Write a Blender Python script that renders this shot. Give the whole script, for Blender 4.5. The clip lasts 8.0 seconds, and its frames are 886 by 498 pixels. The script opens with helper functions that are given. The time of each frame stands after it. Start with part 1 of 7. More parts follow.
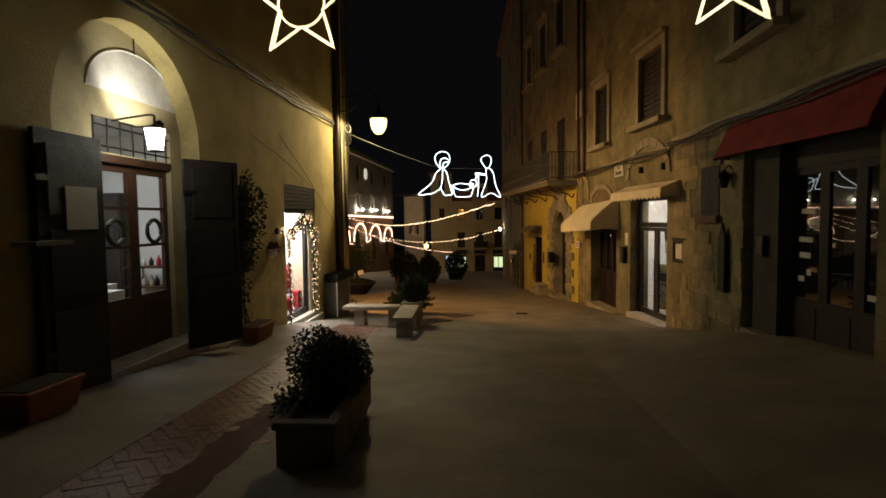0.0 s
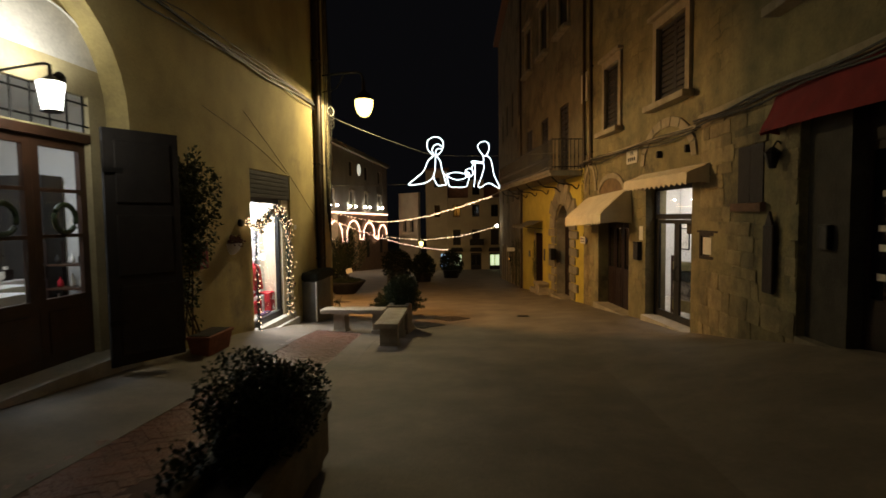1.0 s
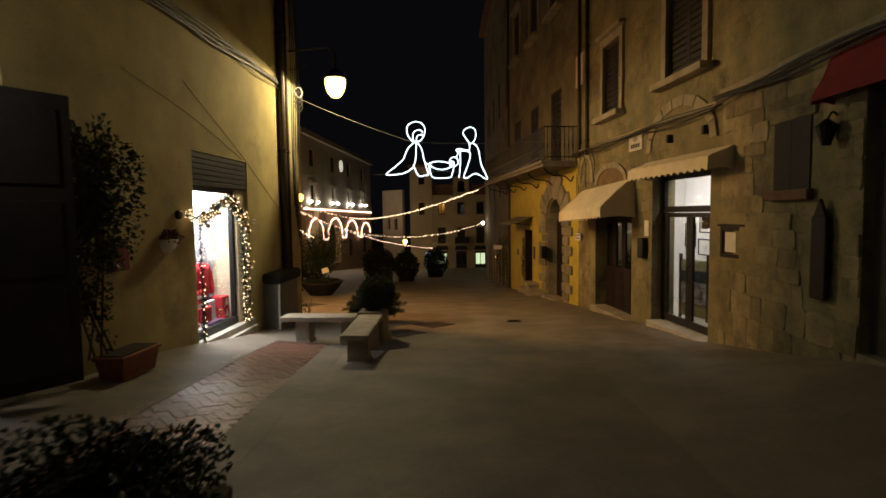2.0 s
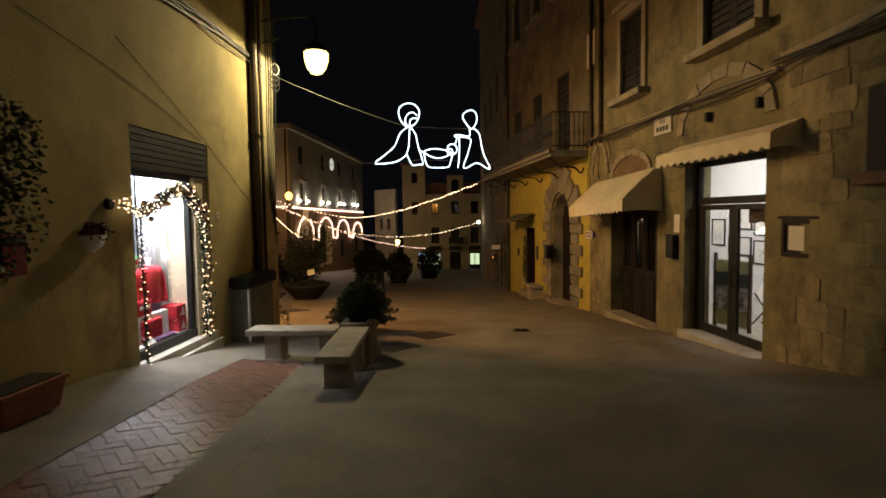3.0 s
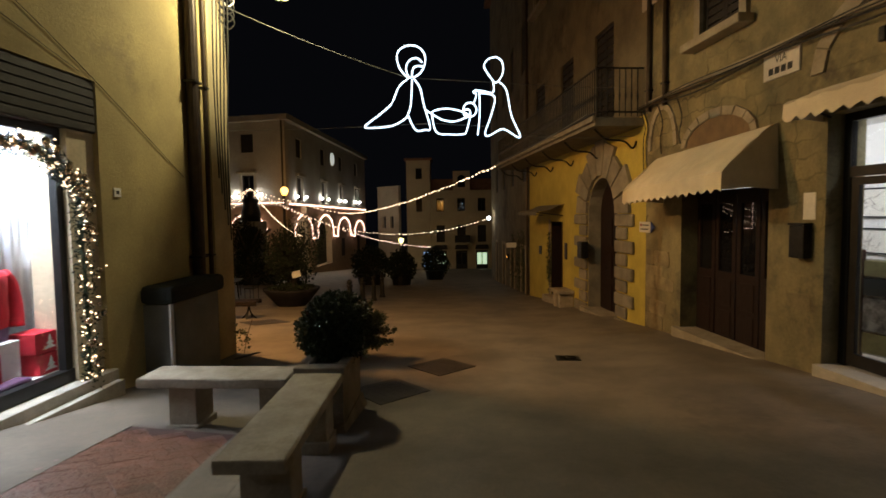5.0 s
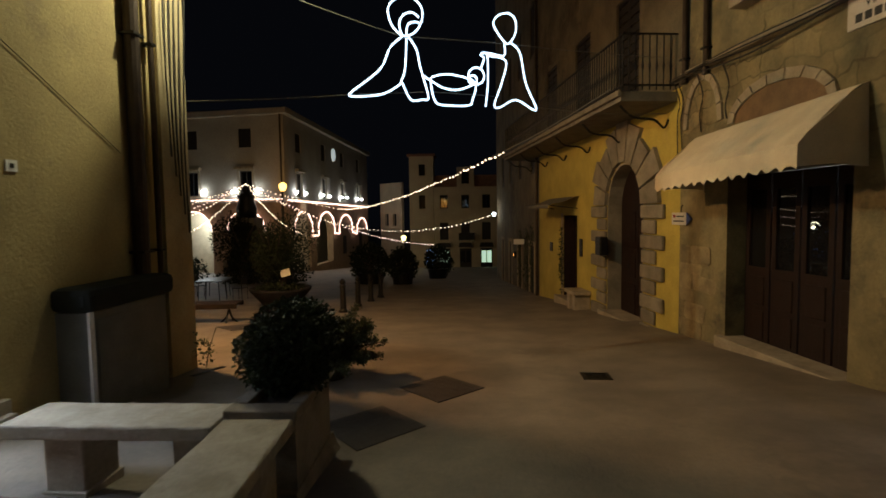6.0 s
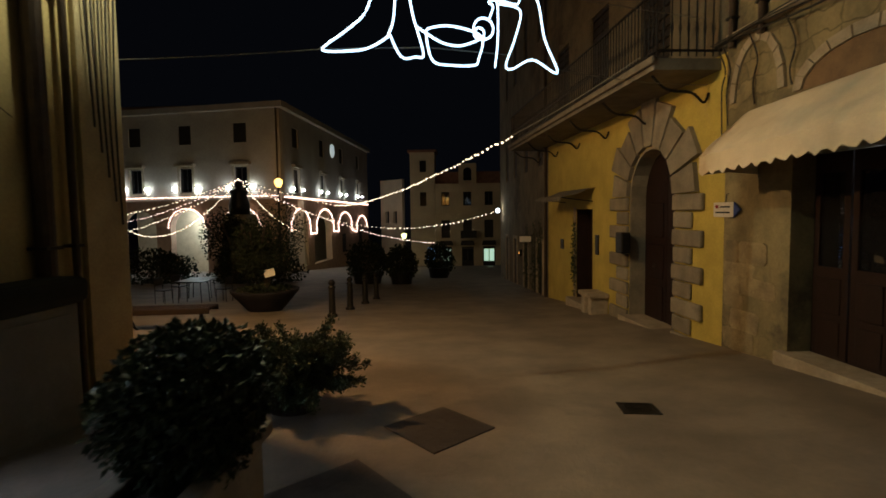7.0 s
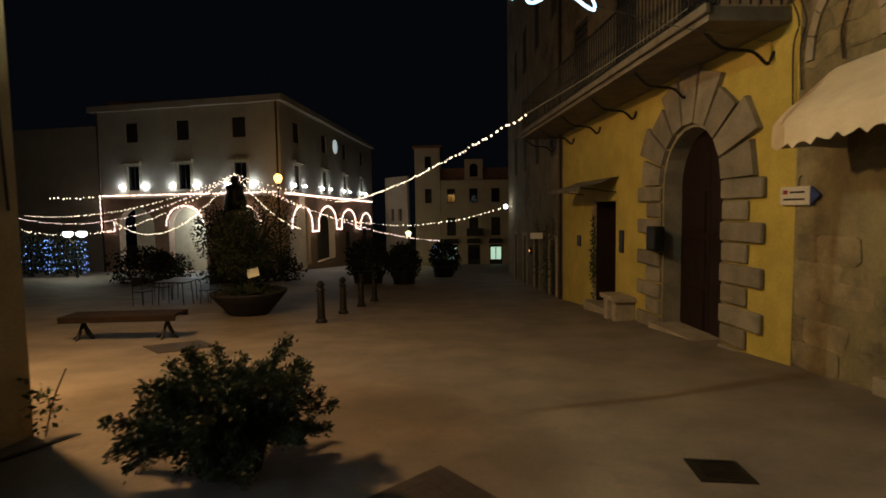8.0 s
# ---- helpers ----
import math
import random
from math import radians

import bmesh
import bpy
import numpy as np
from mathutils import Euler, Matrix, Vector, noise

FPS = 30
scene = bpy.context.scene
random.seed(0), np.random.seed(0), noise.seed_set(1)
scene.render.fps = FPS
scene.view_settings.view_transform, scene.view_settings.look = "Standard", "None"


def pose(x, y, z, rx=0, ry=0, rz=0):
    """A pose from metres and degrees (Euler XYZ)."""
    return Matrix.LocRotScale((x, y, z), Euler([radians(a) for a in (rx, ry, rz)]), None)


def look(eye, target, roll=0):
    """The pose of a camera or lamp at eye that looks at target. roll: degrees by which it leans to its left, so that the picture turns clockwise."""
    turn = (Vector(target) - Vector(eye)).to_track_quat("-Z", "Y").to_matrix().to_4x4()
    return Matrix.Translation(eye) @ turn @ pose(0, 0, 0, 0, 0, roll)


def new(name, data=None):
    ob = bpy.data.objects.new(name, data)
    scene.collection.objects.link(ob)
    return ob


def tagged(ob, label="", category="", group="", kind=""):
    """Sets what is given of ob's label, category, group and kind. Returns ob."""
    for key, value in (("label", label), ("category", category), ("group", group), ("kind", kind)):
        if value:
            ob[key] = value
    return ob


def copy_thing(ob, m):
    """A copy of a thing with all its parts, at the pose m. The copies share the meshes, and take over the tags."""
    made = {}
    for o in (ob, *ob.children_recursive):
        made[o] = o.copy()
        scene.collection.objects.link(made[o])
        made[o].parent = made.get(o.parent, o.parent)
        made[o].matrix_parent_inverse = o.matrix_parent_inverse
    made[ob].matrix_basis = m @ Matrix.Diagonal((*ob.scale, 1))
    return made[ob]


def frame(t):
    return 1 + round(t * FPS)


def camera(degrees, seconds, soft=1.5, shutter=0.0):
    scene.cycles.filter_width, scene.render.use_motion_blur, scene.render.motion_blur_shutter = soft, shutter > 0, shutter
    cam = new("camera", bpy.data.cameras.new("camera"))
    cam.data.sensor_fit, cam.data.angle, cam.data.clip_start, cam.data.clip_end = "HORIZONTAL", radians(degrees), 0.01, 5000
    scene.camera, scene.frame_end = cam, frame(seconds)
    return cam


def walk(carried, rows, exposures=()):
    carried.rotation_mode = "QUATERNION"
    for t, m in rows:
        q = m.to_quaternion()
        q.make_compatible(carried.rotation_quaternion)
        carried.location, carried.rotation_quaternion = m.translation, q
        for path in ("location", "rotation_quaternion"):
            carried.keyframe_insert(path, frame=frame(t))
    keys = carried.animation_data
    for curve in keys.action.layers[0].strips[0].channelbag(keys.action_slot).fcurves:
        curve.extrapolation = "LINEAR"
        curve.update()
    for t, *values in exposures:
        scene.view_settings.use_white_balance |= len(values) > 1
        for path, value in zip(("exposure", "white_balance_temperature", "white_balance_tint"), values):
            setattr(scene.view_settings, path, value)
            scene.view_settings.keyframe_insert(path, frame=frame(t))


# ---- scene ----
cam = camera(78.9, 8.0, soft=1.6, shutter=0.5)
METRES, EYE, TILT, LEAN, TURN = 12.8, 1.65, 0.0, 0.0, 4.7
ROWS = [
    (0.0, 0.0, 0.0, 0.0, -0.04, -3.26, 0.73),
    (0.5, 0.0002, 0.0626, -0.0067, -0.11, -3.35, 0.75),
    (1.0, 0.0066, 0.1265, -0.0128, -0.48, -3.45, 0.74),
    (1.5, 0.0115, 0.1868, -0.0173, -1.27, -3.64, 0.71),
    (3.0, 0.0116, 0.3784, -0.0326, -2.81, -3.59, 0.77),
    (3.5, 0.0074, 0.446, -0.038, -2.79, -3.56, 0.77),
    (4.0, 0.0068, 0.5094, -0.0434, -2.73, -3.58, 0.78),
    (4.5, 0.0078, 0.5727, -0.0478, -2.58, -3.6, 0.79),
    (6.0, 0.0186, 0.753, -0.0648, -1.92, -3.82, 0.8),
    (6.5, 0.022, 0.8107, -0.071, -1.86, -3.92, 0.82),
    (7.0, 0.0251, 0.8718, -0.0747, -1.73, -3.99, 0.82),
    (7.5, 0.0286, 0.9328, -0.0796, -1.52, -4.08, 0.86),
    (8.0, 0.0335, 0.9946, -0.0856, -1.08, -4.15, 0.86),
]
walk(cam, [(t, pose(0, 0, EYE, TILT, LEAN, TURN) @ pose(METRES * x, METRES * y, METRES * z, 90 + pitch, roll, yaw)) for t, x, y, z, yaw, pitch, roll in ROWS],
     [(0.0, 0.18, 6450, 9), (3.0, 0.05, 6050, 8), (5.0, -0.12, 5600, 7), (6.5, -0.28, 5050, 4), (8.0, -0.3, 5000, 3)])

# ---- light ----
scene.view_settings.exposure = 0.0
world = bpy.data.worlds.new("night_sky")
scene.world = world
world.use_nodes = True
wbg = world.node_tree.nodes["Background"]
wbg.inputs[0].default_value = (0.82, 0.78, 0.92, 1)
wbg.inputs[1].default_value = 0.0028


def lamp(name, place, watts, colour, radius=0.1):
    d = bpy.data.lights.new(name, "POINT")
    d.energy, d.color, d.shadow_soft_size = watts, colour, radius
    ob = new(name, d)
    ob.matrix_world = Matrix.Translation(place)
    return ob


def panel(name, m, watts, colour, sx, sy):
    d = bpy.data.lights.new(name, "AREA")
    d.energy, d.color, d.shape, d.size, d.size_y = watts, colour, "RECTANGLE", sx, sy
    ob = new(name, d)
    ob.matrix_world = m
    return ob


SODIUM = (1.0, 0.78, 0.4)
ORANGE = (1.0, 0.48, 0.14)
COOL = (0.93, 0.96, 1.0)
lamp("light_street_lantern", (-3.25, 16.3, 4.685), 570, SODIUM, 0.035)
# Unseen lamp assumed from the orange ground; spot chosen out of view.
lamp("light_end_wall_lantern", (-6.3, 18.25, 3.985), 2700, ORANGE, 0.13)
lamp("light_square_lamp", (-15.9, 53.6, 3.2), 160, ORANGE, 0.2)
lamp("light_corner_lantern", (-7.6, 67.0, -1.9), 150, (1.0, 0.7, 0.25), 0.15)
lamp("light_arcade_front", (-26.5, 61.3, 0.6), 800, (1.0, 0.93, 0.75), 0.3)
lamp("light_arcade_side", (-19.0, 65.0, 0.4), 600, (1.0, 0.85, 0.5), 0.3)
lamp("light_twin_lamp", (-28.2, 47.6, -0.6), 260, (1.0, 0.8, 0.4), 0.3)
lamp("light_wall_lamp", (1.05, 44.6, 0.8), 40, (1.0, 0.75, 0.4), 0.1)
lamp("light_door_lantern", (-4.23, 6.65, 2.7), 17, (1.0, 0.95, 0.82), 0.08)
panel("light_shop_window", pose(-5.06, 12.7, 2.02, 0, 12, 0), 215, (0.97, 0.97, 1.0), 0.35, 1.8)
panel("light_gallery", pose(4.44, 15.5, 2.22, 0, 0, -82.8) @ pose(0, 0, 0, 42, 0, 0), 82, (1.0, 0.93, 0.88), 3.6, 0.3)
panel("light_trattoria", pose(-6.4, 7.4, 3.05), 42, (0.85, 0.92, 1.0), 0.8, 1.2)

sd_ = bpy.data.lights.new("light_lunette_spot", "SPOT")
sd_.energy, sd_.color, sd_.spot_size, sd_.spot_blend, sd_.shadow_soft_size = 58, (1.0, 0.95, 0.82), radians(110), 0.7, 0.03
sp_ = new("light_lunette_spot", sd_)
sp_.matrix_world = look((-4.25, 6.77, 3.0), (-4.8, 7.0, 3.5))

# ---- materials ----


def surf(name, c1, c2, scale=3.0, rough=0.85, bump=0.2, fine=40.0, metal=0.0, stain=None, stain_at=0.55, vary=0.0, spec=0.4, masonry=False):
    """Two tones at a broad and a fine scale, optional stains, grain in the relief."""
    m = bpy.data.materials.new(name)
    m.use_nodes = True
    n, l = m.node_tree.nodes, m.node_tree.links
    b = n["Principled BSDF"]
    b.inputs["Roughness"].default_value, b.inputs["Metallic"].default_value = rough, metal
    b.inputs["Specular IOR Level"].default_value = spec
    tc = n.new("ShaderNodeTexCoord")
    geo = n.new("ShaderNodeNewGeometry")

    def nz(s, d=5, r=0.6):
        t = n.new("ShaderNodeTexNoise")
        t.inputs["Scale"].default_value, t.inputs["Detail"].default_value, t.inputs["Roughness"].default_value = s, d, r
        l.new(geo.outputs["Position"], t.inputs["Vector"])
        return t

    def mix(a, bcol, f, mode="MIX"):
        x = n.new("ShaderNodeMix")
        x.data_type, x.blend_type = "RGBA", mode
        for sock, v in ((x.inputs[6], a), (x.inputs[7], bcol), (x.inputs[0], f)):
            if isinstance(v, tuple):
                sock.default_value = (*v, 1)
            elif isinstance(v, float):
                sock.default_value = v
            else:
                l.new(v, sock)
        return x.outputs[2]

    def ramp(f, lo, hi):
        r = n.new("ShaderNodeMapRange")
        r.inputs[1].default_value, r.inputs[2].default_value = lo, hi
        l.new(f, r.inputs[0])
        return r.outputs[0]

    big, small = nz(scale), nz(fine, 4, 0.7)
    col = mix(c1, c2, ramp(big.outputs[0], 0.35, 0.65))
    grain = ramp(small.outputs[0], 0.2, 0.8)
    g = mix((0.78, 0.78, 0.78), (1.15, 1.15, 1.15), grain)
    col = mix(col, g, 1.0, "MULTIPLY")
    if stain:
        s = nz(scale * 0.37, 6, 0.75)
        col = mix(col, stain, ramp(s.outputs[0], stain_at, stain_at + 0.12))
    if vary:
        oi = n.new("ShaderNodeObjectInfo")
        v = n.new("ShaderNodeMapRange")
        v.inputs[3].default_value, v.inputs[4].default_value = 1 - vary, 1 + vary
        l.new(oi.outputs["Random"], v.inputs[0])
        c = n.new("ShaderNodeCombineColor")
        for i in range(3):
            l.new(v.outputs[0], c.inputs[i])
        col = mix(col, c.outputs[0], 1.0, "MULTIPLY")
    joints = None
    if masonry:
        sep, com, wob, add = n.new("ShaderNodeSeparateXYZ"), n.new("ShaderNodeCombineXYZ"), nz(1.3, 3, 0.6), n.new("ShaderNodeMixRGB")
        l.new(geo.outputs["Position"], sep.inputs[0])
        l.new(sep.outputs[1], com.inputs[0])
        l.new(sep.outputs[2], com.inputs[1])
        add.blend_type, add.inputs[0].default_value = "ADD", 0.55
        l.new(com.outputs[0], add.inputs[1])
        l.new(wob.outputs["Color"], add.inputs[2])
        br = n.new("ShaderNodeTexBrick")
        br.offset, br.squash = 0.43, 0.8
        br.inputs["Scale"].default_value, br.inputs["Brick Width"].default_value, br.inputs["Row Height"].default_value = 1.0, 0.52, 0.27
        br.inputs["Mortar Size"].default_value, br.inputs["Mortar Smooth"].default_value = 0.018, 0.6
        br.inputs["Color1"].default_value, br.inputs["Color2"].default_value, br.inputs["Mortar"].default_value = (1.15, 1.12, 1.05, 1), (0.68, 0.66, 0.62, 1), (0.55, 0.53, 0.5, 1)
        l.new(add.outputs[0], br.inputs["Vector"])
        where = nz(0.45, 4, 0.6)
        col = mix(col, mix((1.0, 1.0, 1.0), br.outputs["Color"], ramp(where.outputs[0], 0.5, 0.68)), 1.0, "MULTIPLY")
        joints = br.outputs["Fac"]
    l.new(col, b.inputs["Base Color"])
    if bump:
        h = n.new("ShaderNodeMath")
        h.operation = "ADD"
        l.new(big.outputs[0], h.inputs[0])
        l.new(small.outputs[0], h.inputs[1])
        bp = n.new("ShaderNodeBump")
        bp.inputs["Strength"].default_value, bp.inputs["Distance"].default_value = bump, 0.02
        l.new(h.outputs[0], bp.inputs["Height"])
        l.new(bp.outputs[0], b.inputs["Normal"])
        rr = n.new("ShaderNodeMapRange")
        rr.inputs[3].default_value, rr.inputs[4].default_value = max(0.02, rough - 0.12), min(1, rough + 0.1)
        l.new(small.outputs[0], rr.inputs[0])
        l.new(rr.outputs[0], b.inputs["Roughness"])
    return m


def glow(name, colour, strength):
    m = bpy.data.materials.new(name)
    m.use_nodes = True
    b = m.node_tree.nodes["Principled BSDF"]
    b.inputs["Base Color"].default_value = (*colour, 1)
    b.inputs["Emission Color"].default_value = (*colour, 1)
    b.inputs["Emission Strength"].default_value = strength
    return m


def clear(name, tint=(1, 1, 1), rough=0.02):
    """Thin window glass: mostly see-through, glossy at a slant."""
    m = bpy.data.materials.new(name)
    m.use_nodes = True
    n, l = m.node_tree.nodes, m.node_tree.links
    tr, gl, mx, fr = n.new("ShaderNodeBsdfTransparent"), n.new("ShaderNodeBsdfGlossy"), n.new("ShaderNodeMixShader"), n.new("ShaderNodeLayerWeight")
    pw, sc = n.new("ShaderNodeMath"), n.new("ShaderNodeMath")
    pw.operation, sc.operation = "POWER", "MULTIPLY_ADD"
    pw.inputs[1].default_value, sc.inputs[1].default_value, sc.inputs[2].default_value = 4.0, 0.4, 0.025
    tr.inputs[0].default_value = (*tint, 1)
    gl.inputs["Roughness"].default_value = rough
    fr.inputs[0].default_value = 0.5
    l.new(fr.outputs["Facing"], pw.inputs[0])
    l.new(pw.outputs[0], sc.inputs[0])
    l.new(sc.outputs[0], mx.inputs[0])
    l.new(tr.outputs[0], mx.inputs[1])
    l.new(gl.outputs[0], mx.inputs[2])
    l.new(mx.outputs[0], n["Material Output"].inputs[0])
    return m


OCHRE = surf("ochre_plaster", (0.48, 0.39, 0.165), (0.34, 0.272, 0.118), 0.9, 0.92, 0.4, 30, stain=(0.22, 0.175, 0.1), stain_at=0.57)
CREAM = surf("cream_plaster", (0.6, 0.52, 0.36), (0.5, 0.43, 0.3), 2, 0.9, 0.25, 30)
DOORPLASTER = surf("dull_cream_plaster", (0.46, 0.39, 0.22), (0.34, 0.285, 0.16), 1.6, 0.92, 0.3, 30, stain=(0.24, 0.2, 0.12), stain_at=0.58)
STONEW = surf("worn_wall_plaster", (0.29, 0.25, 0.13), (0.165, 0.143, 0.08), 1.5, 0.95, 0.8, 22, stain=(0.1, 0.088, 0.06), stain_at=0.53, masonry=True)
# Base colour lowered to hold the balcony dim against bounced street light.
BALCST = surf("dimmed_balcony_stone", (0.2, 0.18, 0.14), (0.13, 0.115, 0.09), 3.0, 0.92, 0.5, 30)
# Darker copy of STONEW; the dimness above the lantern is put into its colour.
DIMW = surf("dimmed_worn_plaster", (0.21, 0.18, 0.115), (0.125, 0.11, 0.075), 1.2, 0.95, 0.7, 22, stain=(0.085, 0.075, 0.055), stain_at=0.52, masonry=True)
STONE = surf("wall_stone", (0.31, 0.26, 0.145), (0.17, 0.14, 0.085), 3.0, 0.95, 0.9, 26, stain=(0.09, 0.072, 0.05), stain_at=0.6, vary=0.32)
TRIM = surf("carved_stone_trim", (0.38, 0.33, 0.24), (0.27, 0.23, 0.16), 3.0, 0.92, 0.5, 30)
YELLOW = surf("yellow_plaster", (0.52, 0.42, 0.065), (0.4, 0.325, 0.05), 1.4, 0.9, 0.3, 30, stain=(0.4, 0.3, 0.1), stain_at=0.64)
GREYST = surf("grey_rusticated_stone", (0.27, 0.24, 0.18), (0.18, 0.16, 0.12), 2.4, 0.9, 0.6, 26, vary=0.15)
DARKPIER = surf("dark_pier_stone", (0.07, 0.062, 0.05), (0.042, 0.038, 0.031), 2.4, 0.9, 0.6, 26)
PAVE = surf("street_paving", (0.235, 0.195, 0.148), (0.145, 0.12, 0.092), 1.1, 0.68, 0.4, 22, stain=(0.12, 0.1, 0.08), stain_at=0.58)
BRICK = surf("paving_brick", (0.22, 0.105, 0.072), (0.15, 0.075, 0.052), 7, 0.3, 0.25, 60, vary=0.22, spec=0.6)
JOINT = surf("joint_mortar", (0.13, 0.072, 0.052), (0.09, 0.052, 0.04), 6, 0.95, 0.4, 60)
DARKTILE = surf("dark_inlay_stone", (0.058, 0.045, 0.035), (0.036, 0.028, 0.022), 5, 0.6, 0.4, 40)
TRAV = surf("travertine", (0.4, 0.345, 0.26), (0.27, 0.23, 0.17), 4, 0.75, 0.5, 35, stain=(0.24, 0.2, 0.14), stain_at=0.57)
PLANTER = surf("planter_stone", (0.3, 0.25, 0.18), (0.2, 0.165, 0.12), 4, 0.88, 0.6, 35)
MARBLE = surf("sill_stone", (0.5, 0.46, 0.38), (0.38, 0.35, 0.29), 4, 0.7, 0.3, 40)
WOOD = surf("dark_door_wood", (0.02, 0.009, 0.007), (0.012, 0.006, 0.005), 6, 0.6, 0.4, 60, spec=0.25)
WOOD2 = surf("varnished_door_wood", (0.075, 0.035, 0.018), (0.048, 0.023, 0.013), 6, 0.45, 0.3, 60)
SHUT = surf("dark_shutter_wood", (0.026, 0.021, 0.017), (0.016, 0.013, 0.011), 5, 0.7, 0.4, 50)
BENCHWOOD = surf("dark_bench_wood", (0.022, 0.013, 0.009), (0.012, 0.008, 0.006), 5, 0.7, 0.4, 50, spec=0.2)
IRON = surf("dark_iron", (0.03, 0.028, 0.026), (0.018, 0.017, 0.016), 12, 0.5, 0.3, 60, metal=0.6)
STEEL = surf("dark_window_metal", (0.025, 0.024, 0.024), (0.016, 0.016, 0.016), 8, 0.4, 0.1, 60, metal=0.3)
COPPER = surf("brown_downpipe", (0.07, 0.05, 0.035), (0.045, 0.033, 0.024), 6, 0.5, 0.2, 50, metal=0.5)
CABLE = surf("black_cable", (0.025, 0.023, 0.02), (0.015, 0.014, 0.013), 20, 0.6, 0.1, 60)
CANVAS = surf("cream_canvas", (0.74, 0.66, 0.48), (0.64, 0.56, 0.4), 2.5, 0.9, 0.25, 80)
REDCLOTH = surf("red_canvas", (0.26, 0.02, 0.024), (0.18, 0.013, 0.017), 2.5, 0.88, 0.25, 80)
LEAF = surf("dark_foliage", (0.04, 0.058, 0.022), (0.022, 0.034, 0.014), 9, 0.5, 0.0, 30, vary=0.1)
LEAF2 = surf("fresh_foliage", (0.085, 0.105, 0.045), (0.05, 0.066, 0.028), 9, 0.5, 0.0, 30)
# Darker copy of LEAF; keeps unlit trees on the square dim by colour.
DIMLEAF = surf("matt_dimmed_foliage", (0.024, 0.032, 0.016), (0.013, 0.018, 0.01), 9, 0.75, 0.0, 30, vary=0.1, spec=0.2)
BARK = surf("bark", (0.1, 0.075, 0.05), (0.06, 0.045, 0.03), 9, 0.9, 0.6, 50)
SOIL = surf("soil", (0.05, 0.035, 0.025), (0.03, 0.022, 0.016), 12, 0.95, 0.6, 60)
TERRA = surf("terracotta", (0.36, 0.14, 0.08), (0.26, 0.1, 0.06), 8, 0.85, 0.3, 50)
WHITE = surf("white_paint", (0.8, 0.78, 0.74), (0.74, 0.72, 0.68), 3, 0.7, 0.08, 40)
SIGNW = surf("white_sign_marble", (0.62, 0.58, 0.5), (0.54, 0.5, 0.43), 8, 0.5, 0.1, 60)
INK = surf("black_paint", (0.02, 0.02, 0.02), (0.014, 0.014, 0.014), 8, 0.6, 0.0, 40)
PAPER = surf("paper", (0.75, 0.72, 0.64), (0.68, 0.65, 0.57), 9, 0.85, 0.05, 60)
RED = surf("red_wool", (0.55, 0.02, 0.035), (0.42, 0.015, 0.025), 9, 0.9, 0.3, 120)
PLAID = surf("plum_cloth", (0.14, 0.06, 0.12), (0.08, 0.04, 0.08), 18, 0.9, 0.2, 120)
GREYP = surf("grey_cabinet_paint", (0.2, 0.2, 0.175), (0.15, 0.15, 0.135), 3, 0.6, 0.1, 50)
DARKGREEN = surf("dark_green_cloth", (0.018, 0.02, 0.015), (0.012, 0.014, 0.01), 6, 0.9, 0.3, 60)
HALL = surf("town_hall_plaster", (0.42, 0.38, 0.31), (0.35, 0.315, 0.26), 0.5, 0.92, 0.2, 8)
HALLBRICK = surf("town_hall_brick", (0.36, 0.25, 0.17), (0.28, 0.19, 0.13), 1.5, 0.92, 0.3, 20)
FARW = surf("far_house_plaster", (0.48, 0.4, 0.26), (0.4, 0.33, 0.22), 0.5, 0.92, 0.2, 8)
ROOF = surf("clay_roof", (0.22, 0.11, 0.07), (0.15, 0.08, 0.05), 3, 0.9, 0.4, 20)
BLUEP = surf("blue_panel", (0.04, 0.07, 0.3), (0.03, 0.05, 0.22), 5, 0.5, 0.0, 40)
GLASS = clear("window_glass")
DARKGLASS = surf("dark_window_pane", (0.012, 0.012, 0.014), (0.008, 0.008, 0.009), 2, 0.015, 0.0, 20, spec=0.6)
TUBE = glow("white_light_tube", (0.78, 0.92, 1.0), 2.8)
STARTUBE = glow("warm_light_tube", (1.0, 0.78, 0.42), 1.9)
BULB = glow("warm_bulb", (1.0, 0.66, 0.36), 6.0)
BULBR = glow("rosy_bulb", (1.0, 0.6, 0.4), 5.0)
BULBB = glow("blue_bulb", (0.35, 0.5, 1.0), 2.2)
LAMPGLOW = glow("lamp_glass_lit", (1.0, 0.82, 0.24), 4.0)
LAMPWHITE = glow("lantern_glass_lit", (1.0, 0.96, 0.86), 7.0)
LAMPORANGE = glow("square_lamp_lit", (1.0, 0.5, 0.08), 6.0)
SPOTGLOW = glow("wall_spot_lit", (1.0, 0.95, 0.85), 9.0)
STRIPGLOW = glow("strip_light_lit", (1.0, 0.95, 0.9), 5.0)
WALLSPOT = glow("facade_spot_lit", (1.0, 0.93, 0.76), 210.0)
ROOMGLOW = glow("lit_room_far", (0.8, 0.95, 0.55), 0.8)

# ---- building helpers ----


def part(name, bm, material, parent=None, label="", m=None, smooth=False):
    me = bpy.data.meshes.new(name)
    bmesh.ops.recalc_face_normals(bm, faces=bm.faces)
    bm.to_mesh(me)
    bm.free()
    me.materials.append(material)
    if smooth:
        me.polygons.foreach_set("use_smooth", [True] * len(me.polygons))
    ob = new(name, me)
    if parent:
        ob.parent = parent
    if m is not None:
        ob.matrix_local = m
    if label:
        tagged(ob, label)
    return ob


def thing(name, m, label, category, group="", kind=""):
    ob = new(name)
    ob.empty_display_size = 0.1
    ob.matrix_world = m
    return tagged(ob, label, category, group, kind)


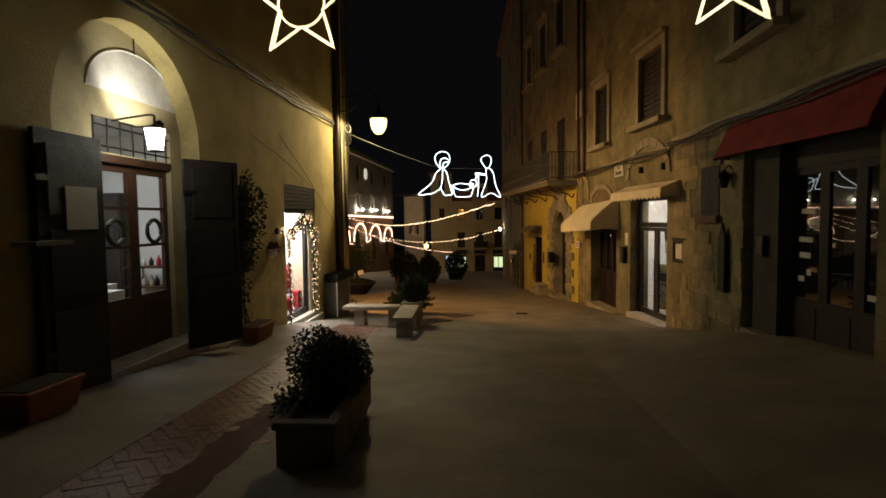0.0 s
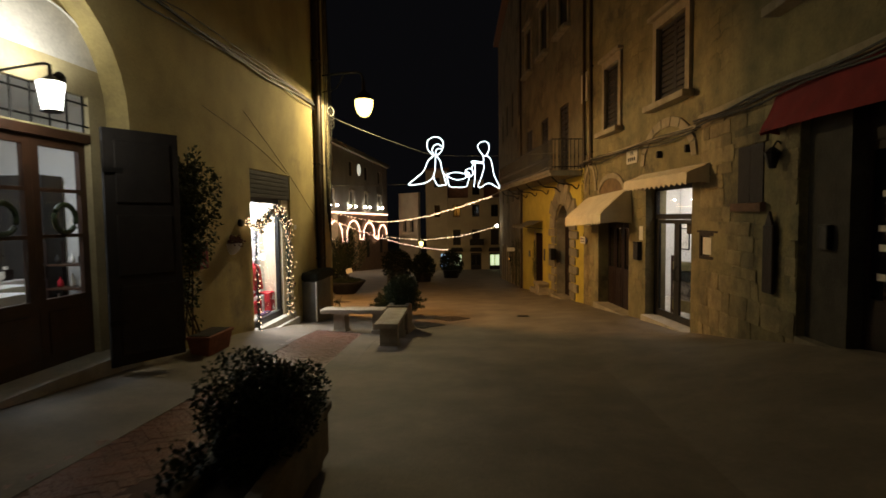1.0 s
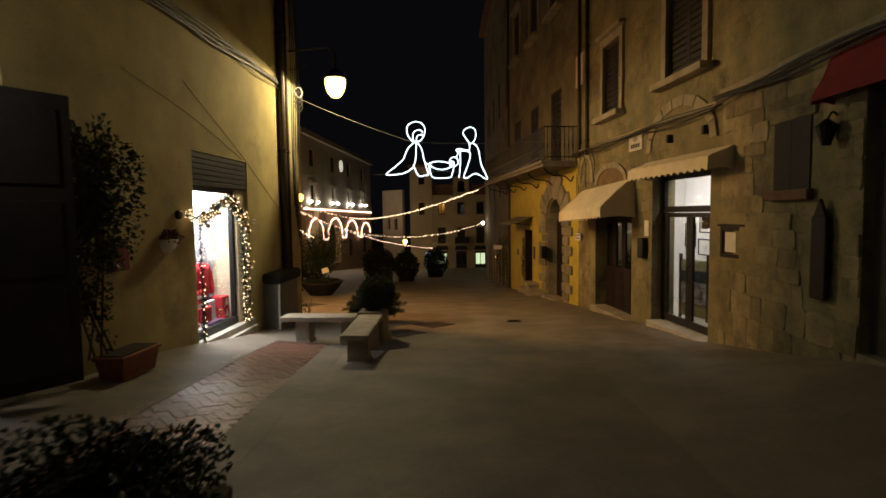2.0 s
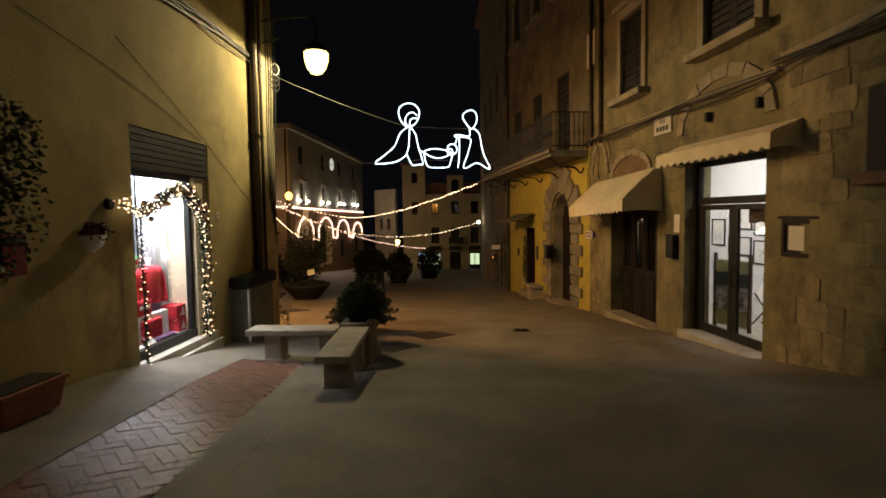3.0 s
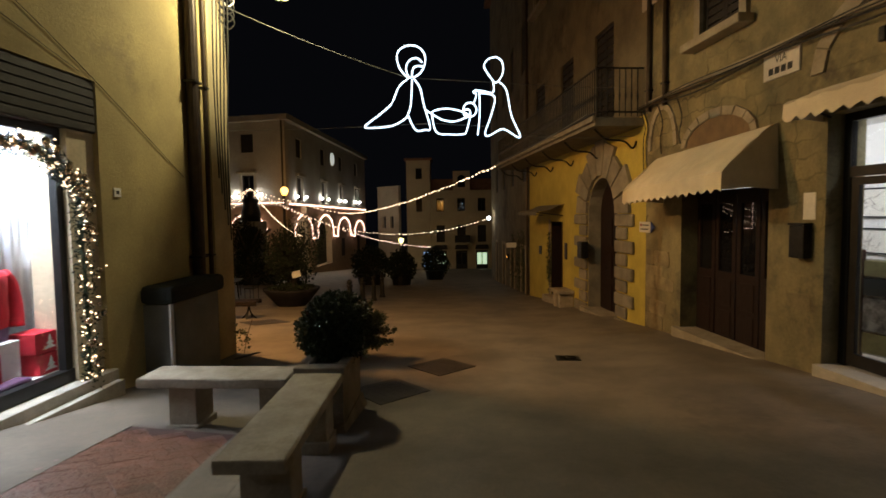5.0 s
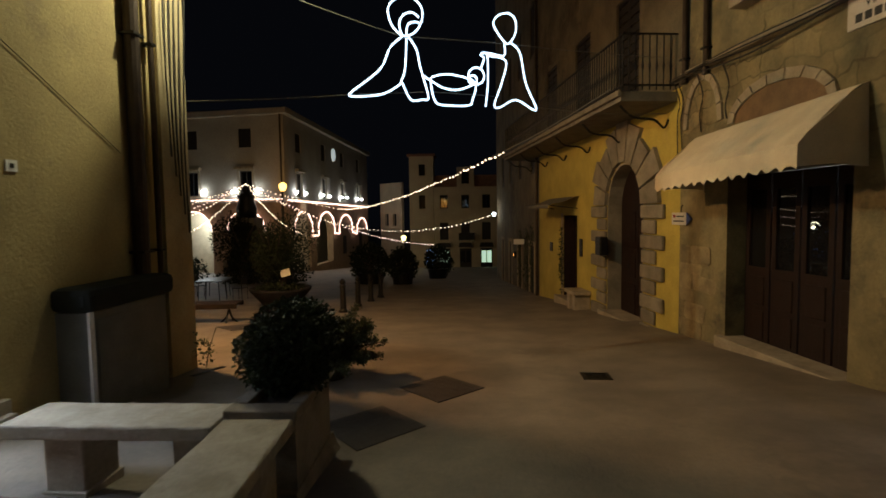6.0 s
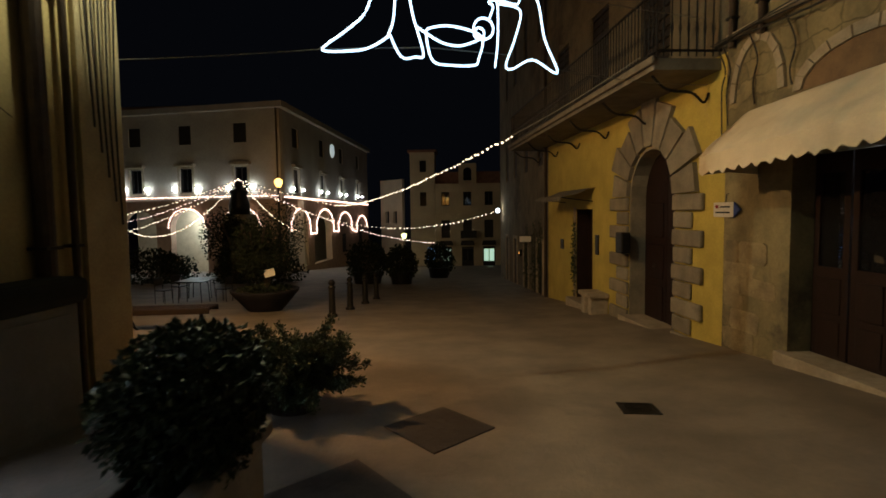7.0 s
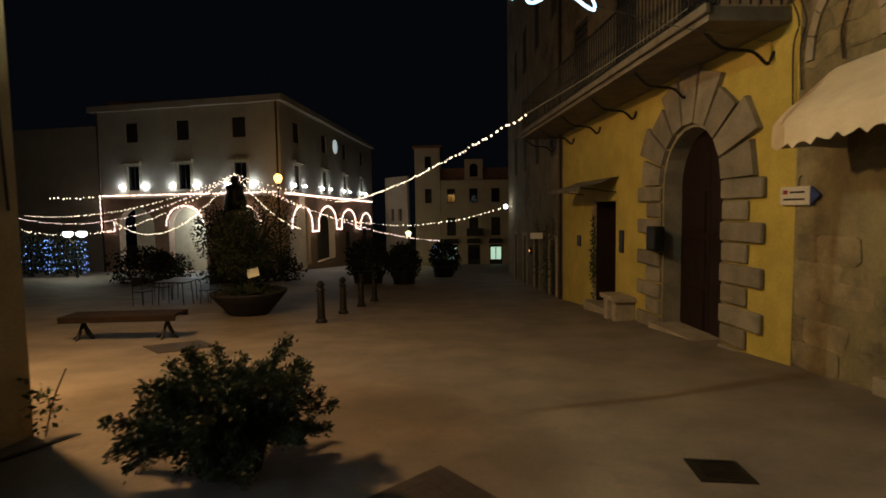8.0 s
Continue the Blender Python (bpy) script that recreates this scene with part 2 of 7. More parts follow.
def box(bm, x0, x1, y0, y1, z0, z1, bev=0.0, taper=0.0):
    vs = []
    for z in (z0, z1):
        k = taper if z == z0 else 0.0
        for x, y in ((x0 + k, y0 + k), (x1 - k, y0 + k), (x1 - k, y1 - k), (x0 + k, y1 - k)):
            vs.append(bm.verts.new((x, y, z)))
    fs = [bm.faces.new([vs[i] for i in q]) for q in ((3, 2, 1, 0), (4, 5, 6, 7), (0, 1, 5, 4), (1, 2, 6, 5), (2, 3, 7, 6), (3, 0, 4, 7))]
    if bev:
        es = list({e for f in fs for e in f.edges})
        bmesh.ops.bevel(bm, geom=es, offset=bev, segments=2, affect="EDGES", profile=0.5)
    return bm


def B(*a, **k):
    return box(bmesh.new(), *a, **k)


def prism(bm, pts, y0, y1):
    """A polygon in x, z drawn out along y."""
    a = [bm.verts.new((x, y0, z)) for x, z in pts]
    b = [bm.verts.new((x, y1, z)) for x, z in pts]
    bm.faces.new(a)
    bm.faces.new(b[::-1])
    for i in range(len(pts)):
        j = (i + 1) % len(pts)
        bm.faces.new((a[j], a[i], b[i], b[j]))
    return bm


def lathe(bm, prof, cx=0, cy=0, n=20):
    rings = []
    for r, z in prof:
        rings.append([bm.verts.new((cx + r * math.cos(2 * math.pi * i / n), cy + r * math.sin(2 * math.pi * i / n), z)) for i in range(n)])
    for a, b in zip(rings, rings[1:]):
        for i in range(n):
            j = (i + 1) % n
            bm.faces.new((a[i], a[j], b[j], b[i]))
    bm.faces.new(rings[0][::-1])
    bm.faces.new(rings[-1])
    return bm


def tube(bm, pts, r=0.01, n=6, closed=False):
    pts = [Vector(p) for p in pts]
    rings, k = [], len(pts)
    up = Vector((0.13, 0.21, 0.97))
    for i, p in enumerate(pts):
        if closed:
            d = pts[(i + 1) % k] - pts[i - 1]
        else:
            d = pts[min(i + 1, k - 1)] - pts[max(i - 1, 0)]
        if d.length < 1e-7:
            d = Vector((0, 0, 1))
        d.normalize()
        a = d.cross(up if abs(d.dot(up)) < 0.95 else Vector((1, 0, 0))).normalized()
        b = d.cross(a)
        rings.append([bm.verts.new(p + r * (math.cos(2 * math.pi * j / n) * a + math.sin(2 * math.pi * j / n) * b)) for j in range(n)])
    pairs = list(zip(rings, rings[1:] + ([rings[0]] if closed else [])))
    for a, b in pairs if closed else pairs[: k - 1]:
        for j in range(n):
            q = (j + 1) % n
            bm.faces.new((a[j], a[q], b[q], b[j]))
    if not closed:
        bm.faces.new(rings[0][::-1])
        bm.faces.new(rings[-1])
    return bm


def sag(p, q, drop, n=16):
    p, q = Vector(p), Vector(q)
    return [p.lerp(q, i / n) - Vector((0, 0, drop * 4 * (i / n) * (1 - i / n))) for i in range(n + 1)]


def smoothline(pts, n=6, closed=False):
    """A soft curve through points."""
    pts = [Vector(p) for p in pts]
    k, out = len(pts), []
    for i in range(k if closed else k - 1):
        if closed:
            a, b, c, d = pts[i - 1], pts[i], pts[(i + 1) % k], pts[(i + 2) % k]
        else:
            a, b, c, d = pts[max(i - 1, 0)], pts[i], pts[i + 1], pts[min(i + 2, k - 1)]
        for j in range(n):
            t = j / n
            out.append(0.5 * (2 * b + (c - a) * t + (2 * a - 5 * b + 4 * c - d) * t * t + (3 * b - a - 3 * c + d) * t ** 3))
    if not closed:
        out.append(pts[-1])
    return out


def wall(bm, u0, u1, z0, z1, thick, holes=(), skin=False):
    """A wall in x, z with its face at y = 0 and holes (a, b, lo, hi, arch) through it; arch is the rise of a rounded head."""
    us = sorted({u0, u1, *(h[0] for h in holes), *(h[1] for h in holes)})
    zs = sorted({z0, z1, *(h[2] for h in holes), *(h[3] for h in holes)})
    us = [u for u in us if u0 <= u <= u1]
    zs = [z for z in zs if z0 <= z <= z1]
    cache = {}

    def v(u, y, z):
        key = (round(u, 4), y, round(z, 4))
        if key not in cache:
            cache[key] = bm.verts.new((u, y, z))
        return cache[key]

    def solid(i, j):
        if not (0 <= i < len(us) - 1 and 0 <= j < len(zs) - 1):
            return False
        c, d = (us[i] + us[i + 1]) / 2, (zs[j] + zs[j + 1]) / 2
        return not any(h[0] < c < h[1] and h[2] < d < h[3] for h in holes)

    for i in range(len(us) - 1):
        for j in range(len(zs) - 1):
            if not solid(i, j):
                continue
            a, b, c, d = us[i], us[i + 1], zs[j], zs[j + 1]
            bm.faces.new((v(a, 0, c), v(b, 0, c), v(b, 0, d), v(a, 0, d)))
            bm.faces.new((v(a, thick, d), v(b, thick, d), v(b, thick, c), v(a, thick, c)))
            for ok, p, q in ((solid(i - 1, j), (a, c), (a, d)), (solid(i + 1, j), (b, d), (b, c)), (solid(i, j - 1), (b, c), (a, c)), (solid(i, j + 1), (a, d), (b, d))):
                if not ok:
                    bm.faces.new((v(p[0], 0, p[1]), v(q[0], 0, q[1]), v(q[0], thick, q[1]), v(p[0], thick, p[1])))
    for h in holes:
        if len(h) > 4 and h[4]:
            a, b, hi, rise = h[0], h[1], h[3], h[4]
            c, w = (a + b) / 2, (b - a) / 2
            for s in (-1, 1):
                arc = [(c + s * w * math.sin(k * math.pi / 16), hi - rise + rise * math.cos(k * math.pi / 16)) for k in range(9)]
                prism(bm, arc + [(c + s * w, hi - 0.0005)], 0.0, thick)
    return bm


SLOPE = 0.078


def clamp(v):
    return max(0.0, min(1.0, v))


def ground(x, y):
    """The street falls away from the start, and rises a little towards the houses."""
    left = 0.27 * clamp((-2.2 - x) / 2.3) * clamp((16.0 - y) / 5.0)
    right = 0.5 * clamp((x - 1.7) / 2.5) * clamp((13.0 - y) / 4.5)
    kerb = 0.08 * clamp((x - 1.3) / 1.5) * clamp((y - 11.0) / 3.0) * clamp((36.0 - y) / 6.0)
    return -SLOPE * min(y, 95) + left + right + kerb


# wall frames: local x along the wall, local y into it, z up
LEFT = Matrix(((0, -1, 0, -4.5), (1, 0, 0, 0), (0, 0, 1, 0), (0, 0, 0, 1)))
RA, RB, RC = Vector((4.15, 12.4, 0)), Vector((2.0, 29.4, 0)), Vector((1.3, 46.0, 0))


def frame_from(origin, to):
    """Local x from origin to the point to; local y to the left of that way."""
    d = (Vector(to) - Vector(origin)).normalized()
    return Matrix(((d.x, -d.y, 0, origin[0]), (d.y, d.x, 0, origin[1]), (0, 0, 1, 0), (0, 0, 0, 1)))


RIGHT = frame_from(RB, RA)          # from far to near; y goes into the houses
RLEN = (RA - RB).length
RCOS = (RB.y - RA.y) / RLEN


def ru(y):
    return (RB.y - y) / RCOS


def rpt(y, off, z):
    """A place on the right-hand houses, off metres out from the wall into the street."""
    return RIGHT @ Vector((ru(y), -off, z))


RFAR = frame_from(RC, RB)
RNEAR = frame_from(RA, (4.35, -8.0, 0))

# ---- large structure ----
bm = bmesh.new()
vs = {}
xs = [-150, -60, -30, -15, -8, -6, -5, -4.5, -4, -3.5, -3, -2.5, -2.2, -1, 0, 1, 1.3, 1.5, 1.7, 2.2, 2.7, 3.2, 3.7, 4.2, 4.7, 6, 30, 90]
ys = [-40, -10] + list(range(-8, 20)) + [22, 24, 28, 32, 45, 60, 75, 95, 260]
for i, x in enumerate(xs):
    for j, y in enumerate(ys):
        vs[i, j] = bm.verts.new((x, y, ground(x, y)))
for i in range(len(xs) - 1):
    for j in range(len(ys) - 1):
        bm.faces.new((vs[i, j], vs[i + 1, j], vs[i + 1, j + 1], vs[i, j + 1]))
g = part("ground", bm, PAVE)
tagged(g, "worn beige stone paving of a sloping old-town street", "paving", kind="structure")

# left house along the street
LW_HOLES = [(5.3, 8.2, -0.4, 4.2, 1.45), (11.7, 13.85, -0.78, 2.46)]
w = part("wall_left", wall(bmesh.new(), -9, 17.0, -2.2, 13, 0.55, LW_HOLES), OCHRE, m=LEFT)
tagged(w, "ochre plastered house wall with an arched doorway and a shop window", "wall", kind="structure")
w = part("wall_left_end", wall(bmesh.new(), 0, 14, -2.2, 13, 0.5), OCHRE, m=Matrix(((-1, 0, 0, -5.05), (0, -1, 0, 17.0), (0, 0, 1, 0), (0, 0, 0, 1))))
tagged(w, "ochre plastered end wall facing the square", "wall", kind="structure")
w = part("roof_left", B(-19, -4.1, -9, 17.4, 13, 13.4), ROOF)
tagged(w, "clay tiled roof of the street house", "roof", kind="structure")

# right houses
RH = [(ru(14.85), ru(12.72), -1.0, 2.12), (ru(18.15), ru(15.85), -1.3, 1.35), (ru(22.95), ru(21.0), -1.8, 1.9, 0.98),
      (ru(26.5), ru(25.2), -1.95, 0.7), (ru(14.25), ru(12.95), 3.95, 5.6), (ru(17.55), ru(16.5), 3.85, 5.6),
      (ru(22.5), ru(21.3), 3.0, 5.5), (ru(25.4), ru(24.2), 3.0, 5.5), (ru(28.4), ru(27.2), 3.0, 5.5),
      (ru(14.25), ru(12.95), 8.6, 10.4), (ru(17.55), ru(16.5), 8.6, 10.4), (ru(22.5), ru(21.3), 8.2, 10.2), (ru(25.4), ru(24.2), 8.2, 10.2), (ru(28.4), ru(27.2), 8.2, 10.2)]
SPLIT = ru(19.55)
near = [h for h in RH if h[0] > SPLIT]
far = [h for h in RH if h[0] < SPLIT]
w = part("wall_right_stone", wall(bmesh.new(), SPLIT, RLEN, -3, 16, 0.5, near), STONEW, m=RIGHT)
tagged(w, "old stone and worn plaster house front with blocked arches", "wall", kind="structure")
w = part("wall_right_yellow", wall(bmesh.new(), 0, SPLIT, -3.5, 3.0, 0.5, [h for h in far if h[3] < 3]), YELLOW, m=RIGHT)
tagged(w, "bright yellow plastered ground floor of a palace", "wall", kind="structure")
w = part("wall_right_upper", wall(bmesh.new(), 0, SPLIT, 3.0, 17, 0.5, [h for h in far if h[3] > 3]), DIMW, m=RIGHT)
tagged(w, "worn plastered upper storeys of a palace", "wall", kind="structure")
FU = (RB - RC).length
fh = []
for k in range(4):
    u = FU - 1.6 - 3.6 * k
    fh += [(u - 0.6, u + 0.6, -4.2, -0.5 - 0.1 * k), (u - 0.55, u + 0.55, 2.3, 4.3), (u - 0.55, u + 0.55, 6.8, 8.8)]
w = part("wall_right_far", wall(bmesh.new(), 0, FU, -4.5, 15, 0.5, fh), DIMW, m=RFAR)
tagged(w, "plastered row of house fronts further down the street", "wall", kind="structure")
w = part("wall_right_end", wall(bmesh.new(), 0, 14, -5, 15, 0.5), STONEW, m=frame_from((15.5, 46, 0), (1.5, 46, 0)))
tagged(w, "side wall at the end of the row", "wall", kind="structure")
NH = [(3.2, 6.22, -1.2, 2.75), (2.9, 4.2, 4.4, 6.2), (6.2, 7.5, 4.4, 6.2)]
w = part("wall_right_near", wall(bmesh.new(), 0, 20.4, -2, 16, 0.5, NH), STONEW, m=RNEAR)
tagged(w, "rough stone house front beside a shop with a red awning", "wall", kind="structure")
w = part("wall_behind", wall(bmesh.new(), -9, 9, -1, 12, 0.5), STONEW, m=Matrix(((-1, 0, 0, 0), (0, -1, 0, -8.5), (0, 0, 1, 0), (0, 0, 0, 1))))
tagged(w, "plain house front closing the street", "wall", kind="structure")

w = part("roof_right", B(0, RLEN, -0.5, 11, 17, 17.3), ROOF, m=RIGHT)
tagged(w, "clay tiled roof of the palace", "roof", kind="structure")
w = part("roof_right_far", B(0, FU, -0.4, 11, 15.0, 15.3), ROOF, m=RFAR)
tagged(w, "clay tiled roof of the house row", "roof", kind="structure")
w = part("roof_right_near", B(0, 20.4, -0.4, 11, 16.0, 16.3), ROOF, m=RNEAR)
tagged(w, "clay tiled roof of the stone house", "roof", kind="structure")

# town hall
HC, HL, HF = Vector((-17.0, 57.3, 0)), Vector((-35.2, 60.4, 0)), Vector((-16.37, 93.5, 0))
HFRONT, HSIDE = frame_from(HL, HC), frame_from(HC, HF)
LEN = (HL - HC).length
hall = thing("town_hall", Matrix.Translation((-26, 70, -4.7)), "three-storey plastered town hall with a lit brick arcade", "town hall")
hinv = hall.matrix_world.inverted()
fw = [LEN - 3.85, LEN - 9.4, LEN - 14.7]
sw = [3.9, 12.3, 20.5, 29.4]
hol = [(u - 0.65, u + 0.65, 2.7, 4.9) for u in fw] + [(u - 0.65, u + 0.65, 7.0, 8.7) for u in fw]
hol_lo = [(u - 1.9, u + 1.9, -4.6, 1.2, 1.7) for u in fw]
part("wall", wall(bmesh.new(), 0, LEN, 2.1, 9.8, 0.5, hol), HALL, hall, m=hinv @ HFRONT)
part("arcade", wall(bmesh.new(), 0, LEN, -5.5, 2.1, 0.7, hol_lo), HALLBRICK, hall, "brick arcade with round arches", m=hinv @ HFRONT)
hol = [(u - 0.8, u + 0.8, 2.6, 4.8) for u in sw] + [(u - 0.8, u + 0.8, 6.8, 8.6) for u in sw]
hol_lo = [(1.5, 7.0, -4.5, 1.2, 2.0), (9.0, 15.5, -4.6, 1.0, 2.4)]
part("wall", wall(bmesh.new(), 0, 36, 2.1, 9.8, 0.5, hol), HALL, hall, m=hinv @ HSIDE)
part("arcade", wall(bmesh.new(), 0.7, 36, -7.5, 2.1, 0.7, hol_lo), HALLBRICK, hall, "brick arcade with round arches", m=hinv @ HSIDE)
for fr, a, b in ((HFRONT, -0.5, LEN + 0.5), (HSIDE, 0.51, 36)):
    part("cornice", prism(bmesh.new(), [(a, 9.8), (b, 9.8), (b, 10.3), (a, 10.3)], -0.5, 0.6), HALL, hall, m=hinv @ fr)
    part("string_course", B(a + 0.4, b - 0.4, -0.15, 0.0, 2.0, 2.35), HALL, hall, m=hinv @ fr)
part("roof", B(-16.5, -1.0, 2.0, 35, 10.3, 10.6), ROOF, hall, m=hinv @ HSIDE @ Matrix(((0, 1, 0, 0), (-1, 0, 0, 0), (0, 0, 1, 0), (0, 0, 0, 1))))
part("back_wall", wall(bmesh.new(), 0, LEN, -5.5, 2.0, 0.3), CREAM, hall, m=hinv @ HFRONT @ pose(0, 4.0, 0))
part("back_wall", wall(bmesh.new(), 4.2, 36, -7.5, 2.0, 0.3), CREAM, hall, m=hinv @ HSIDE @ pose(0, 4.0, 0))

# house left of the town hall
nb = thing("corner_house", Matrix.Translation((-40, 62, -5)), "plain dark plastered house beside the town hall", "house")
part("wall", wall(bmesh.new(), 0, 14, -0.5, 13.7, 0.5), HALL, nb, m=nb.matrix_world.inverted() @ frame_from((-49, 62.8, 0), (-35.3, 60.6, 0)) @ pose(0, 0, -5))

# far houses closing the street
fb = thing("far_house", Matrix.Translation((-1, 78, -6)), "cream plastered house with a small tower and ground-floor shops", "house")
finv = fb.matrix_world.inverted()
FM = frame_from((-8.1, 78, 0), (8, 78, 0))
fx = [4.35, 7.05, 9.7, 12.4]
hol = [(x - 0.5, x + 0.5, 1.4, 3.1) for x in fx] + [(x - 0.55, x + 0.55, -2.6, -0.4) for x in fx[:3]] + [(x - 0.75, x + 0.75, -6.3, -3.7) for x in fx[:3]]
part("wall", wall(bmesh.new(), 3.1, 16, -7.2, 4.1, 0.4, hol), FARW, fb, m=finv @ FM)
part("tower", wall(bmesh.new(), 0, 3.05, -7.2, 8.0, 3.0, [(1.2, 2.0, 5.6, 7.0), (1.2, 2.0, 1.4, 3.1)]), FARW, fb, m=finv @ FM)
part("roof", prism(bmesh.new(), [(3.06, 4.1), (16, 4.1), (16, 5.6), (3.06, 5.6)], 0.8, 4), ROOF, fb, m=finv @ FM)

# ---- things in the street ----


def leaves(name, centre, radii, n, size, material, parent=None, seed=1, shell=0.55, lump=0.25, label="", m=None, floor=None, trail=None):
    """Many small folded leaves through a lumpy crown."""
    rs = np.random.RandomState(seed)
    d = rs.normal(size=(n, 3))
    d /= np.linalg.norm(d, axis=1)[:, None]
    k = rs.normal(size=(7, 3)) * 2.2
    ph = rs.uniform(0, 6.28, 7)
    bulge = 1 + lump * np.sin(d @ k.T + ph).mean(1) * 2.2
    r = shell + (1 - shell) * rs.uniform(0, 1, n) ** 0.6
    p = d * (bulge * r)[:, None] * np.array(radii) + np.array(centre)
    if floor is not None:
        p[:, 2] = np.maximum(p[:, 2], floor + rs.uniform(0, 0.05, n))
    a = rs.normal(size=(n, 3)) + d * 0.9
    a /= np.linalg.norm(a, axis=1)[:, None]
    b = np.cross(a, rs.normal(size=(n, 3)))
    b /= np.linalg.norm(b, axis=1)[:, None]
    c = np.cross(a, b)
    s = size * rs.uniform(0.55, 1.25, n)[:, None]
    v = np.stack([p, p + a * s * 0.5 + b * s * 0.3 + c * s * 0.1, p + a * s, p + a * s * 0.5 - b * s * 0.3 + c * s * 0.1], 1).reshape(-1, 3)
    f = []
    for i in range(n):
        q = 4 * i
        f += [(q, q + 1, q + 2), (q, q + 2, q + 3)]
    me = bpy.data.meshes.new(name)
    me.from_pydata(v.tolist(), [], f)
    me.materials.append(material)
    ob = new(name, me)
    if parent:
        ob.parent = parent
    if m is not None:
        ob.matrix_local = m
    if label:
        tagged(ob, label)
    return ob


def core(name, centre, radii, material, parent, seed=1):
    """The dim, twiggy inside of a bush."""
    rs = np.random.RandomState(seed)
    bm = bmesh.new()
    for _ in range(64):
        d = Vector(rs.normal(size=3))
        d.z = abs(d.z) * 0.8
        d.normalize()
        tip = Vector(centre) + Vector((d.x * radii[0], d.y * radii[1], d.z * radii[2])) * 0.85
        base = Vector((centre[0], centre[1], centre[2] - radii[2] * 0.9))
        tube(bm, smoothline([base, base.lerp(tip, 0.5) + Vector(rs.normal(size=3) * 0.04), tip], 3), 0.008, 4)
    return part(name, bm, material, parent)


def at(x, y, rz=0.0, dz=0.0):
    return pose(x, y, ground(x, y) + dz, 0, 0, rz)


# stone trough with a clipped bush by the start of the walk
t1 = thing("stone_planter", at(-1.48, 4.87, 2), "rectangular weathered stone trough standing on the paving", "planter")
bm = bmesh.new()
for x0, x1, y0, y1 in ((-0.235, 0.235, -0.8, -0.72), (-0.235, 0.235, 0.72, 0.8), (-0.235, -0.165, -0.72, 0.72), (0.165, 0.235, -0.72, 0.72)):
    box(bm, x0, x1, y0, y1, 0.03, 0.42)
box(bm, -0.165, 0.165, -0.72, 0.72, 0.03, 0.1)
part("trough", bm, PLANTER, t1)
bm = bmesh.new()
for x0, x1, y0, y1 in ((-0.265, 0.265, -0.83, -0.72), (-0.265, 0.265, 0.72, 0.83), (-0.265, -0.165, -0.717, 0.717), (0.165, 0.265, -0.717, 0.717)):
    box(bm, x0, x1, y0, y1, 0.37, 0.435, 0.012)
part("rim", bm, PLANTER, t1)
for y in (-0.6, 0.6):
    part("foot", B(-0.21, 0.21, y - 0.12, y + 0.12, -0.1, 0.032, 0.01), PLANTER, t1)
part("soil", B(-0.165, 0.165, -0.72, 0.72, 0.3, 0.38), SOIL, t1)
b1 = thing("clipped_bush", at(-1.5, 4.87, 2, 0.39), "dense dark green shrub growing in a stone trough", "bush")
leaves("foliage", (0.0, 0.2, 0.22), (0.32, 0.74, 0.37), 12000, 0.036, LEAF, b1, 3, 0.3, 0.28, floor=-0.06)
leaves("trailing_foliage", (-0.24, -0.4, 0.06), (0.11, 0.26, 0.13), 380, 0.045, LEAF, b1, 5, 0.2, 0.4, floor=-0.1)
core("branchwork", (0, 0.15, 0.22), (0.3, 0.66, 0.36), BARK, b1, 4)


# benches
def bench(m, length, label, seed, legs):
    b = thing("stone_bench", m, label, "bench", "stone benches")
    bm = B(0, 0.43, 0, length, 0.35, 0.44, 0.015)
    bmesh.ops.subdivide_edges(bm, edges=[e for e in bm.edges if e.calc_length() > 0.6], cuts=10)
    rs = random.Random(seed)
    for v in bm.verts:
        v.co += Vector((rs.uniform(-1, 1), rs.uniform(-1, 1), rs.uniform(-1, 1))) * 0.003
    part("seat", bm, TRAV, b)
    for y in legs:
        bm = B(0.05, 0.38, y - 0.13, y + 0.13, -0.2, 0.352, 0.012)
        box(bm, 0.03, 0.4, y - 0.15, y + 0.15, -0.2, 0.0, 0.01)
        part("support", bm, TRAV, b)
    return b


bench(pose(-2.01, 11.06, -0.86, 0, 0, 2), 1.72, "worn travertine slab bench on stone supports beside a planter", 3, (0.4, 1.4))
bench(pose(-3.52, 13.19, -0.905, 0, 0, -90.5), 1.38, "worn travertine slab bench set across the pavement", 5, (0.4, 1.24))

t2 = thing("stone_planter", at(-1.88, 13.36, 1), "tall stone planter with a flared foot between two stone benches", "planter")
bm = bmesh.new()
for x0, x1, y0, y1 in ((-0.2, 0.2, -0.44, -0.37), (-0.2, 0.2, 0.37, 0.44), (-0.2, -0.13, -0.37, 0.37), (0.13, 0.2, -0.37, 0.37)):
    box(bm, x0, x1, y0, y1, 0.1, 0.6)
part("box", bm, PLANTER, t2)
part("foot", prism(bmesh.new(), [(-0.27, -0.15), (0.27, -0.15), (0.27, -0.04), (0.235, 0.02), (0.21, 0.1), (-0.21, 0.1), (-0.235, 0.02), (-0.27, -0.04)], -0.5, 0.5), PLANTER, t2)
bm = bmesh.new()
for x0, x1, y0, y1 in ((-0.235, 0.235, -0.52, -0.37), (-0.235, 0.235, 0.37, 0.52), (-0.235, -0.13, -0.368, 0.368), (0.13, 0.235, -0.368, 0.368)):
    box(bm, x0, x1, y0, y1, 0.58, 0.65, 0.012)
part("rim", bm, PLANTER, t2)
part("soil", B(-0.13, 0.13, -0.37, 0.37, 0.4, 0.6), SOIL, t2)
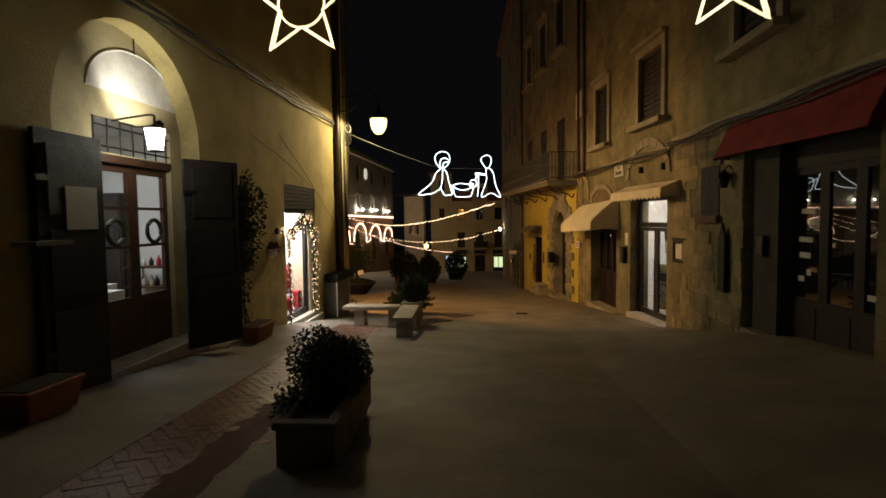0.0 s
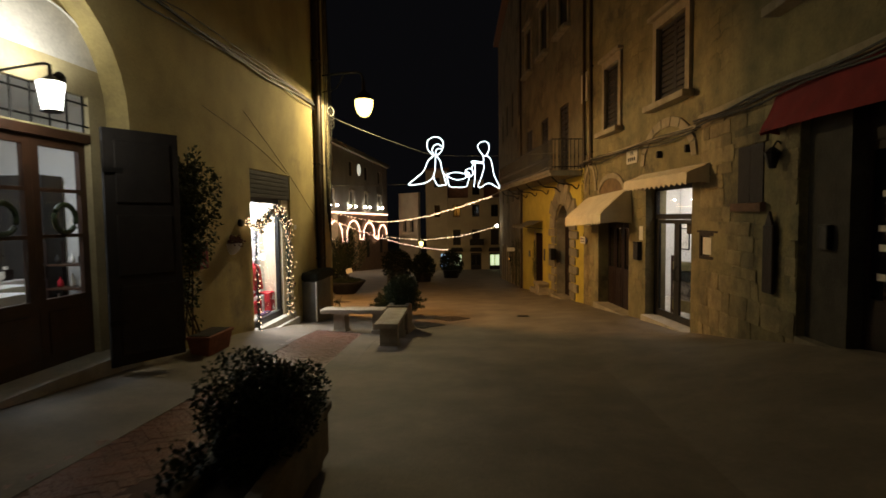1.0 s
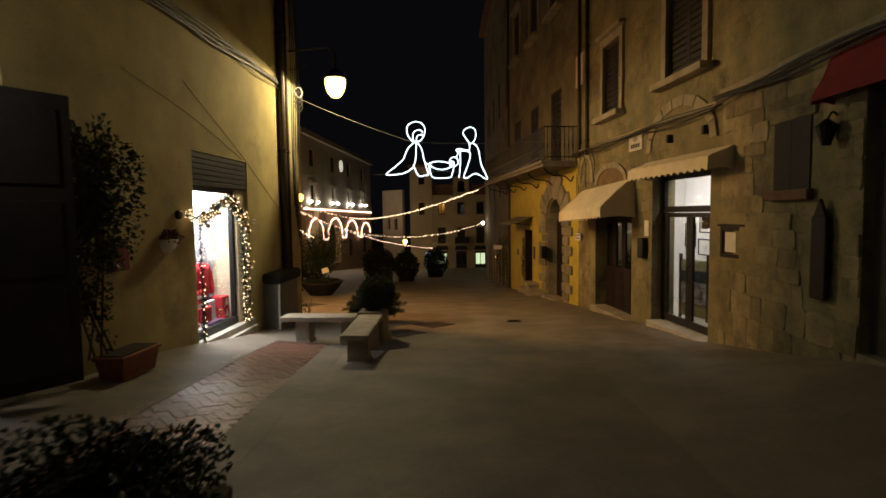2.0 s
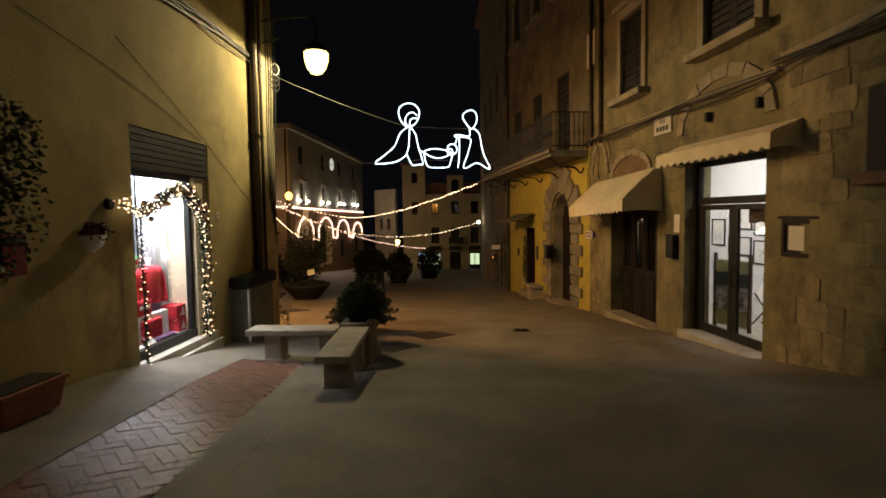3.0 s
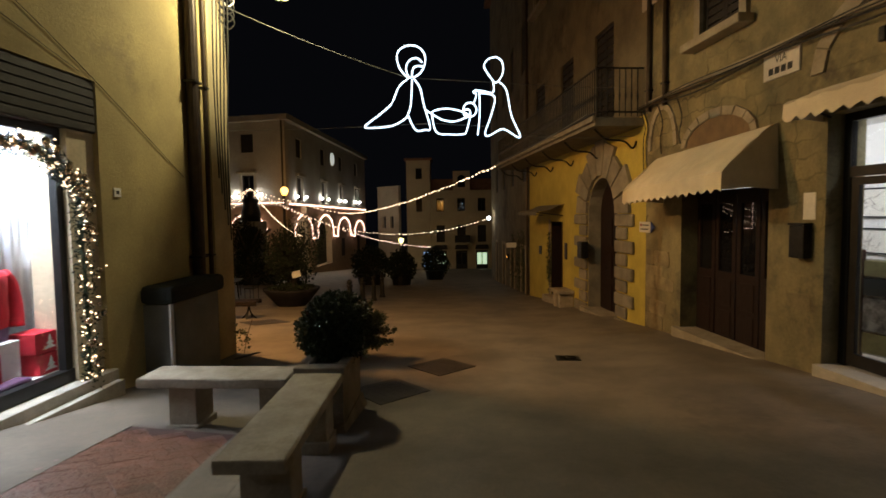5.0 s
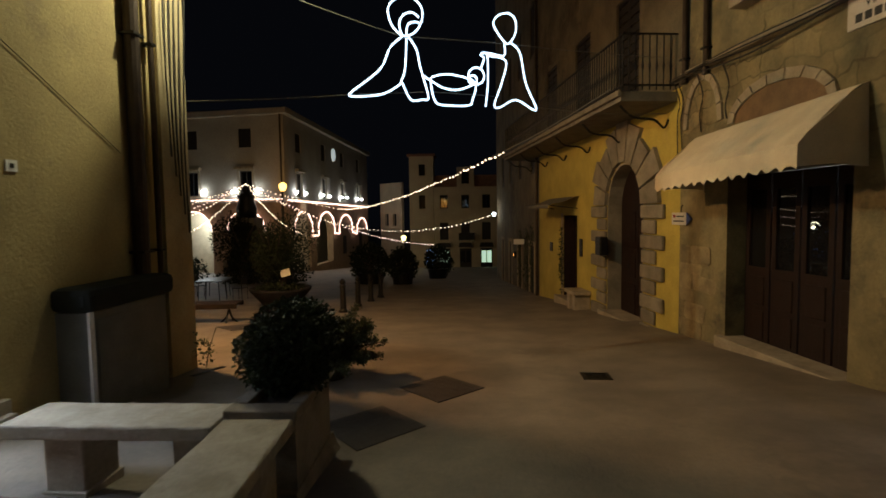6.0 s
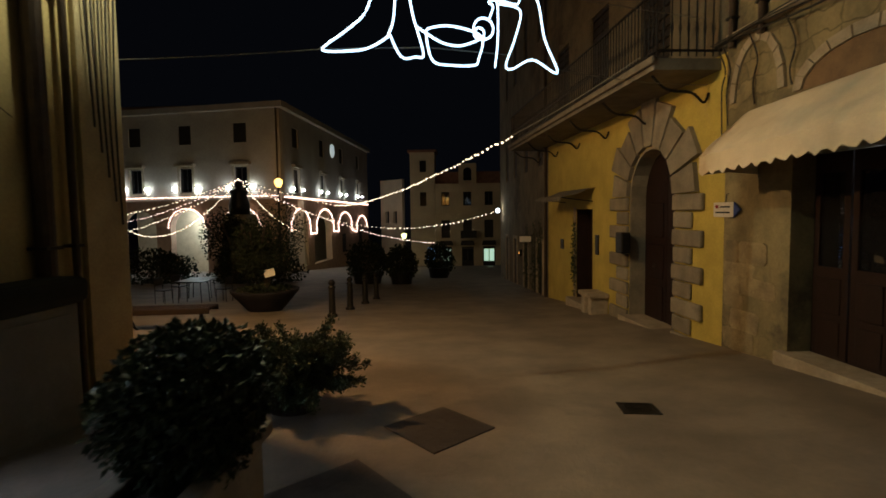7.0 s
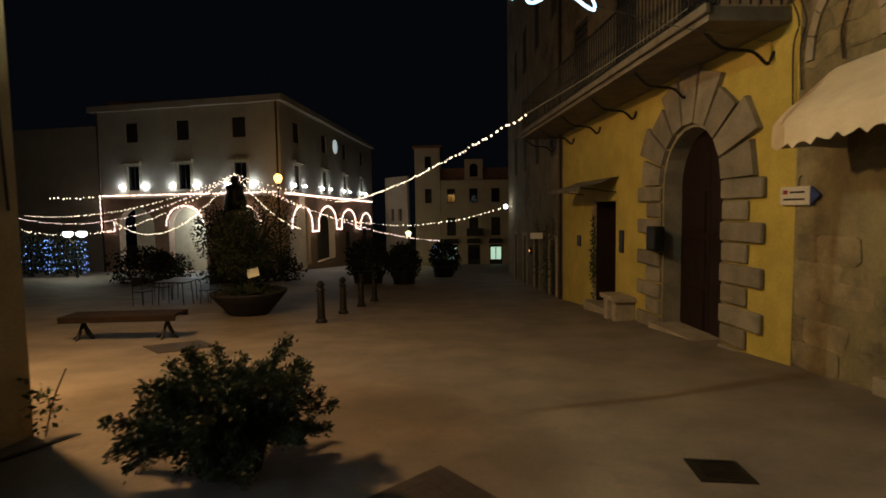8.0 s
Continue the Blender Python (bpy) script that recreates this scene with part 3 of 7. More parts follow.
b2 = thing("round_bush", at(-1.86, 13.43, 0, 0.6), "rounded evergreen shrub growing in a stone planter", "bush")
leaves("foliage", (0, 0, 0.31), (0.36, 0.38, 0.36), 11000, 0.042, LEAF, b2, 14, 0.35, 0.12, floor=-0.04)
core("branchwork", (0, 0, 0.3), (0.3, 0.32, 0.3), BARK, b2, 12)

b3 = thing("shrub_pot", at(-2.4, 16.35), "low dark round pot on the paving", "plant pot")
bm = lathe(bmesh.new(), [(0.2, -0.05), (0.22, 0.0), (0.27, 0.2), (0.3, 0.24), (0.3, 0.28), (0.26, 0.28), (0.25, 0.23)], n=24)
part("bowl", bm, surf("dark_pot_clay", (0.05, 0.035, 0.028), (0.03, 0.022, 0.018), 8, 0.7, 0.3, 50), b3, smooth=True)
b4 = thing("spreading_shrub", at(-2.42, 16.35, 0, 0.25), "spreading dark green evergreen shrub in a low pot", "bush")
leaves("foliage", (0, 0, 0.16), (0.37, 0.35, 0.26), 8000, 0.045, LEAF, b4, 21, 0.3, 0.4, floor=-0.16)
rs = np.random.RandomState(24)
vv, ff, tw = [], [], bmesh.new()
for k in range(100):
    # each spray starts in the pot and reaches outwards and up, drooping at the sides
    a, up = rs.uniform(0, 6.283), rs.uniform(-0.25, 1.0)
    ln = rs.uniform(0.42, 0.78) * (1.0 - 0.08 * max(up, 0))
    way = np.array([math.cos(a), math.sin(a) * 0.85, up])
    way /= np.linalg.norm(way)
    side = np.cross(way, rs.normal(size=3))
    side /= np.linalg.norm(side)
    pts = []
    for i in range(9):
        t = i / 8
        q = np.array([0, 0, 0.02]) + way * ln * t + side * 0.05 * math.sin(t * 3 + k) + np.array([0, 0, 0.16 * t - 0.12 * t * t])
        pts.append(Vector(q))
        if t < 0.3:
            continue
        for _ in range(64):
            g = q + rs.normal(size=3) * (0.05 * (1.15 - t * 0.7))
            g[2] = max(g[2], -0.18)
            v1 = way * 0.8 + rs.normal(size=3) * 0.6
            v1 *= rs.uniform(0.03, 0.05) / np.linalg.norm(v1)
            v2 = np.cross(v1, rs.normal(size=3))
            v2 *= 0.009 / np.linalg.norm(v2)
            n0 = len(vv)
            vv += [tuple(g), tuple(g + v1 * 0.5 + v2), tuple(g + v1), tuple(g + v1 * 0.5 - v2)]
            ff += [(n0, n0 + 1, n0 + 2), (n0, n0 + 2, n0 + 3)]
    tube(tw, pts, 0.005, 4)
me = bpy.data.meshes.new("outer_foliage")
me.from_pydata(vv, [], ff)
me.materials.append(LEAF2)
new("outer_foliage", me).parent = b4
part("twig", tw, BARK, b4)
core("branchwork", (0, 0, 0.2), (0.36, 0.36, 0.25), BARK, b4, 23)

# drain cover and dark inlays
dc = thing("drain_channel", pose(-4.15, 16.73, ground(-4.15, 16.73) + 0.004, -4.46, 0, -13), "narrow dark iron drain channel at the foot of the house corner", "drain")
part("frame", B(-0.035, 0.035, -0.32, 0.32, -0.03, 0.004), IRON, dc)
for k in range(12):
    part("slot_bar", B(-0.026, 0.026, -0.3 + 0.05 * k, -0.27 + 0.05 * k, 0.0042, 0.008), IRON, dc)
dr = thing("drain_cover", pose(1.04, 16.45, ground(1, 16.45) + 0.004, -4.46, 0, -4) @ Matrix.Diagonal((0.82, 0.88, 1, 1)), "square dark iron drain cover in the paving", "drain cover")
bm = bmesh.new()
for x0, x1, y0, y1 in ((-0.22, 0.22, -0.22, -0.17), (-0.22, 0.22, 0.17, 0.22), (-0.22, -0.17, -0.17, 0.17), (0.17, 0.22, -0.17, 0.17)):
    box(bm, x0, x1, y0, y1, -0.02, 0.006)
part("frame", bm, IRON, dr)
part("plate", B(-0.165, 0.165, -0.165, 0.165, -0.02, 0.002), IRON, dr)
for i in range(6):
    part("rib", B(-0.15, 0.15, -0.14 + i * 0.05, -0.12 + i * 0.05, 0.0021, 0.006), IRON, dr)
part("badge", lathe(bmesh.new(), [(0.05, 0.0), (0.05, 0.009)], n=12), IRON, dr)
for x, y, k in ((-0.9, 15.83, 0.0), (-1.47, 14.42, 0.0), (-5.6, 21.3, 6.0)):
    d = thing("floor_inlay", pose(x, y, ground(x, y) + 0.004, -4.46, 0, 0), "dark brown diamond of small stone setts in the paving", "paving inlay", "diamond inlays")
    part("bed", prism(bmesh.new(), [(0.5, 0), (0, 0.64), (-0.5, 0), (0, -0.64)], -0.03, 0.0), DARKTILE, d, m=pose(0, 0, 0, 90))
    sett = None
    for i in range(7):
        for j in range(7):
            u, v = (i + 0.5) / 7 - 0.5, (j + 0.5) / 7 - 0.5
            px_, py_ = (u - v) * 0.5, (u + v) * 0.64
            mm = pose(px_, py_, 0.001)
            if sett is None:
                sett = part("sett", prism(bmesh.new(), [(0.5 / 7.15, 0), (0, 0.64 / 7.15), (-0.5 / 7.15, 0), (0, -0.64 / 7.15)], -0.02, 0.004), DARKTILE, d, m=mm @ pose(0, 0, 0, 90))
            else:
                o = new("sett", sett.data)
                o.parent = d
                o.matrix_local = mm @ pose(0, 0, 0, 90)
    if k:
        d.scale = (1.3, 1.0, 1.0)

# ---- left house details ----


def lmat(y, z, out=0.0):
    """A place on the left house: y along, z up, out into the street; local x along the wall, local y into it."""
    return LEFT @ pose(y, -out, z)


# doorway: arched recess, lunette, transom grille, double door
d1 = thing("arched_door", lmat(7.12, -0.2), "varnished wooden double door with glass panes under a lit lunette", "door")
part("threshold", B(-1.8, 1.07, -0.06, 0.56, -0.35, 0.06, 0.01), MARBLE, d1)
part("back_panel", wall(bmesh.new(), -1.9, 1.15, 2.72, 4.5, 0.08, [(-0.85, 0.78, 2.74, 3.18)]), DOORPLASTER, d1, "plastered lunette above the door", m=pose(0, 0.3, 0))
for s in (-1, 1):
    x0, x1 = (-1.82, -0.85) if s < 0 else (0.78, 1.08)
    part("jamb", B(x0, x1, 0.3, 0.5, -0.1, 2.72), DOORPLASTER, d1)
bm = bmesh.new()
arc = [(0.95 * math.cos(a) + 0.03, 0.62 * math.sin(a) + 3.52) for a in [math.pi * i / 20 for i in range(21)]]
prism(bm, arc, 0.294, 0.3)
part("lunette_panel", bm, surf("pale_lunette_plaster", (0.66, 0.63, 0.56), (0.5, 0.48, 0.43), 3, 0.85, 0.3, 30), d1, "pale half-round panel")
part("lunette_rim", tube(bmesh.new(), [(0.95 * math.cos(a) + 0.03, 0.29, 0.62 * math.sin(a) + 3.52) for a in [math.pi * i / 24 for i in range(25)]], 0.014, 6), WHITE, d1, "white rounded rim")
part("cord", tube(bmesh.new(), [(0.0, 0.28, 4.13), (0.0, 0.28, 4.38)], 0.01, 5), CABLE, d1)
for x0, x1 in ((-0.85, -0.02), (-0.016, 0.78)):
    leaf = part("leaf", wall(bmesh.new(), x0, x1, 0.06, 2.62, 0.06, [(x0 + 0.1, x1 - 0.1, 0.82, 1.5), (x0 + 0.1, x1 - 0.1, 1.54, 2.02), (x0 + 0.1, x1 - 0.1, 2.06, 2.52)]), WOOD2, d1, m=pose(0, 0.38, 0))
    for lo, hi in ((0.82, 1.5), (1.54, 2.02), (2.06, 2.52)):
        p = part("pane", B(x0 + 0.1, x1 - 0.1, 0.025, 0.032, lo, hi), GLASS, leaf)
        p.visible_shadow = False
    part("kick_panel", B(x0 + 0.12, x1 - 0.12, -0.015, -0.001, 0.2, 0.68, 0.006), WOOD2, leaf)
    bm = bmesh.new()
    tube(bm, [((x0 + x1) / 2 + 0.16 * math.cos(k * 0.3142), 0.35, 1.72 + 0.16 * math.sin(k * 0.3142)) for k in range(20)], 0.03, 6, True)
    part("wreath", bm, LEAF, leaf, "green leafy wreath", m=pose(0, -0.38, 0))
part("handle", tube(bmesh.new(), [(0.04, 0.36, 1.05), (0.04, 0.32, 1.07), (0.04, 0.32, 1.2), (0.04, 0.36, 1.22)], 0.01), IRON, d1)
part("lintel", B(-0.87, 0.8, 0.3, 0.46, 2.62, 2.72), WOOD2, d1)
bm = bmesh.new()
for i in range(7):
    x = -0.8 + i * 0.25
    tube(bm, [(x, 0.32, 2.74), (x, 0.32, 3.18)], 0.012, 6)
for z in (2.82, 3.08):
    tube(bm, [(-0.86, 0.32, z), (0.95, 0.32, z)], 0.012, 6)
part("grille", bm, IRON, d1, "iron bars over the transom")
p = part("transom_pane", B(-0.85, 0.78, 0.33, 0.338, 2.74, 3.18), GLASS, d1)
p.visible_shadow = False
bm = bmesh.new()
tube(bm, smoothline([(-0.47, 0.31, 3.16), (-0.47, 0.1, 3.19), (-0.47, -0.2, 3.22), (-0.47, -0.27, 3.2)], 4), 0.014)
part("lamp_arm", bm, IRON, d1)

ln = thing("door_lantern", lmat(6.65, 2.57, 0.27), "small lit iron wall lantern with frosted white glass", "lantern")
bm = bmesh.new()
lathe(bm, [(0.085, 0.0), (0.12, 0.26), (0.12, 0.27)], n=6)
part("glass", bm, LAMPWHITE, ln).visible_shadow = False
part("cap", lathe(bmesh.new(), [(0.125, 0.272), (0.06, 0.31), (0.02, 0.34), (0.015, 0.44)], n=6), IRON, ln)
part("base", lathe(bmesh.new(), [(0.1, -0.02), (0.1, -0.002)], n=6), IRON, ln)

sp = thing("wall_spotlight", lmat(6.82, 2.96, 0.2), "small black spotlight aimed up at a lunette", "spotlight")
part("housing", lathe(bmesh.new(), [(0.03, -0.09), (0.055, -0.06), (0.06, 0.0)], n=14), IRON, sp, m=pose(0, 0, -0.02, -50))
part("stem", tube(bmesh.new(), [(0, 0, -0.04), (0.0, 0.3, -0.06), (0.0, 0.5, 0.0)], 0.01), IRON, sp)
# room behind the arched door
for nm, lab, b_, mt in (("room_floor", "tiled floor of the dining room", (4.6, 9.6, 0.56, 4.4, -0.2, -0.12), MARBLE), ("room_wall_back", "pale wall of the dining room", (4.6, 9.6, 4.4, 4.5, -0.2, 3.3), WHITE),
                        ("room_wall_near", "pale side wall of the dining room", (4.5, 4.6, 0.56, 4.5, -0.2, 3.3), WHITE), ("room_wall_far", "pale side wall of the dining room", (9.6, 9.7, 0.56, 4.5, -0.2, 3.3), WHITE), ("room_ceiling", "white ceiling of the dining room", (4.6, 9.6, 0.56, 4.4, 3.25, 3.3), WHITE)):
    tagged(part(nm, B(*b_), mt, m=LEFT), lab, nm.split("_")[1], kind="structure")
rs = random.Random(15)
for k in range(3):
    tb_ = thing("dining_table", lmat(7.3 + 0.8 * k, -0.12, -(1.3 + 0.7 * k)), "small dining table with a white cloth and dishes", "table", "dining tables")
    part("cloth", B(-0.35, 0.35, -0.35, 0.35, 0.5, 0.76, 0.01), WHITE, tb_)
    for sx in (-0.28, 0.28):
        for sy in (-0.28, 0.28):
            part("leg", B(sx - 0.025, sx + 0.025, sy - 0.025, sy + 0.025, 0, 0.5), WOOD, tb_)
    for q in range(3):
        gl_ = thing("wine_glass", lmat(7.1 + 0.8 * k + 0.18 * q, 0.64, -(1.2 + 0.7 * k + 0.1 * (q % 2))), "small glass standing on a dining table", "glass", "table glasses")
        part("glass", lathe(bmesh.new(), [(0.035, 0.0), (0.006, 0.01), (0.006, 0.08), (0.035, 0.11), (0.035, 0.19)], n=10), PAPER, gl_)
for k in range(4):
    cr_ = thing("dining_chair", lmat(7.0 + 0.6 * k, -0.12, -(2.0 + 0.25 * (k % 2))), "dark dining chair with a red seat", "chair", "dining chairs")
    part("seat", B(-0.2, 0.2, -0.2, 0.2, 0.42, 0.47, 0.01), RED, cr_)
    part("backrest", B(-0.2, 0.2, 0.17, 0.2, 0.55, 0.92, 0.01), WOOD, cr_)
    for sx in (-0.17, 0.17):
        for sy in (-0.17, 0.185):
            part("leg", B(sx - 0.018, sx + 0.018, sy - 0.018, sy + 0.018, 0, 0.42 if sy < 0 else 0.55), WOOD, cr_)

cg = thing("ceiling_lamp", lmat(6.75, 3.37, -1.5), "round white glass lamp lit on the dining room ceiling", "ceiling lamp")
part("rose", lathe(bmesh.new(), [(0.07, -0.14), (0.06, -0.12)], n=14), WHITE, cg)
part("rod", lathe(bmesh.new(), [(0.012, -0.5), (0.012, -0.14)], n=8), STEEL, cg)
part("globe", lathe(bmesh.new(), [(0.04, -0.72), (0.1, -0.68), (0.13, -0.6), (0.1, -0.53), (0.04, -0.5)], n=16), LAMPWHITE, cg, smooth=True)
# Invented dark body behind the left pane, where only darkness shows.
kc = thing("tall_cupboard", lmat(9.36, -0.12, -2.75), "tall dark wooden cupboard added to darken the left door pane", "cupboard")
part("body", B(-0.2, 0.2, -0.7, 0.7, 0.06, 2.3, 0.01), SHUT, kc)
part("plinth", B(-0.17, 0.17, -0.67, 0.67, 0, 0.0595), SHUT, kc)
for s_ in (-1, 1):
    dr_ = part("door", B(-0.22, -0.2005, s_ * 0.345 - 0.33, s_ * 0.345 + 0.33, 0.12, 2.24, 0.004), SHUT, kc)
    part("knob", lathe(bmesh.new(), [(0.012, 0.0), (0.018, 0.02)], n=10), IRON, dr_, m=pose(-0.221, s_ * 0.05, 1.1, 0, -90, 0))
sv = thing("serving_shelf", lmat(9.2, -0.12, -1.4), "dark open serving shelf crowded with bottles and crockery", "shelf")
for z in (0.25, 0.6, 0.95):
    part("board", B(-0.18, 0.18, -0.55, 0.55, z, z + 0.03, 0.004), WOOD2, sv)
for x in (-0.16, 0.16):
    for y in (-0.53, 0.53):
        part("post", B(x - 0.018, x + 0.018, y - 0.0175, y + 0.0175, 0, 1.3), WOOD, sv)
for z in (0.28, 0.63, 0.98):
    for q in range(7):
        hgt, y = rs.uniform(0.12, 0.27), -0.45 + 0.15 * q
        bt_ = thing("bottle", lmat(9.2 + rs.uniform(-0.1, 0.05), -0.12 + z, -1.4 - y), "glazed bottle or jug on a serving shelf", "bottle", "shelf bottles")
        part("body", lathe(bmesh.new(), [(0.03, 0.0), (0.042, 0.01), (0.042, hgt * 0.6), (0.014, hgt * 0.8), (0.014, hgt)], n=10), rs.choice((PAPER, SHUT, WHITE, WOOD, RED)), bt_, smooth=True)

for y0, y1, lab in ((7.75, 8.65, "dark wooden shutter door standing ajar from the wall"), (4.95, 5.88, "dark wooden shutter door with a paper notice, folded open")):
    sh = thing("door_shutter", lmat(y0, -0.22, 0.03) if y0 < 6 else lmat(7.6, -0.25, 0.03) @ pose(0, 0, 0, 0, 0, -30), lab, "shutter", "door shutters")
    wdt = y1 - y0
    part("board", B(0, wdt, -0.075, -0.02, 0.0, 2.82, 0.005), SHUT, sh)
    for lo, hi in ((0.12, 0.95), (1.08, 1.8), (1.95, 2.68)):
        part("panel", B(0.12, wdt - 0.12, -0.095, -0.0752, lo, hi, 0.008), SHUT, sh)
    for z in (0.5, 2.3):
        part("hinge", B(-0.02, 0.2, -0.1, -0.0955, z, z + 0.06), IRON, sh)
    if y0 < 6:
        part("notice", B(0.34, wdt - 0.14, -0.103, -0.0968, 1.8, 2.26), PAPER, sh, "pale paper notice")
        part("shelf", B(-0.35, 0.1, -0.36, -0.1, 1.66, 1.7), GREYP, sh, "small grey shelf")
for y, s in ((9.35, 1.0), (4.6, 0.9)):
    x = -4.15
    tp = thing("terracotta_trough", at(x, y), "small terracotta trough against the house wall", "plant pot", "terracotta troughs")
    bm = bmesh.new()
    box(bm, -0.17, 0.17, -0.36 * s, 0.36 * s, 0.0, 0.26, 0.012, 0.04)
    part("trough", bm, TERRA, tp)
    part("rim", B(-0.19, 0.19, -0.38 * s, 0.38 * s, 0.255, 0.3, 0.01), TERRA, tp)
    part("soil", B(-0.15, 0.15, -0.33 * s, 0.33 * s, 0.3002, 0.31), SOIL, tp)
cl = thing("climbing_plant", at(-4.2, 8.95, 0, 0.3), "sparse climbing plant growing up the wall from a trough", "climbing plant")
bm = bmesh.new()
for k in range(5):
    rs = random.Random(k)
    tube(bm, smoothline([(0, 0.1 * k - 0.2, 0), (-0.12, rs.uniform(-0.3, 0.3), 1.0), (-0.16, rs.uniform(-0.35, 0.35), 1.8), (-0.12, rs.uniform(-0.5, 0.5), 2.6)], 5), 0.012, 5)
part("stem", bm, BARK, cl)
leaves("foliage", (-0.08, 0.12, 1.85), (0.2, 0.52, 0.8), 3400, 0.075, LEAF2, cl, 31, 0.3, 0.5)
leaves("foliage", (-0.1, 0.0, 0.8), (0.14, 0.28, 0.75), 700, 0.065, LEAF2, cl, 32, 0.3, 0.5)
rb = thing("letter_box", lmat(9.68, 0.72, 0.0), "small dark red metal letter box on the wall", "letter box")
part("body", B(-0.14, 0.14, -0.12, 0.0, 0, 0.4, 0.01), surf("dark_red_metal", (0.2, 0.012, 0.03), (0.14, 0.01, 0.02), 6, 0.45, 0.05, 50), rb)
part("flap", B(-0.11, 0.11, -0.128, -0.1202, 0.3, 0.36), IRON, rb)
hb = thing("wall_planter", lmat(10.85, 0.98, 0.0), "small white wall basket with dried flowers", "wall planter")
bm = bmesh.new()
n = 12
pr = [(0.05, -0.12), (0.13, -0.05), (0.17, 0.04), (0.18, 0.08)]
rings = [[bm.verts.new((r * math.cos(math.pi * i / n), -r * math.sin(math.pi * i / n), z)) for i in range(n + 1)] for r, z in pr]
for a, b in zip(rings, rings[1:]):
    for i in range(n):
        bm.faces.new((a[i], a[i + 1], b[i + 1], b[i]))
for r in (rings[0], rings[-1]):
    bm.faces.new(r)
part("basket", bm, WHITE, hb)
leaves("flowers", (0, -0.08, 0.13), (0.2, 0.12, 0.1), 400, 0.05, surf("dried_red_flowers", (0.14, 0.03, 0.03), (0.07, 0.03, 0.02), 20, 0.8, 0.0), hb, 41, 0.2, 0.3)
ac = thing("wall_speaker", lmat(11.2, 1.42, 0.0), "small dark round box on the wall feeding a light string", "junction box")
part("body", lathe(bmesh.new(), [(0.07, 0.0), (0.07, 0.05), (0.05, 0.065)], n=14), IRON, ac, m=pose(0, 0, 0, 90))

# pilaster strip and corner with down-pipes
tagged(part("corner_strip", B(16.35, 17.0, -0.06, -0.001, -2, 13, 0.01), DOORPLASTER, m=LEFT), "plaster corner strip of the house", "trim", kind="structure")
for y, r, lab in ((15.78, 0.085, "brown metal downpipe on the house wall"), (16.15, 0.035, "thin brown metal pipe on the house wall")):
    dp = thing("downpipe", lmat(y, 0, 0.09), lab, "downpipe")
    part("pipe", tube(bmesh.new(), [(0, 0, ground(-4.4, y)), (0, 0, 13.0)], r, 12), COPPER, dp, smooth=False)
    for z in (0.4, 2.9, 5.6, 8.5):
        part("clamp", B(-r - 0.02, r + 0.02, -r - 0.01, 0.09, z, z + 0.03), IRON, dp)

# cables on the left house
cb = thing("cable_bundle", lmat(0, 0, 0.0), "bundle of black cables clipped along the house wall", "cables")
for k, (dz, r) in enumerate(((0, 0.022), (0.05, 0.016), (0.09, 0.012), (-0.05, 0.014), (0.14, 0.01))):
    pts = []
    for i in range(26):
        y = -8 + 24.4 * i / 25
        pts.append((y, -0.03 - r - 0.01 * (k % 2), 4.42 + dz + 0.05 * math.sin(y * 0.9 + k) + (0.03 if k > 2 else -0.02) * math.sin(y * 2.1)))
    part("cable", tube(bmesh.new(), pts, r, 6), CABLE, cb)
for k in range(5):
    pts = [(16.4 + 0.12 * k, -0.1 - 0.015 * k, 12.5 - k), (16.45 + 0.1 * k, -0.1, 7.5), (16.5 + 0.09 * k, -0.1 - 0.02 * k, 4.7), (16.42 + 0.1 * k, -0.11, 3.2 - 0.3 * k), (16.5 + 0.09 * k, -0.1, 1.6 - 0.25 * k)]
    part("cable", tube(bmesh.new(), smoothline(pts, 5), 0.012, 6), CABLE, cb)
for k in range(4):
    cz = 4.55 - 0.12 * k
    pts = [(16.75, -0.1, cz), (17.0, -0.14, cz + 0.12), (17.06, -0.2, cz - 0.02), (16.9, -0.16, cz - 0.16), (16.7, -0.1, cz - 0.05)]
    part("loop", tube(bmesh.new(), smoothline(pts, 5), 0.012, 6), WHITE if k == 0 else CABLE, cb)
for (a, za), (b, zb) in (((10.0, 3.3), (13.6, 2.5)), ((11.5, 3.5), (15.6, 1.55))):
    pts = smoothline([(a, -0.012, za), ((a + b) / 2, -0.012, (za + zb) / 2 + 0.08), (b, -0.012, zb)], 6)
    part("thin_wire", tube(bmesh.new(), pts, 0.004, 5), CABLE, cb)
pl = thing("number_plate", lmat(14.12, 1.28, 0.0), "small white tile plate on the house wall", "wall plate")
part("tile", B(-0.06, 0.06, -0.012, 0, -0.05, 0.05), WHITE, pl)
part("bar", B(-0.02, 0.02, -0.016, -0.0122, -0.02, 0.02), INK, pl)

# cabinet planter beside the shop
cp = thing("meter_cabinet", lmat(14.5, 0, 0.0), "grey painted cabinet against the wall with a dark covered top", "cabinet")
zb = -1.3
part("body", B(0, 1.3, -0.34, 0, zb, -0.08, 0.012), GREYP, cp)
part("edge_strip", B(-0.03, 0.03, -0.37, -0.3402, zb, -0.06), WHITE, cp, "pale edge strip")
part("door", B(0.1, 1.2, -0.352, -0.3402, -0.98, -0.16, 0.004), GREYP, cp)
bm = B(-0.08, 1.38, -0.42, 0, -0.078, 0.16, 0.07)
part("cover", bm, DARKGREEN, cp, "dark cloth-like cover")

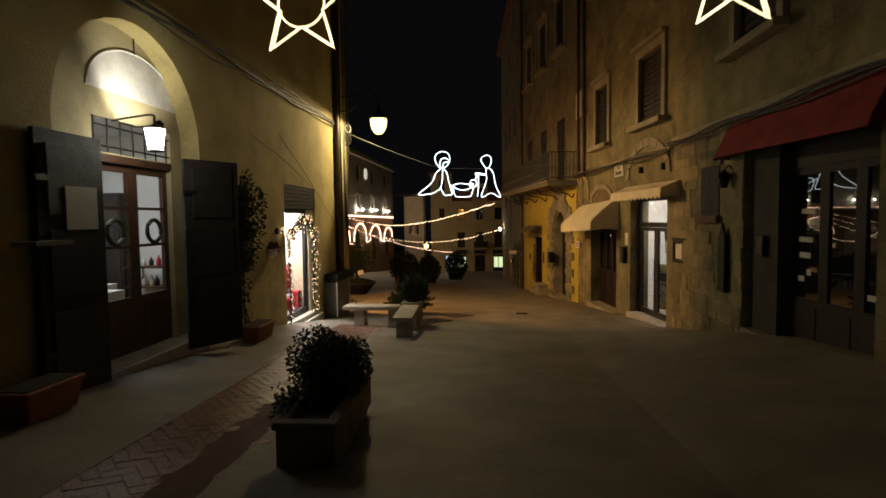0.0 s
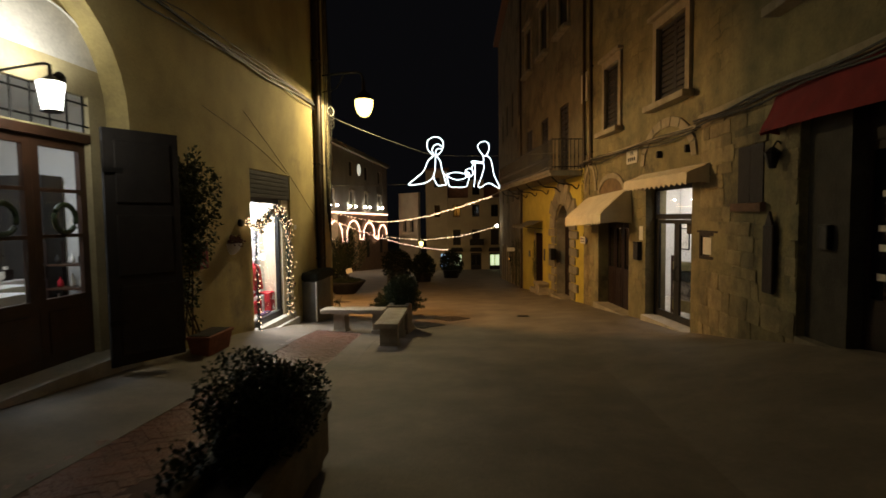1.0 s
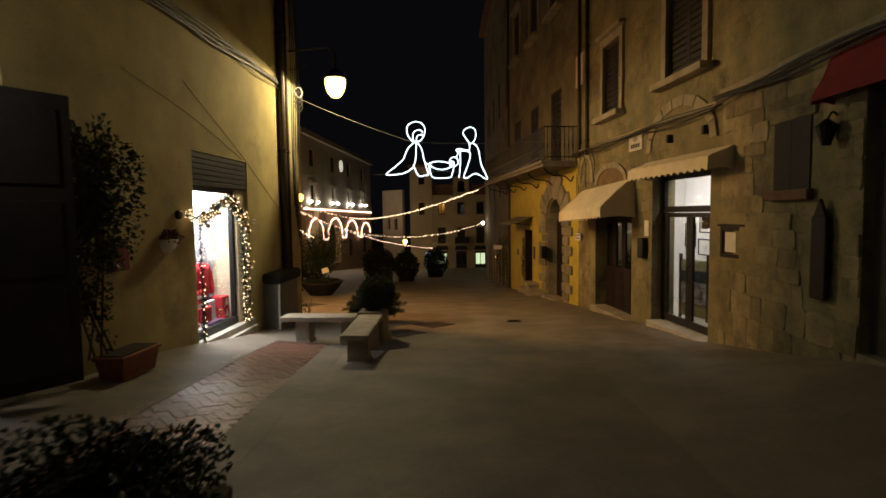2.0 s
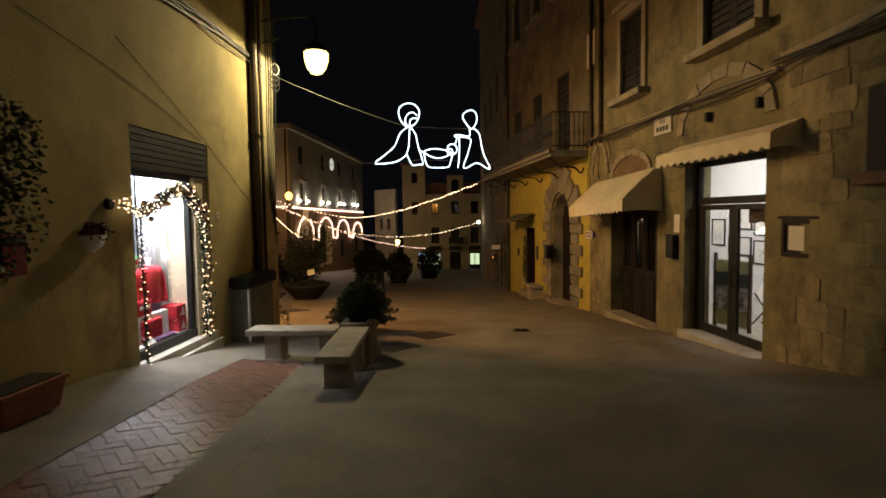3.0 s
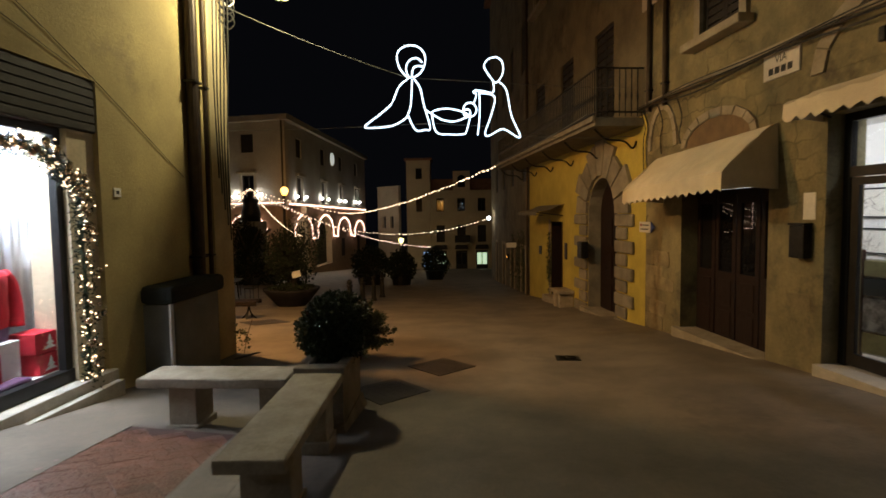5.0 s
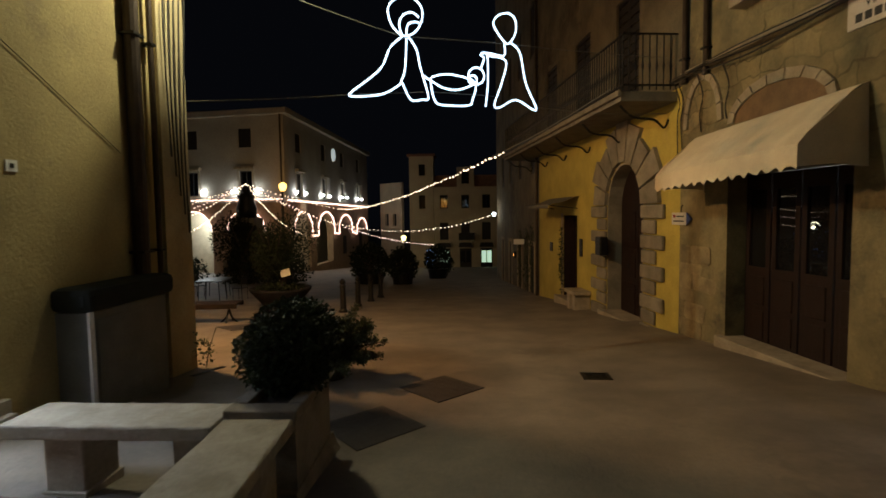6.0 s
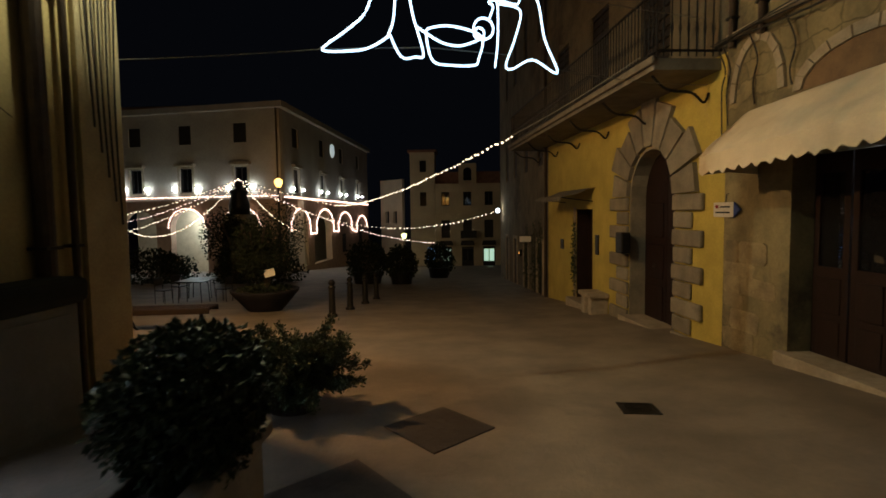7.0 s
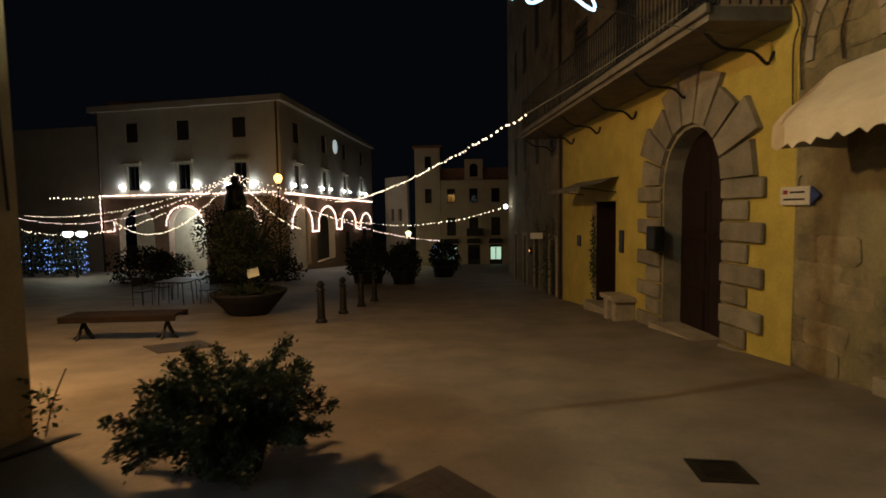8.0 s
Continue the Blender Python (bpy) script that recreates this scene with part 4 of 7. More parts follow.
# ---- shop window ----
sw_ = thing("shop_window", lmat(11.7, -0.78), "dark metal framed shop window below a rolled shutter", "shop window")
part("sill", B(-0.03, 2.2, -0.07, 0.3, -0.3, 0.09, 0.01), MARBLE, sw_)
part("sill_step", B(-0.03, 2.16, -0.16, -0.071, -0.4, -0.02, 0.01), MARBLE, sw_)
part("shutter_box", B(0.002, 2.148, 0.03, 0.4, 2.68, 3.238), SHUT, sw_, "dark rolled shutter box")
for i in range(6):
    part("slat", B(0.01, 2.14, 0.012, 0.0298, 2.69 + i * 0.09, 2.765 + i * 0.09, 0.006), SHUT, sw_)
for x0, x1 in ((0.002, 0.06), (1.66, 1.75)):
    part("frame_post", B(x0, x1, 0.12, 0.2, 0.12, 2.68), STEEL, sw_)
part("frame_bottom", B(0.002, 1.75, 0.1, 0.2, 0.09, 0.22), STEEL, sw_)
part("frame_top", B(0.06, 1.66, 0.12, 0.2, 2.6, 2.68), STEEL, sw_)
p = part("pane", B(0.06, 1.66, 0.155, 0.163, 0.22, 2.6), GLASS, sw_)
p.visible_shadow = False
part("side_jamb", B(1.75, 2.148, 0.06, 0.5, 0.09, 2.68), CREAM, sw_, "plaster jamb")
# room behind
part("floor_board", B(-0.3, 2.3, 0.2, 1.9, 0.05, 0.2), WHITE, sw_)
part("ceiling_board", B(-0.3, 2.3, 0.56, 1.9, 2.85, 2.9), WHITE, sw_)
part("back_board", B(-0.3, 2.3, 1.9, 1.95, 0.05, 2.9), surf("dark_back_panel", (0.16, 0.17, 0.19), (0.12, 0.125, 0.14), 2, 0.8, 0.1), sw_)
part("side_board", B(-0.35, -0.3, 0.55, 1.95, 0.05, 2.9), WHITE, sw_)
bm = bmesh.new()
dv = []
for i in range(41):
    x = 1.42 + 0.78 * i / 40
    y = 0.8 + 0.012 * math.sin(i * 1.1) + 0.008 * math.sin(i * 0.47)
    dv.append((bm.verts.new((x, y, 0.2)), bm.verts.new((x, y, 2.8))))
for p, q in zip(dv, dv[1:]):
    bm.faces.new((p[0], q[0], q[1], p[1]))
o = part("white_drape", bm, surf("pale_grey_drape", (0.5, 0.51, 0.54), (0.42, 0.43, 0.46), 2, 0.8, 0.1), sw_, "pale grey hanging drape", smooth=True)
md = o.modifiers.new("thickness", "SOLIDIFY")
md.thickness = 0.008
bw = part("brick_wall_side", B(2.25, 2.3, 0.56, 1.9, 0.05, 2.9), CREAM, sw_, "pale exposed stone side wall")
rs = random.Random(9)
z = 0.22
while z < 2.8:
    y = 0.6
    h = rs.uniform(0.09, 0.16)
    while y < 1.7:
        L_ = rs.uniform(0.18, 0.34)
        part("stone", B(2.19, 2.249, y + 0.01, min(1.88, y + L_) - 0.01, z + 0.008, z + h - 0.008, 0.01), TRAV, bw)
        y += L_
    z += h
part("dark_panel", B(-0.29, 1.4, 0.83, 0.87, 0.2, 2.84), surf("slate_panel", (0.1, 0.11, 0.13), (0.07, 0.08, 0.09), 2, 0.7, 0.1), sw_)
for x in (0.3, 0.8, 1.4, 1.9):
    part("spot", lathe(bmesh.new(), [(0.05, 0.0), (0.06, 0.02)], x, 0.66, 12), SPOTGLOW, sw_, m=pose(0, 0, 2.83))
# Glowing body stands in for a glare reflected in the window glass.
part("bright_lamp", lathe(bmesh.new(), [(0.03, -0.07), (0.08, -0.03), (0.08, 0.03), (0.03, 0.07)], 2.13, 0.66, 12), SPOTGLOW, sw_, m=pose(0, 0, 1.38))


def shopthing(name, label, cat, x, y, z):
    return thing(name, lmat(11.7 + x, -0.78 + z, -y), label, cat)


sm = shopthing("sweater_bust", "red wool jumper over a plum shirt on a display bust", "jumper", 1.28, 0.58, 0.2)
bm = bmesh.new()
prof = [(0.2, 0.5), (0.22, 0.62), (0.215, 0.8), (0.23, 0.98), (0.2, 1.06), (0.08, 1.1)]
lathe(bm, prof, n=20)
for v in bm.verts:
    v.co.y *= 0.55
for s in (-1, 1):
    tube(bm, smoothline([(s * 0.2, 0, 1.03), (s * 0.29, 0, 0.92), (s * 0.31, -0.02, 0.7), (s * 0.28, -0.05, 0.5)], 4), 0.065, 10)
part("jumper", bm, RED, sm, smooth=True)
bm = lathe(bmesh.new(), [(0.2, 0.4), (0.21, 0.52)], n=20)
for v in bm.verts:
    v.co.y *= 0.55
part("shirt_hem", bm, PLAID, sm)
part("stand", lathe(bmesh.new(), [(0.16, 0.0), (0.16, 0.015), (0.015, 0.02), (0.015, 0.45)], n=14), STEEL, sm)
part("neck", lathe(bmesh.new(), [(0.06, 1.08), (0.055, 1.2), (0.02, 1.22)], n=14), WHITE, sm)
bx = shopthing("display_block", "white display block with red goods on it", "display block", 1.05, 0.44, 0.2)
part("block", B(-0.5, 0.36, -0.06, 0.06, 0, 0.4, 0.01), WHITE, bx)
bag = shopthing("red_bag", "red cloth bag with white lettering bars", "bag", 0.78, 0.42, 0.6)
part("cloth", B(-0.2, 0.2, -0.05, 0.05, 0, 0.24, 0.04), RED, bag)
for i in range(4):
    part("letter_bar", B(-0.13 + i * 0.07, -0.085 + i * 0.07, -0.056, -0.0503, 0.1, 0.16), WHITE, bag)
rc = shopthing("folded_red_cloth", "folded red jumper hanging over a white block", "jumper", 0.88, 0.345, 0.2)
part("cloth", B(-0.24, 0.24, -0.04, 0.03, 0.02, 0.34, 0.03), RED, rc)
for z0, s in ((0.2, 0.9), (0.42, 1.15)):
    gb = shopthing("gift_box", "red gift box with a white fir tree pattern", "gift box", 1.66, 0.42, z0)
    tagged(gb, group="gift boxes")
    part("box", B(-0.16 * s, 0.16 * s, -0.14, 0.14, 0, 0.21, 0.006), RED, gb)
    for k in range(3):
        part("pattern_bar", prism(bmesh.new(), [(-0.02 - 0.015 * (2 - k) * 2, 0.04 + 0.045 * k), (0.02 + 0.015 * (2 - k) * 2, 0.04 + 0.045 * k), (0, 0.09 + 0.045 * k)], -0.146, -0.1402), WHITE, gb)
sc = shopthing("price_card", "small white card on the window floor", "card", 0.72, 0.25, 0.205)
part("card", B(-0.1, 0.1, 0, 0.16, 0, 0.004), PAPER, sc, m=pose(0, 0, 0, 50))
pc = shopthing("plum_scarf", "folded plum scarf on the window floor", "scarf", 1.08, 0.28, 0.2)
part("cloth", B(-0.25, 0.25, -0.08, 0.08, 0, 0.06, 0.025), PLAID, pc)
ht = shopthing("striped_hat", "knitted hat in green, red and cream", "hat", 0.74, 0.56, 0.2)
part("pole", lathe(bmesh.new(), [(0.1, 0.0), (0.1, 0.01), (0.012, 0.015), (0.012, 1.14)], n=12), STEEL, ht)
for z, mt in ((1.1, CREAM), (1.17, RED), (1.24, surf("green_wool", (0.05, 0.15, 0.06), (0.04, 0.1, 0.04), 9, 0.9, 0.3, 120))):
    part("band", lathe(bmesh.new(), [(0.14, z), (0.14 - (z - 1.1) * 0.3, z + 0.068)], n=16), mt, ht)
for k in range(3):
    rd = shopthing("red_trousers", "folded red and white fabric pile", "fabric", 0.15 + 0.12 * k, 0.42, 0.2 + 0.0)
    part("cloth", B(-0.055, 0.055, -0.1, 0.1, 0, 0.1 + 0.05 * k, 0.02), RED if k != 1 else WHITE, rd)

# lit garland round the window
ga = thing("lit_garland", lmat(11.7, -0.78), "green garland with warm lights and baubles round the shop window", "garland")
path = [(1.75, -0.06, 0.12), (1.76, -0.06, 0.8), (1.74, -0.06, 1.5), (1.7, -0.07, 2.02), (1.52, -0.08, 2.2), (1.25, -0.08, 2.36), (0.9, -0.08, 2.44), (0.6, -0.08, 2.3), (0.25, -0.08, 2.16), (0.0, -0.09, 2.12), (-0.35, -0.06, 2.2)]
curve = smoothline(path, 8)
path2 = smoothline([(0.03, -0.08, 2.1), (0.02, -0.08, 1.4), (0.04, -0.08, 0.7), (0.03, -0.08, 0.1)], 10)
bm = bmesh.new()
tube(bm, curve, 0.02, 6)
tube(bm, path2, 0.012, 6)
part("cord", bm, LEAF, ga)
rs = np.random.RandomState(5)
vv, ff, bl = [], [], bmesh.new()
for line, rad, dens in ((curve, 0.09, 44), (path2, 0.045, 16)):
    for p in line[:-8] if line is curve else line:
        for _ in range(dens):
            q = np.array(p) + rs.normal(size=3) * rad * 0.55
            q[1] = min(q[1], -0.01)
            a, b = rs.normal(size=3), rs.normal(size=3)
            a, b = a / np.linalg.norm(a) * 0.055, b / np.linalg.norm(b) * 0.011
            k = len(vv)
            vv += [q - b, q + b, q + a]
            ff.append((k, k + 1, k + 2))
for line, rad, dens in ((curve, 0.11, 4), (path2, 0.045, 1)):
    for p in line:
        for _ in range(dens):
            q = Vector(np.array(p) + rs.normal(size=3) * rad * 0.55)
            q.y = min(q.y, -0.03) - 0.02
            bmesh.ops.create_icosphere(bl, subdivisions=1, radius=0.008, matrix=Matrix.Translation(q))
me = bpy.data.meshes.new("needles")
me.from_pydata([tuple(v) for v in vv], [], ff)
me.materials.append(DIMLEAF)
o = new("needles", me)
o.parent = ga
tagged(part("fairy_lights", bl, BULB, ga, "warm fairy lights"), kind="stuff")
SILVER = surf("bauble_gold", (0.55, 0.45, 0.3), (0.45, 0.36, 0.24), 5, 0.2, 0.0, 30, metal=0.9)
for i in range(72):
    p = curve[int(rs.uniform(0, len(curve) - 10))]
    q = Vector(p) + Vector((rs.normal() * 0.07, -0.07, rs.normal() * 0.07))
    bm = bmesh.new()
    bmesh.ops.create_icosphere(bm, subdivisions=2, radius=rs.uniform(0.022, 0.042), matrix=Matrix.Translation(q))
    part("bauble", bm, SILVER, ga, smooth=True)

# ---- overhead lights ----
sl = thing("street_lantern", Matrix.Translation((-3.25, 16.3, 4.5)), "lit iron street lantern on a wall bracket", "street lantern")
bm = lathe(bmesh.new(), [(0.04, -0.28), (0.12, -0.245), (0.2, -0.14), (0.245, 0.0), (0.255, 0.1), (0.22, 0.2)], n=14)
o = part("glass", bm, LAMPGLOW, sl, "glowing lantern glass")
o.visible_shadow = False
part("cap", lathe(bmesh.new(), [(0.19, 0.202), (0.25, 0.2), (0.268, 0.172), (0.275, 0.178), (0.2, 0.3), (0.1, 0.38), (0.05, 0.43), (0.04, 0.7)], n=12), IRON, sl)
bm = bmesh.new()
tube(bm, smoothline([(0, 0, 0.68), (-0.1, 0.05, 0.92), (-0.5, 0.1, 0.95), (-1.25, 0.15, 0.9)], 6), 0.022, 8)
tube(bm, smoothline([(-1.25, 0.15, 0.45), (-0.8, 0.12, 0.55), (-0.55, 0.1, 0.94)], 6), 0.014, 8)
part("bracket", bm, IRON, sl)
# Unseen copy out of view, added as the body of the assumed orange lamp.
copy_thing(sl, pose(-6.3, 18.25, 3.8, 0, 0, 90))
# Unseen cup inside the glass, added to cut the steep downward light.
part("base_cup", lathe(bmesh.new(), [(0.012, -0.31), (0.025, -0.29), (0.015, -0.27), (0.08, -0.235), (0.15, -0.18), (0.172, -0.14), (0.169, -0.138), (0.13, -0.175)], n=12), IRON, sl)


NA = Vector((-2.12, 16.86, 2.41))
ND = Vector((2.56, 0.88, 0)).normalized()


def nat(cx, cy):
    u = (cx / 3 - 15) / 251 * 2.707
    return NA + ND * u + Vector((0, 0, (142 - cy / 3) * 0.0107 + 0.033 * u))


def ring(cx, cy, r):
    return [(cx + r * math.cos(k * math.pi / 8), cy + r * math.sin(k * math.pi / 8)) for k in range(16)]


NAT = [([(258, 55), (215, 70), (193, 105), (205, 160), (245, 200), (290, 190), (320, 150), (325, 100), (300, 65)], True),
       ([(245, 200), (235, 160), (250, 125), (285, 112), (312, 130)], False),
       ([(262, 195), (268, 160), (290, 148), (315, 150)], False),
       ([(245, 205), (200, 245), (165, 320), (110, 370), (50, 415), (45, 430), (100, 430), (170, 420), (225, 390), (240, 370), (255, 320), (262, 210)], False),
       ([(270, 205), (300, 250), (315, 320), (345, 430), (320, 440), (275, 440), (240, 372)], False),
       ([(320, 345), (360, 370), (410, 395), (470, 400), (545, 372)], False),
       ([(370, 350), (440, 342), (535, 370), (525, 440), (510, 460), (440, 462), (375, 450), (355, 370)], True),
       (ring(542, 345, 33), True), (ring(527, 360, 17), True),
       ([(580, 465), (590, 380), (590, 270), (575, 253), (560, 262), (575, 275), (562, 312)], False)]
NAT2 = [([(665, 95), (630, 110), (617, 145), (665, 210), (690, 205), (712, 165), (710, 120), (690, 98)], True),
        ([(690, 210), (730, 250), (755, 370), (800, 465), (785, 475), (710, 437), (640, 468), (618, 455), (650, 370), (668, 282), (595, 265)], False),
        ([(662, 215), (660, 262), (600, 255), (570, 255)], False)]
bm = bmesh.new()
for pts, closed in NAT + NAT2:
    tube(bm, smoothline([nat(*p) for p in pts], 5, closed), 0.013, 6, closed)
nv = part("hanging_light_figure", bm, TUBE)
tagged(nv, "white light-tube Christmas figures hanging from a wire over the street", "christmas light")
wn = thing("suspension_wire", Matrix.Translation((-4.4, 16.9, 4.35)), "thin wires holding a light figure across the street", "wire")
winv = wn.matrix_world.inverted()
for pts in (sag((-4.42, 16.9, 4.4), nat(245, 203), 0.05), [nat(245, 203), nat(680, 215)], sag(nat(680, 215), rpt(19.9, 0.1, 3.6), 0.02),
            sag(nat(45, 425), (-12, 17.6, 3.2), 0.25), [nat(45, 425), nat(360, 410), nat(640, 425)], sag(nat(800, 466), rpt(19.9, 0.1, 2.6), 0.05)):
    part("wire", tube(bmesh.new(), [winv @ Vector(p) for p in pts], 0.005, 5), GREYP, wn)


def star(m, size, seed, hang):
    st = thing("star_light", m, "warm white light-tube star hanging over the street", "star light", "star lights")
    bm = bmesh.new()
    for off in (0.0, 0.035):
        k = size - off
        pts = []
        for i in range(10):
            r = k if i % 2 == 0 else k * 0.42
            a = math.pi / 2 + i * math.pi / 5
            pts.append((r * math.cos(a), 0.0 if off == 0 else 0.03, r * math.sin(a)))
        line = []
        for a, b in zip(pts, pts[1:] + pts[:1]):
            for q in range(7):
                line.append(Vector(a).lerp(Vector(b), q / 7))
        tube(bm, line, 0.01, 6, True)
    part("tube", bm, STARTUBE, st)
    part("ring", tube(bmesh.new(), [(0.42 * size * math.cos(i * 0.2618), 0.015, 0.42 * size * math.sin(i * 0.2618)) for i in range(24)], 0.01, 6, True), STARTUBE, st)
    part("wire", tube(bmesh.new(), [(0, 0, size - 0.01), (0, 0, size + hang)], 0.006, 5), CABLE, st)
    return st


star(pose(-1.73, 5.06, 3.69, 0, 0, 0), 0.53, 1, 0.39)
star(pose(2.25, 5.22, 3.84, 0, 0, -6), 0.53, 2, 0.325)
sw2 = thing("suspension_wire", Matrix.Translation((0, 5.1, 4.5)), "thin wire across the street holding star lights", "wire")
part("wire", tube(bmesh.new(), sag((-4.45, -0.15, 0.15), (4.25, 0.2, 0.3), 0.1), 0.007, 5), GREYP, sw2)

# ---- right houses details ----


def rmat(y, z, out=0.0):
    """On the right houses: local x along the wall towards the start of the street, local y into the wall."""
    return RIGHT @ pose(ru(y), -out, z)


# gallery door
gd = thing("gallery_door", rmat(14.85, -1.0), "dark metal framed glass double door of a lit gallery", "door")
W_ = (14.85 - 12.72) / RCOS
part("threshold", B(-0.02, W_ + 0.25, -0.1, 0.3, -0.3, 0.07, 0.01), MARBLE, gd)
part("frame_top", B(0.002, W_ - 0.002, 0.22, 0.3, 3.02, 3.118), STEEL, gd)
part("transom_bar", B(0.1, W_ - 0.1, 0.22, 0.3, 2.36, 2.48), STEEL, gd)
for x0, x1 in ((0.002, 0.1), (W_ - 0.1, W_ - 0.002)):
    part("frame_post", B(x0, x1, 0.22, 0.3, 0.07, 3.02), STEEL, gd)
mid = W_ / 2
for x0, x1 in ((0.105, mid - 0.005), (mid + 0.005, W_ - 0.105)):
    leaf = part("leaf", wall(bmesh.new(), x0, x1, 0.09, 2.35, 0.05, [(x0 + 0.11, x1 - 0.11, 0.24, 2.26)]), STEEL, gd, m=pose(0, 0.235, 0))
    p = part("pane", B(x0 + 0.11, x1 - 0.11, 0.02, 0.028, 0.24, 2.26), GLASS, leaf)
    p.visible_shadow = False
p = part("transom_pane", B(0.1, W_ - 0.1, 0.255, 0.263, 2.48, 3.02), GLASS, gd)
p.visible_shadow = False
part("handle", tube(bmesh.new(), [(mid + 0.06, 0.235, 1.0), (mid + 0.06, 0.17, 1.02), (mid + 0.06, 0.17, 1.3), (mid + 0.06, 0.235, 1.32)], 0.011), IRON, gd)
# gallery room
tagged(part("gallery_floor", B(-2.9, 4.0, 0.5, 2.3, -0.06, 0.03), MARBLE, m=rmat(14.85, -1.0)), "pale floor of the gallery room", "floor", kind="structure")
tagged(part("gallery_wall_back", B(-2.9, 4.0, 2.3, 2.4, -0.06, 3.4), WHITE, m=rmat(14.85, -1.0)), "white gallery back wall", "wall", kind="structure")
tagged(part("gallery_wall_side", B(-3.0, -2.9, 0.5, 2.4, -0.06, 3.4), WHITE, m=rmat(14.85, -1.0)), "white gallery side wall", "wall", kind="structure")
tagged(part("gallery_wall_near", B(4.0, 4.1, 0.5, 2.4, -0.06, 3.4), WHITE, m=rmat(14.85, -1.0)), "white gallery side wall", "wall", kind="structure")
tagged(part("ceiling", B(-2.9, 4.0, 0.5, 2.3, 3.3, 3.4), WHITE, m=rmat(14.85, -1.0)), "white gallery ceiling", "ceiling", kind="structure")
DRAW = surf("pencil_sketch", (0.6, 0.56, 0.48), (0.25, 0.23, 0.2), 9, 0.9, 0.0, 30)
rs = random.Random(4)


def picture(x, y, z, w, h, turn):
    pf = thing("framed_picture", rmat(14.85, -1.0) @ pose(x, y, z, 0, 0, turn), "black framed pale sketch on a white wall", "picture", "gallery pictures")
    bm = bmesh.new()
    for a, b, c, d in ((-w / 2, w / 2, -h / 2, -h / 2 + 0.025), (-w / 2, w / 2, h / 2 - 0.025, h / 2), (-w / 2, -w / 2 + 0.025, -h / 2 + 0.025, h / 2 - 0.025), (w / 2 - 0.025, w / 2, -h / 2 + 0.025, h / 2 - 0.025)):
        box(bm, a, b, -0.03, 0.0, c, d)
    part("frame", bm, INK, pf)
    part("mount", B(-w / 2 + 0.02, w / 2 - 0.02, -0.012, -0.002, -h / 2 + 0.02, h / 2 - 0.02), PAPER, pf)
    bm = bmesh.new()
    for _ in range(7):
        a, b = rs.uniform(-0.22, 0.22) * w, rs.uniform(-0.25, 0.25) * h
        tube(bm, smoothline([(a, -0.014, b), (a + rs.uniform(-0.1, 0.1), -0.014, b + rs.uniform(-0.1, 0.1)), (a + rs.uniform(-0.1, 0.1), -0.014, b + rs.uniform(-0.12, 0.12))], 4), 0.006, 4)
    part("sketch", bm, DRAW, pf)


for x, z, w, h in ((-2.55, 1.75, 0.5, 0.62), (-1.74, 2.07, 0.74, 0.47), (-1.77, 1.47, 0.78, 0.41), (-1.02, 1.98, 0.56, 0.52), (-1.02, 1.37, 0.56, 0.5), (-0.25, 1.91, 0.46, 0.35), (-0.25, 1.45, 0.5, 0.36), (0.42, 1.91, 0.46, 0.35), (0.42, 1.45, 0.5, 0.36), (1.2, 1.9, 0.55, 0.45), (2.0, 1.7, 0.6, 0.5)):
    picture(x, 2.296, z, w, h, 0)
es = thing("art_stand", rmat(14.85, -0.97) @ pose(0.0, 0.95, 0, 0, 0, 15), "wooden display stand holding dark prints", "display stand")
for z0, z1, mt in ((0.08, 0.34, surf("olive_print", (0.3, 0.26, 0.1), (0.2, 0.17, 0.07), 6, 0.7, 0.0)), (0.37, 0.8, surf("grey_print", (0.5, 0.47, 0.42), (0.06, 0.055, 0.05), 7, 0.7, 0.0, 18)), (0.83, 1.05, surf("dark_print", (0.06, 0.07, 0.07), (0.03, 0.035, 0.035), 4, 0.5, 0.0)), (1.08, 1.28, surf("straw_print", (0.4, 0.36, 0.18), (0.3, 0.27, 0.13), 6, 0.7, 0.0))):
    part("print", B(-0.35, 0.35, -0.02, 0.02, z0, z1), mt, es)
part("back_panel", B(-0.36, 0.36, 0.0205, 0.03, 0.05, 1.3), DRAW, es)
for x in (-0.38, 0.38):
    part("upright", B(x - 0.02, x + 0.02, -0.03, 0.03, 0, 1.42), WOOD2, es)
tb = thing("print_trestle", rmat(14.85, -0.97) @ pose(-0.08, 1.75, 0, 0, 0, 8), "wooden trestle holding a tilted portfolio of prints", "print stand")
part("portfolio", B(-0.3, 0.3, -0.02, 0.02, 0, 0.44, 0.005), PAPER, tb, m=pose(0, -0.06, 0.46, -32, 0, 0))
part("top_rail", B(-0.32, 0.32, -0.02, 0.02, 0.9, 0.93), WOOD, tb, m=pose(0, 0.17, -0.05))
part("print_mark", B(-0.08, 0.2, -0.026, -0.0203, 0.1, 0.3), DRAW, tb, m=pose(0, -0.06, 0.46, -32, 0, 0))
for y in (-0.08, 0.14):
    for s_ in (-1, 1):
        part("leg", tube(bmesh.new(), [(s_ * 0.3, y + 0.014 * s_, 0), (-s_ * 0.28, y + 0.014 * s_, 0.62)], 0.015), WOOD2, tb)
fl = thing("potted_poinsettia", rmat(14.85, -0.97) @ pose(1.55, 0.8, 0), "small potted plant with red leaves on the floor", "potted plant")
part("pot", lathe(bmesh.new(), [(0.08, 0), (0.11, 0.16), (0.12, 0.18)], n=16), TERRA, fl)
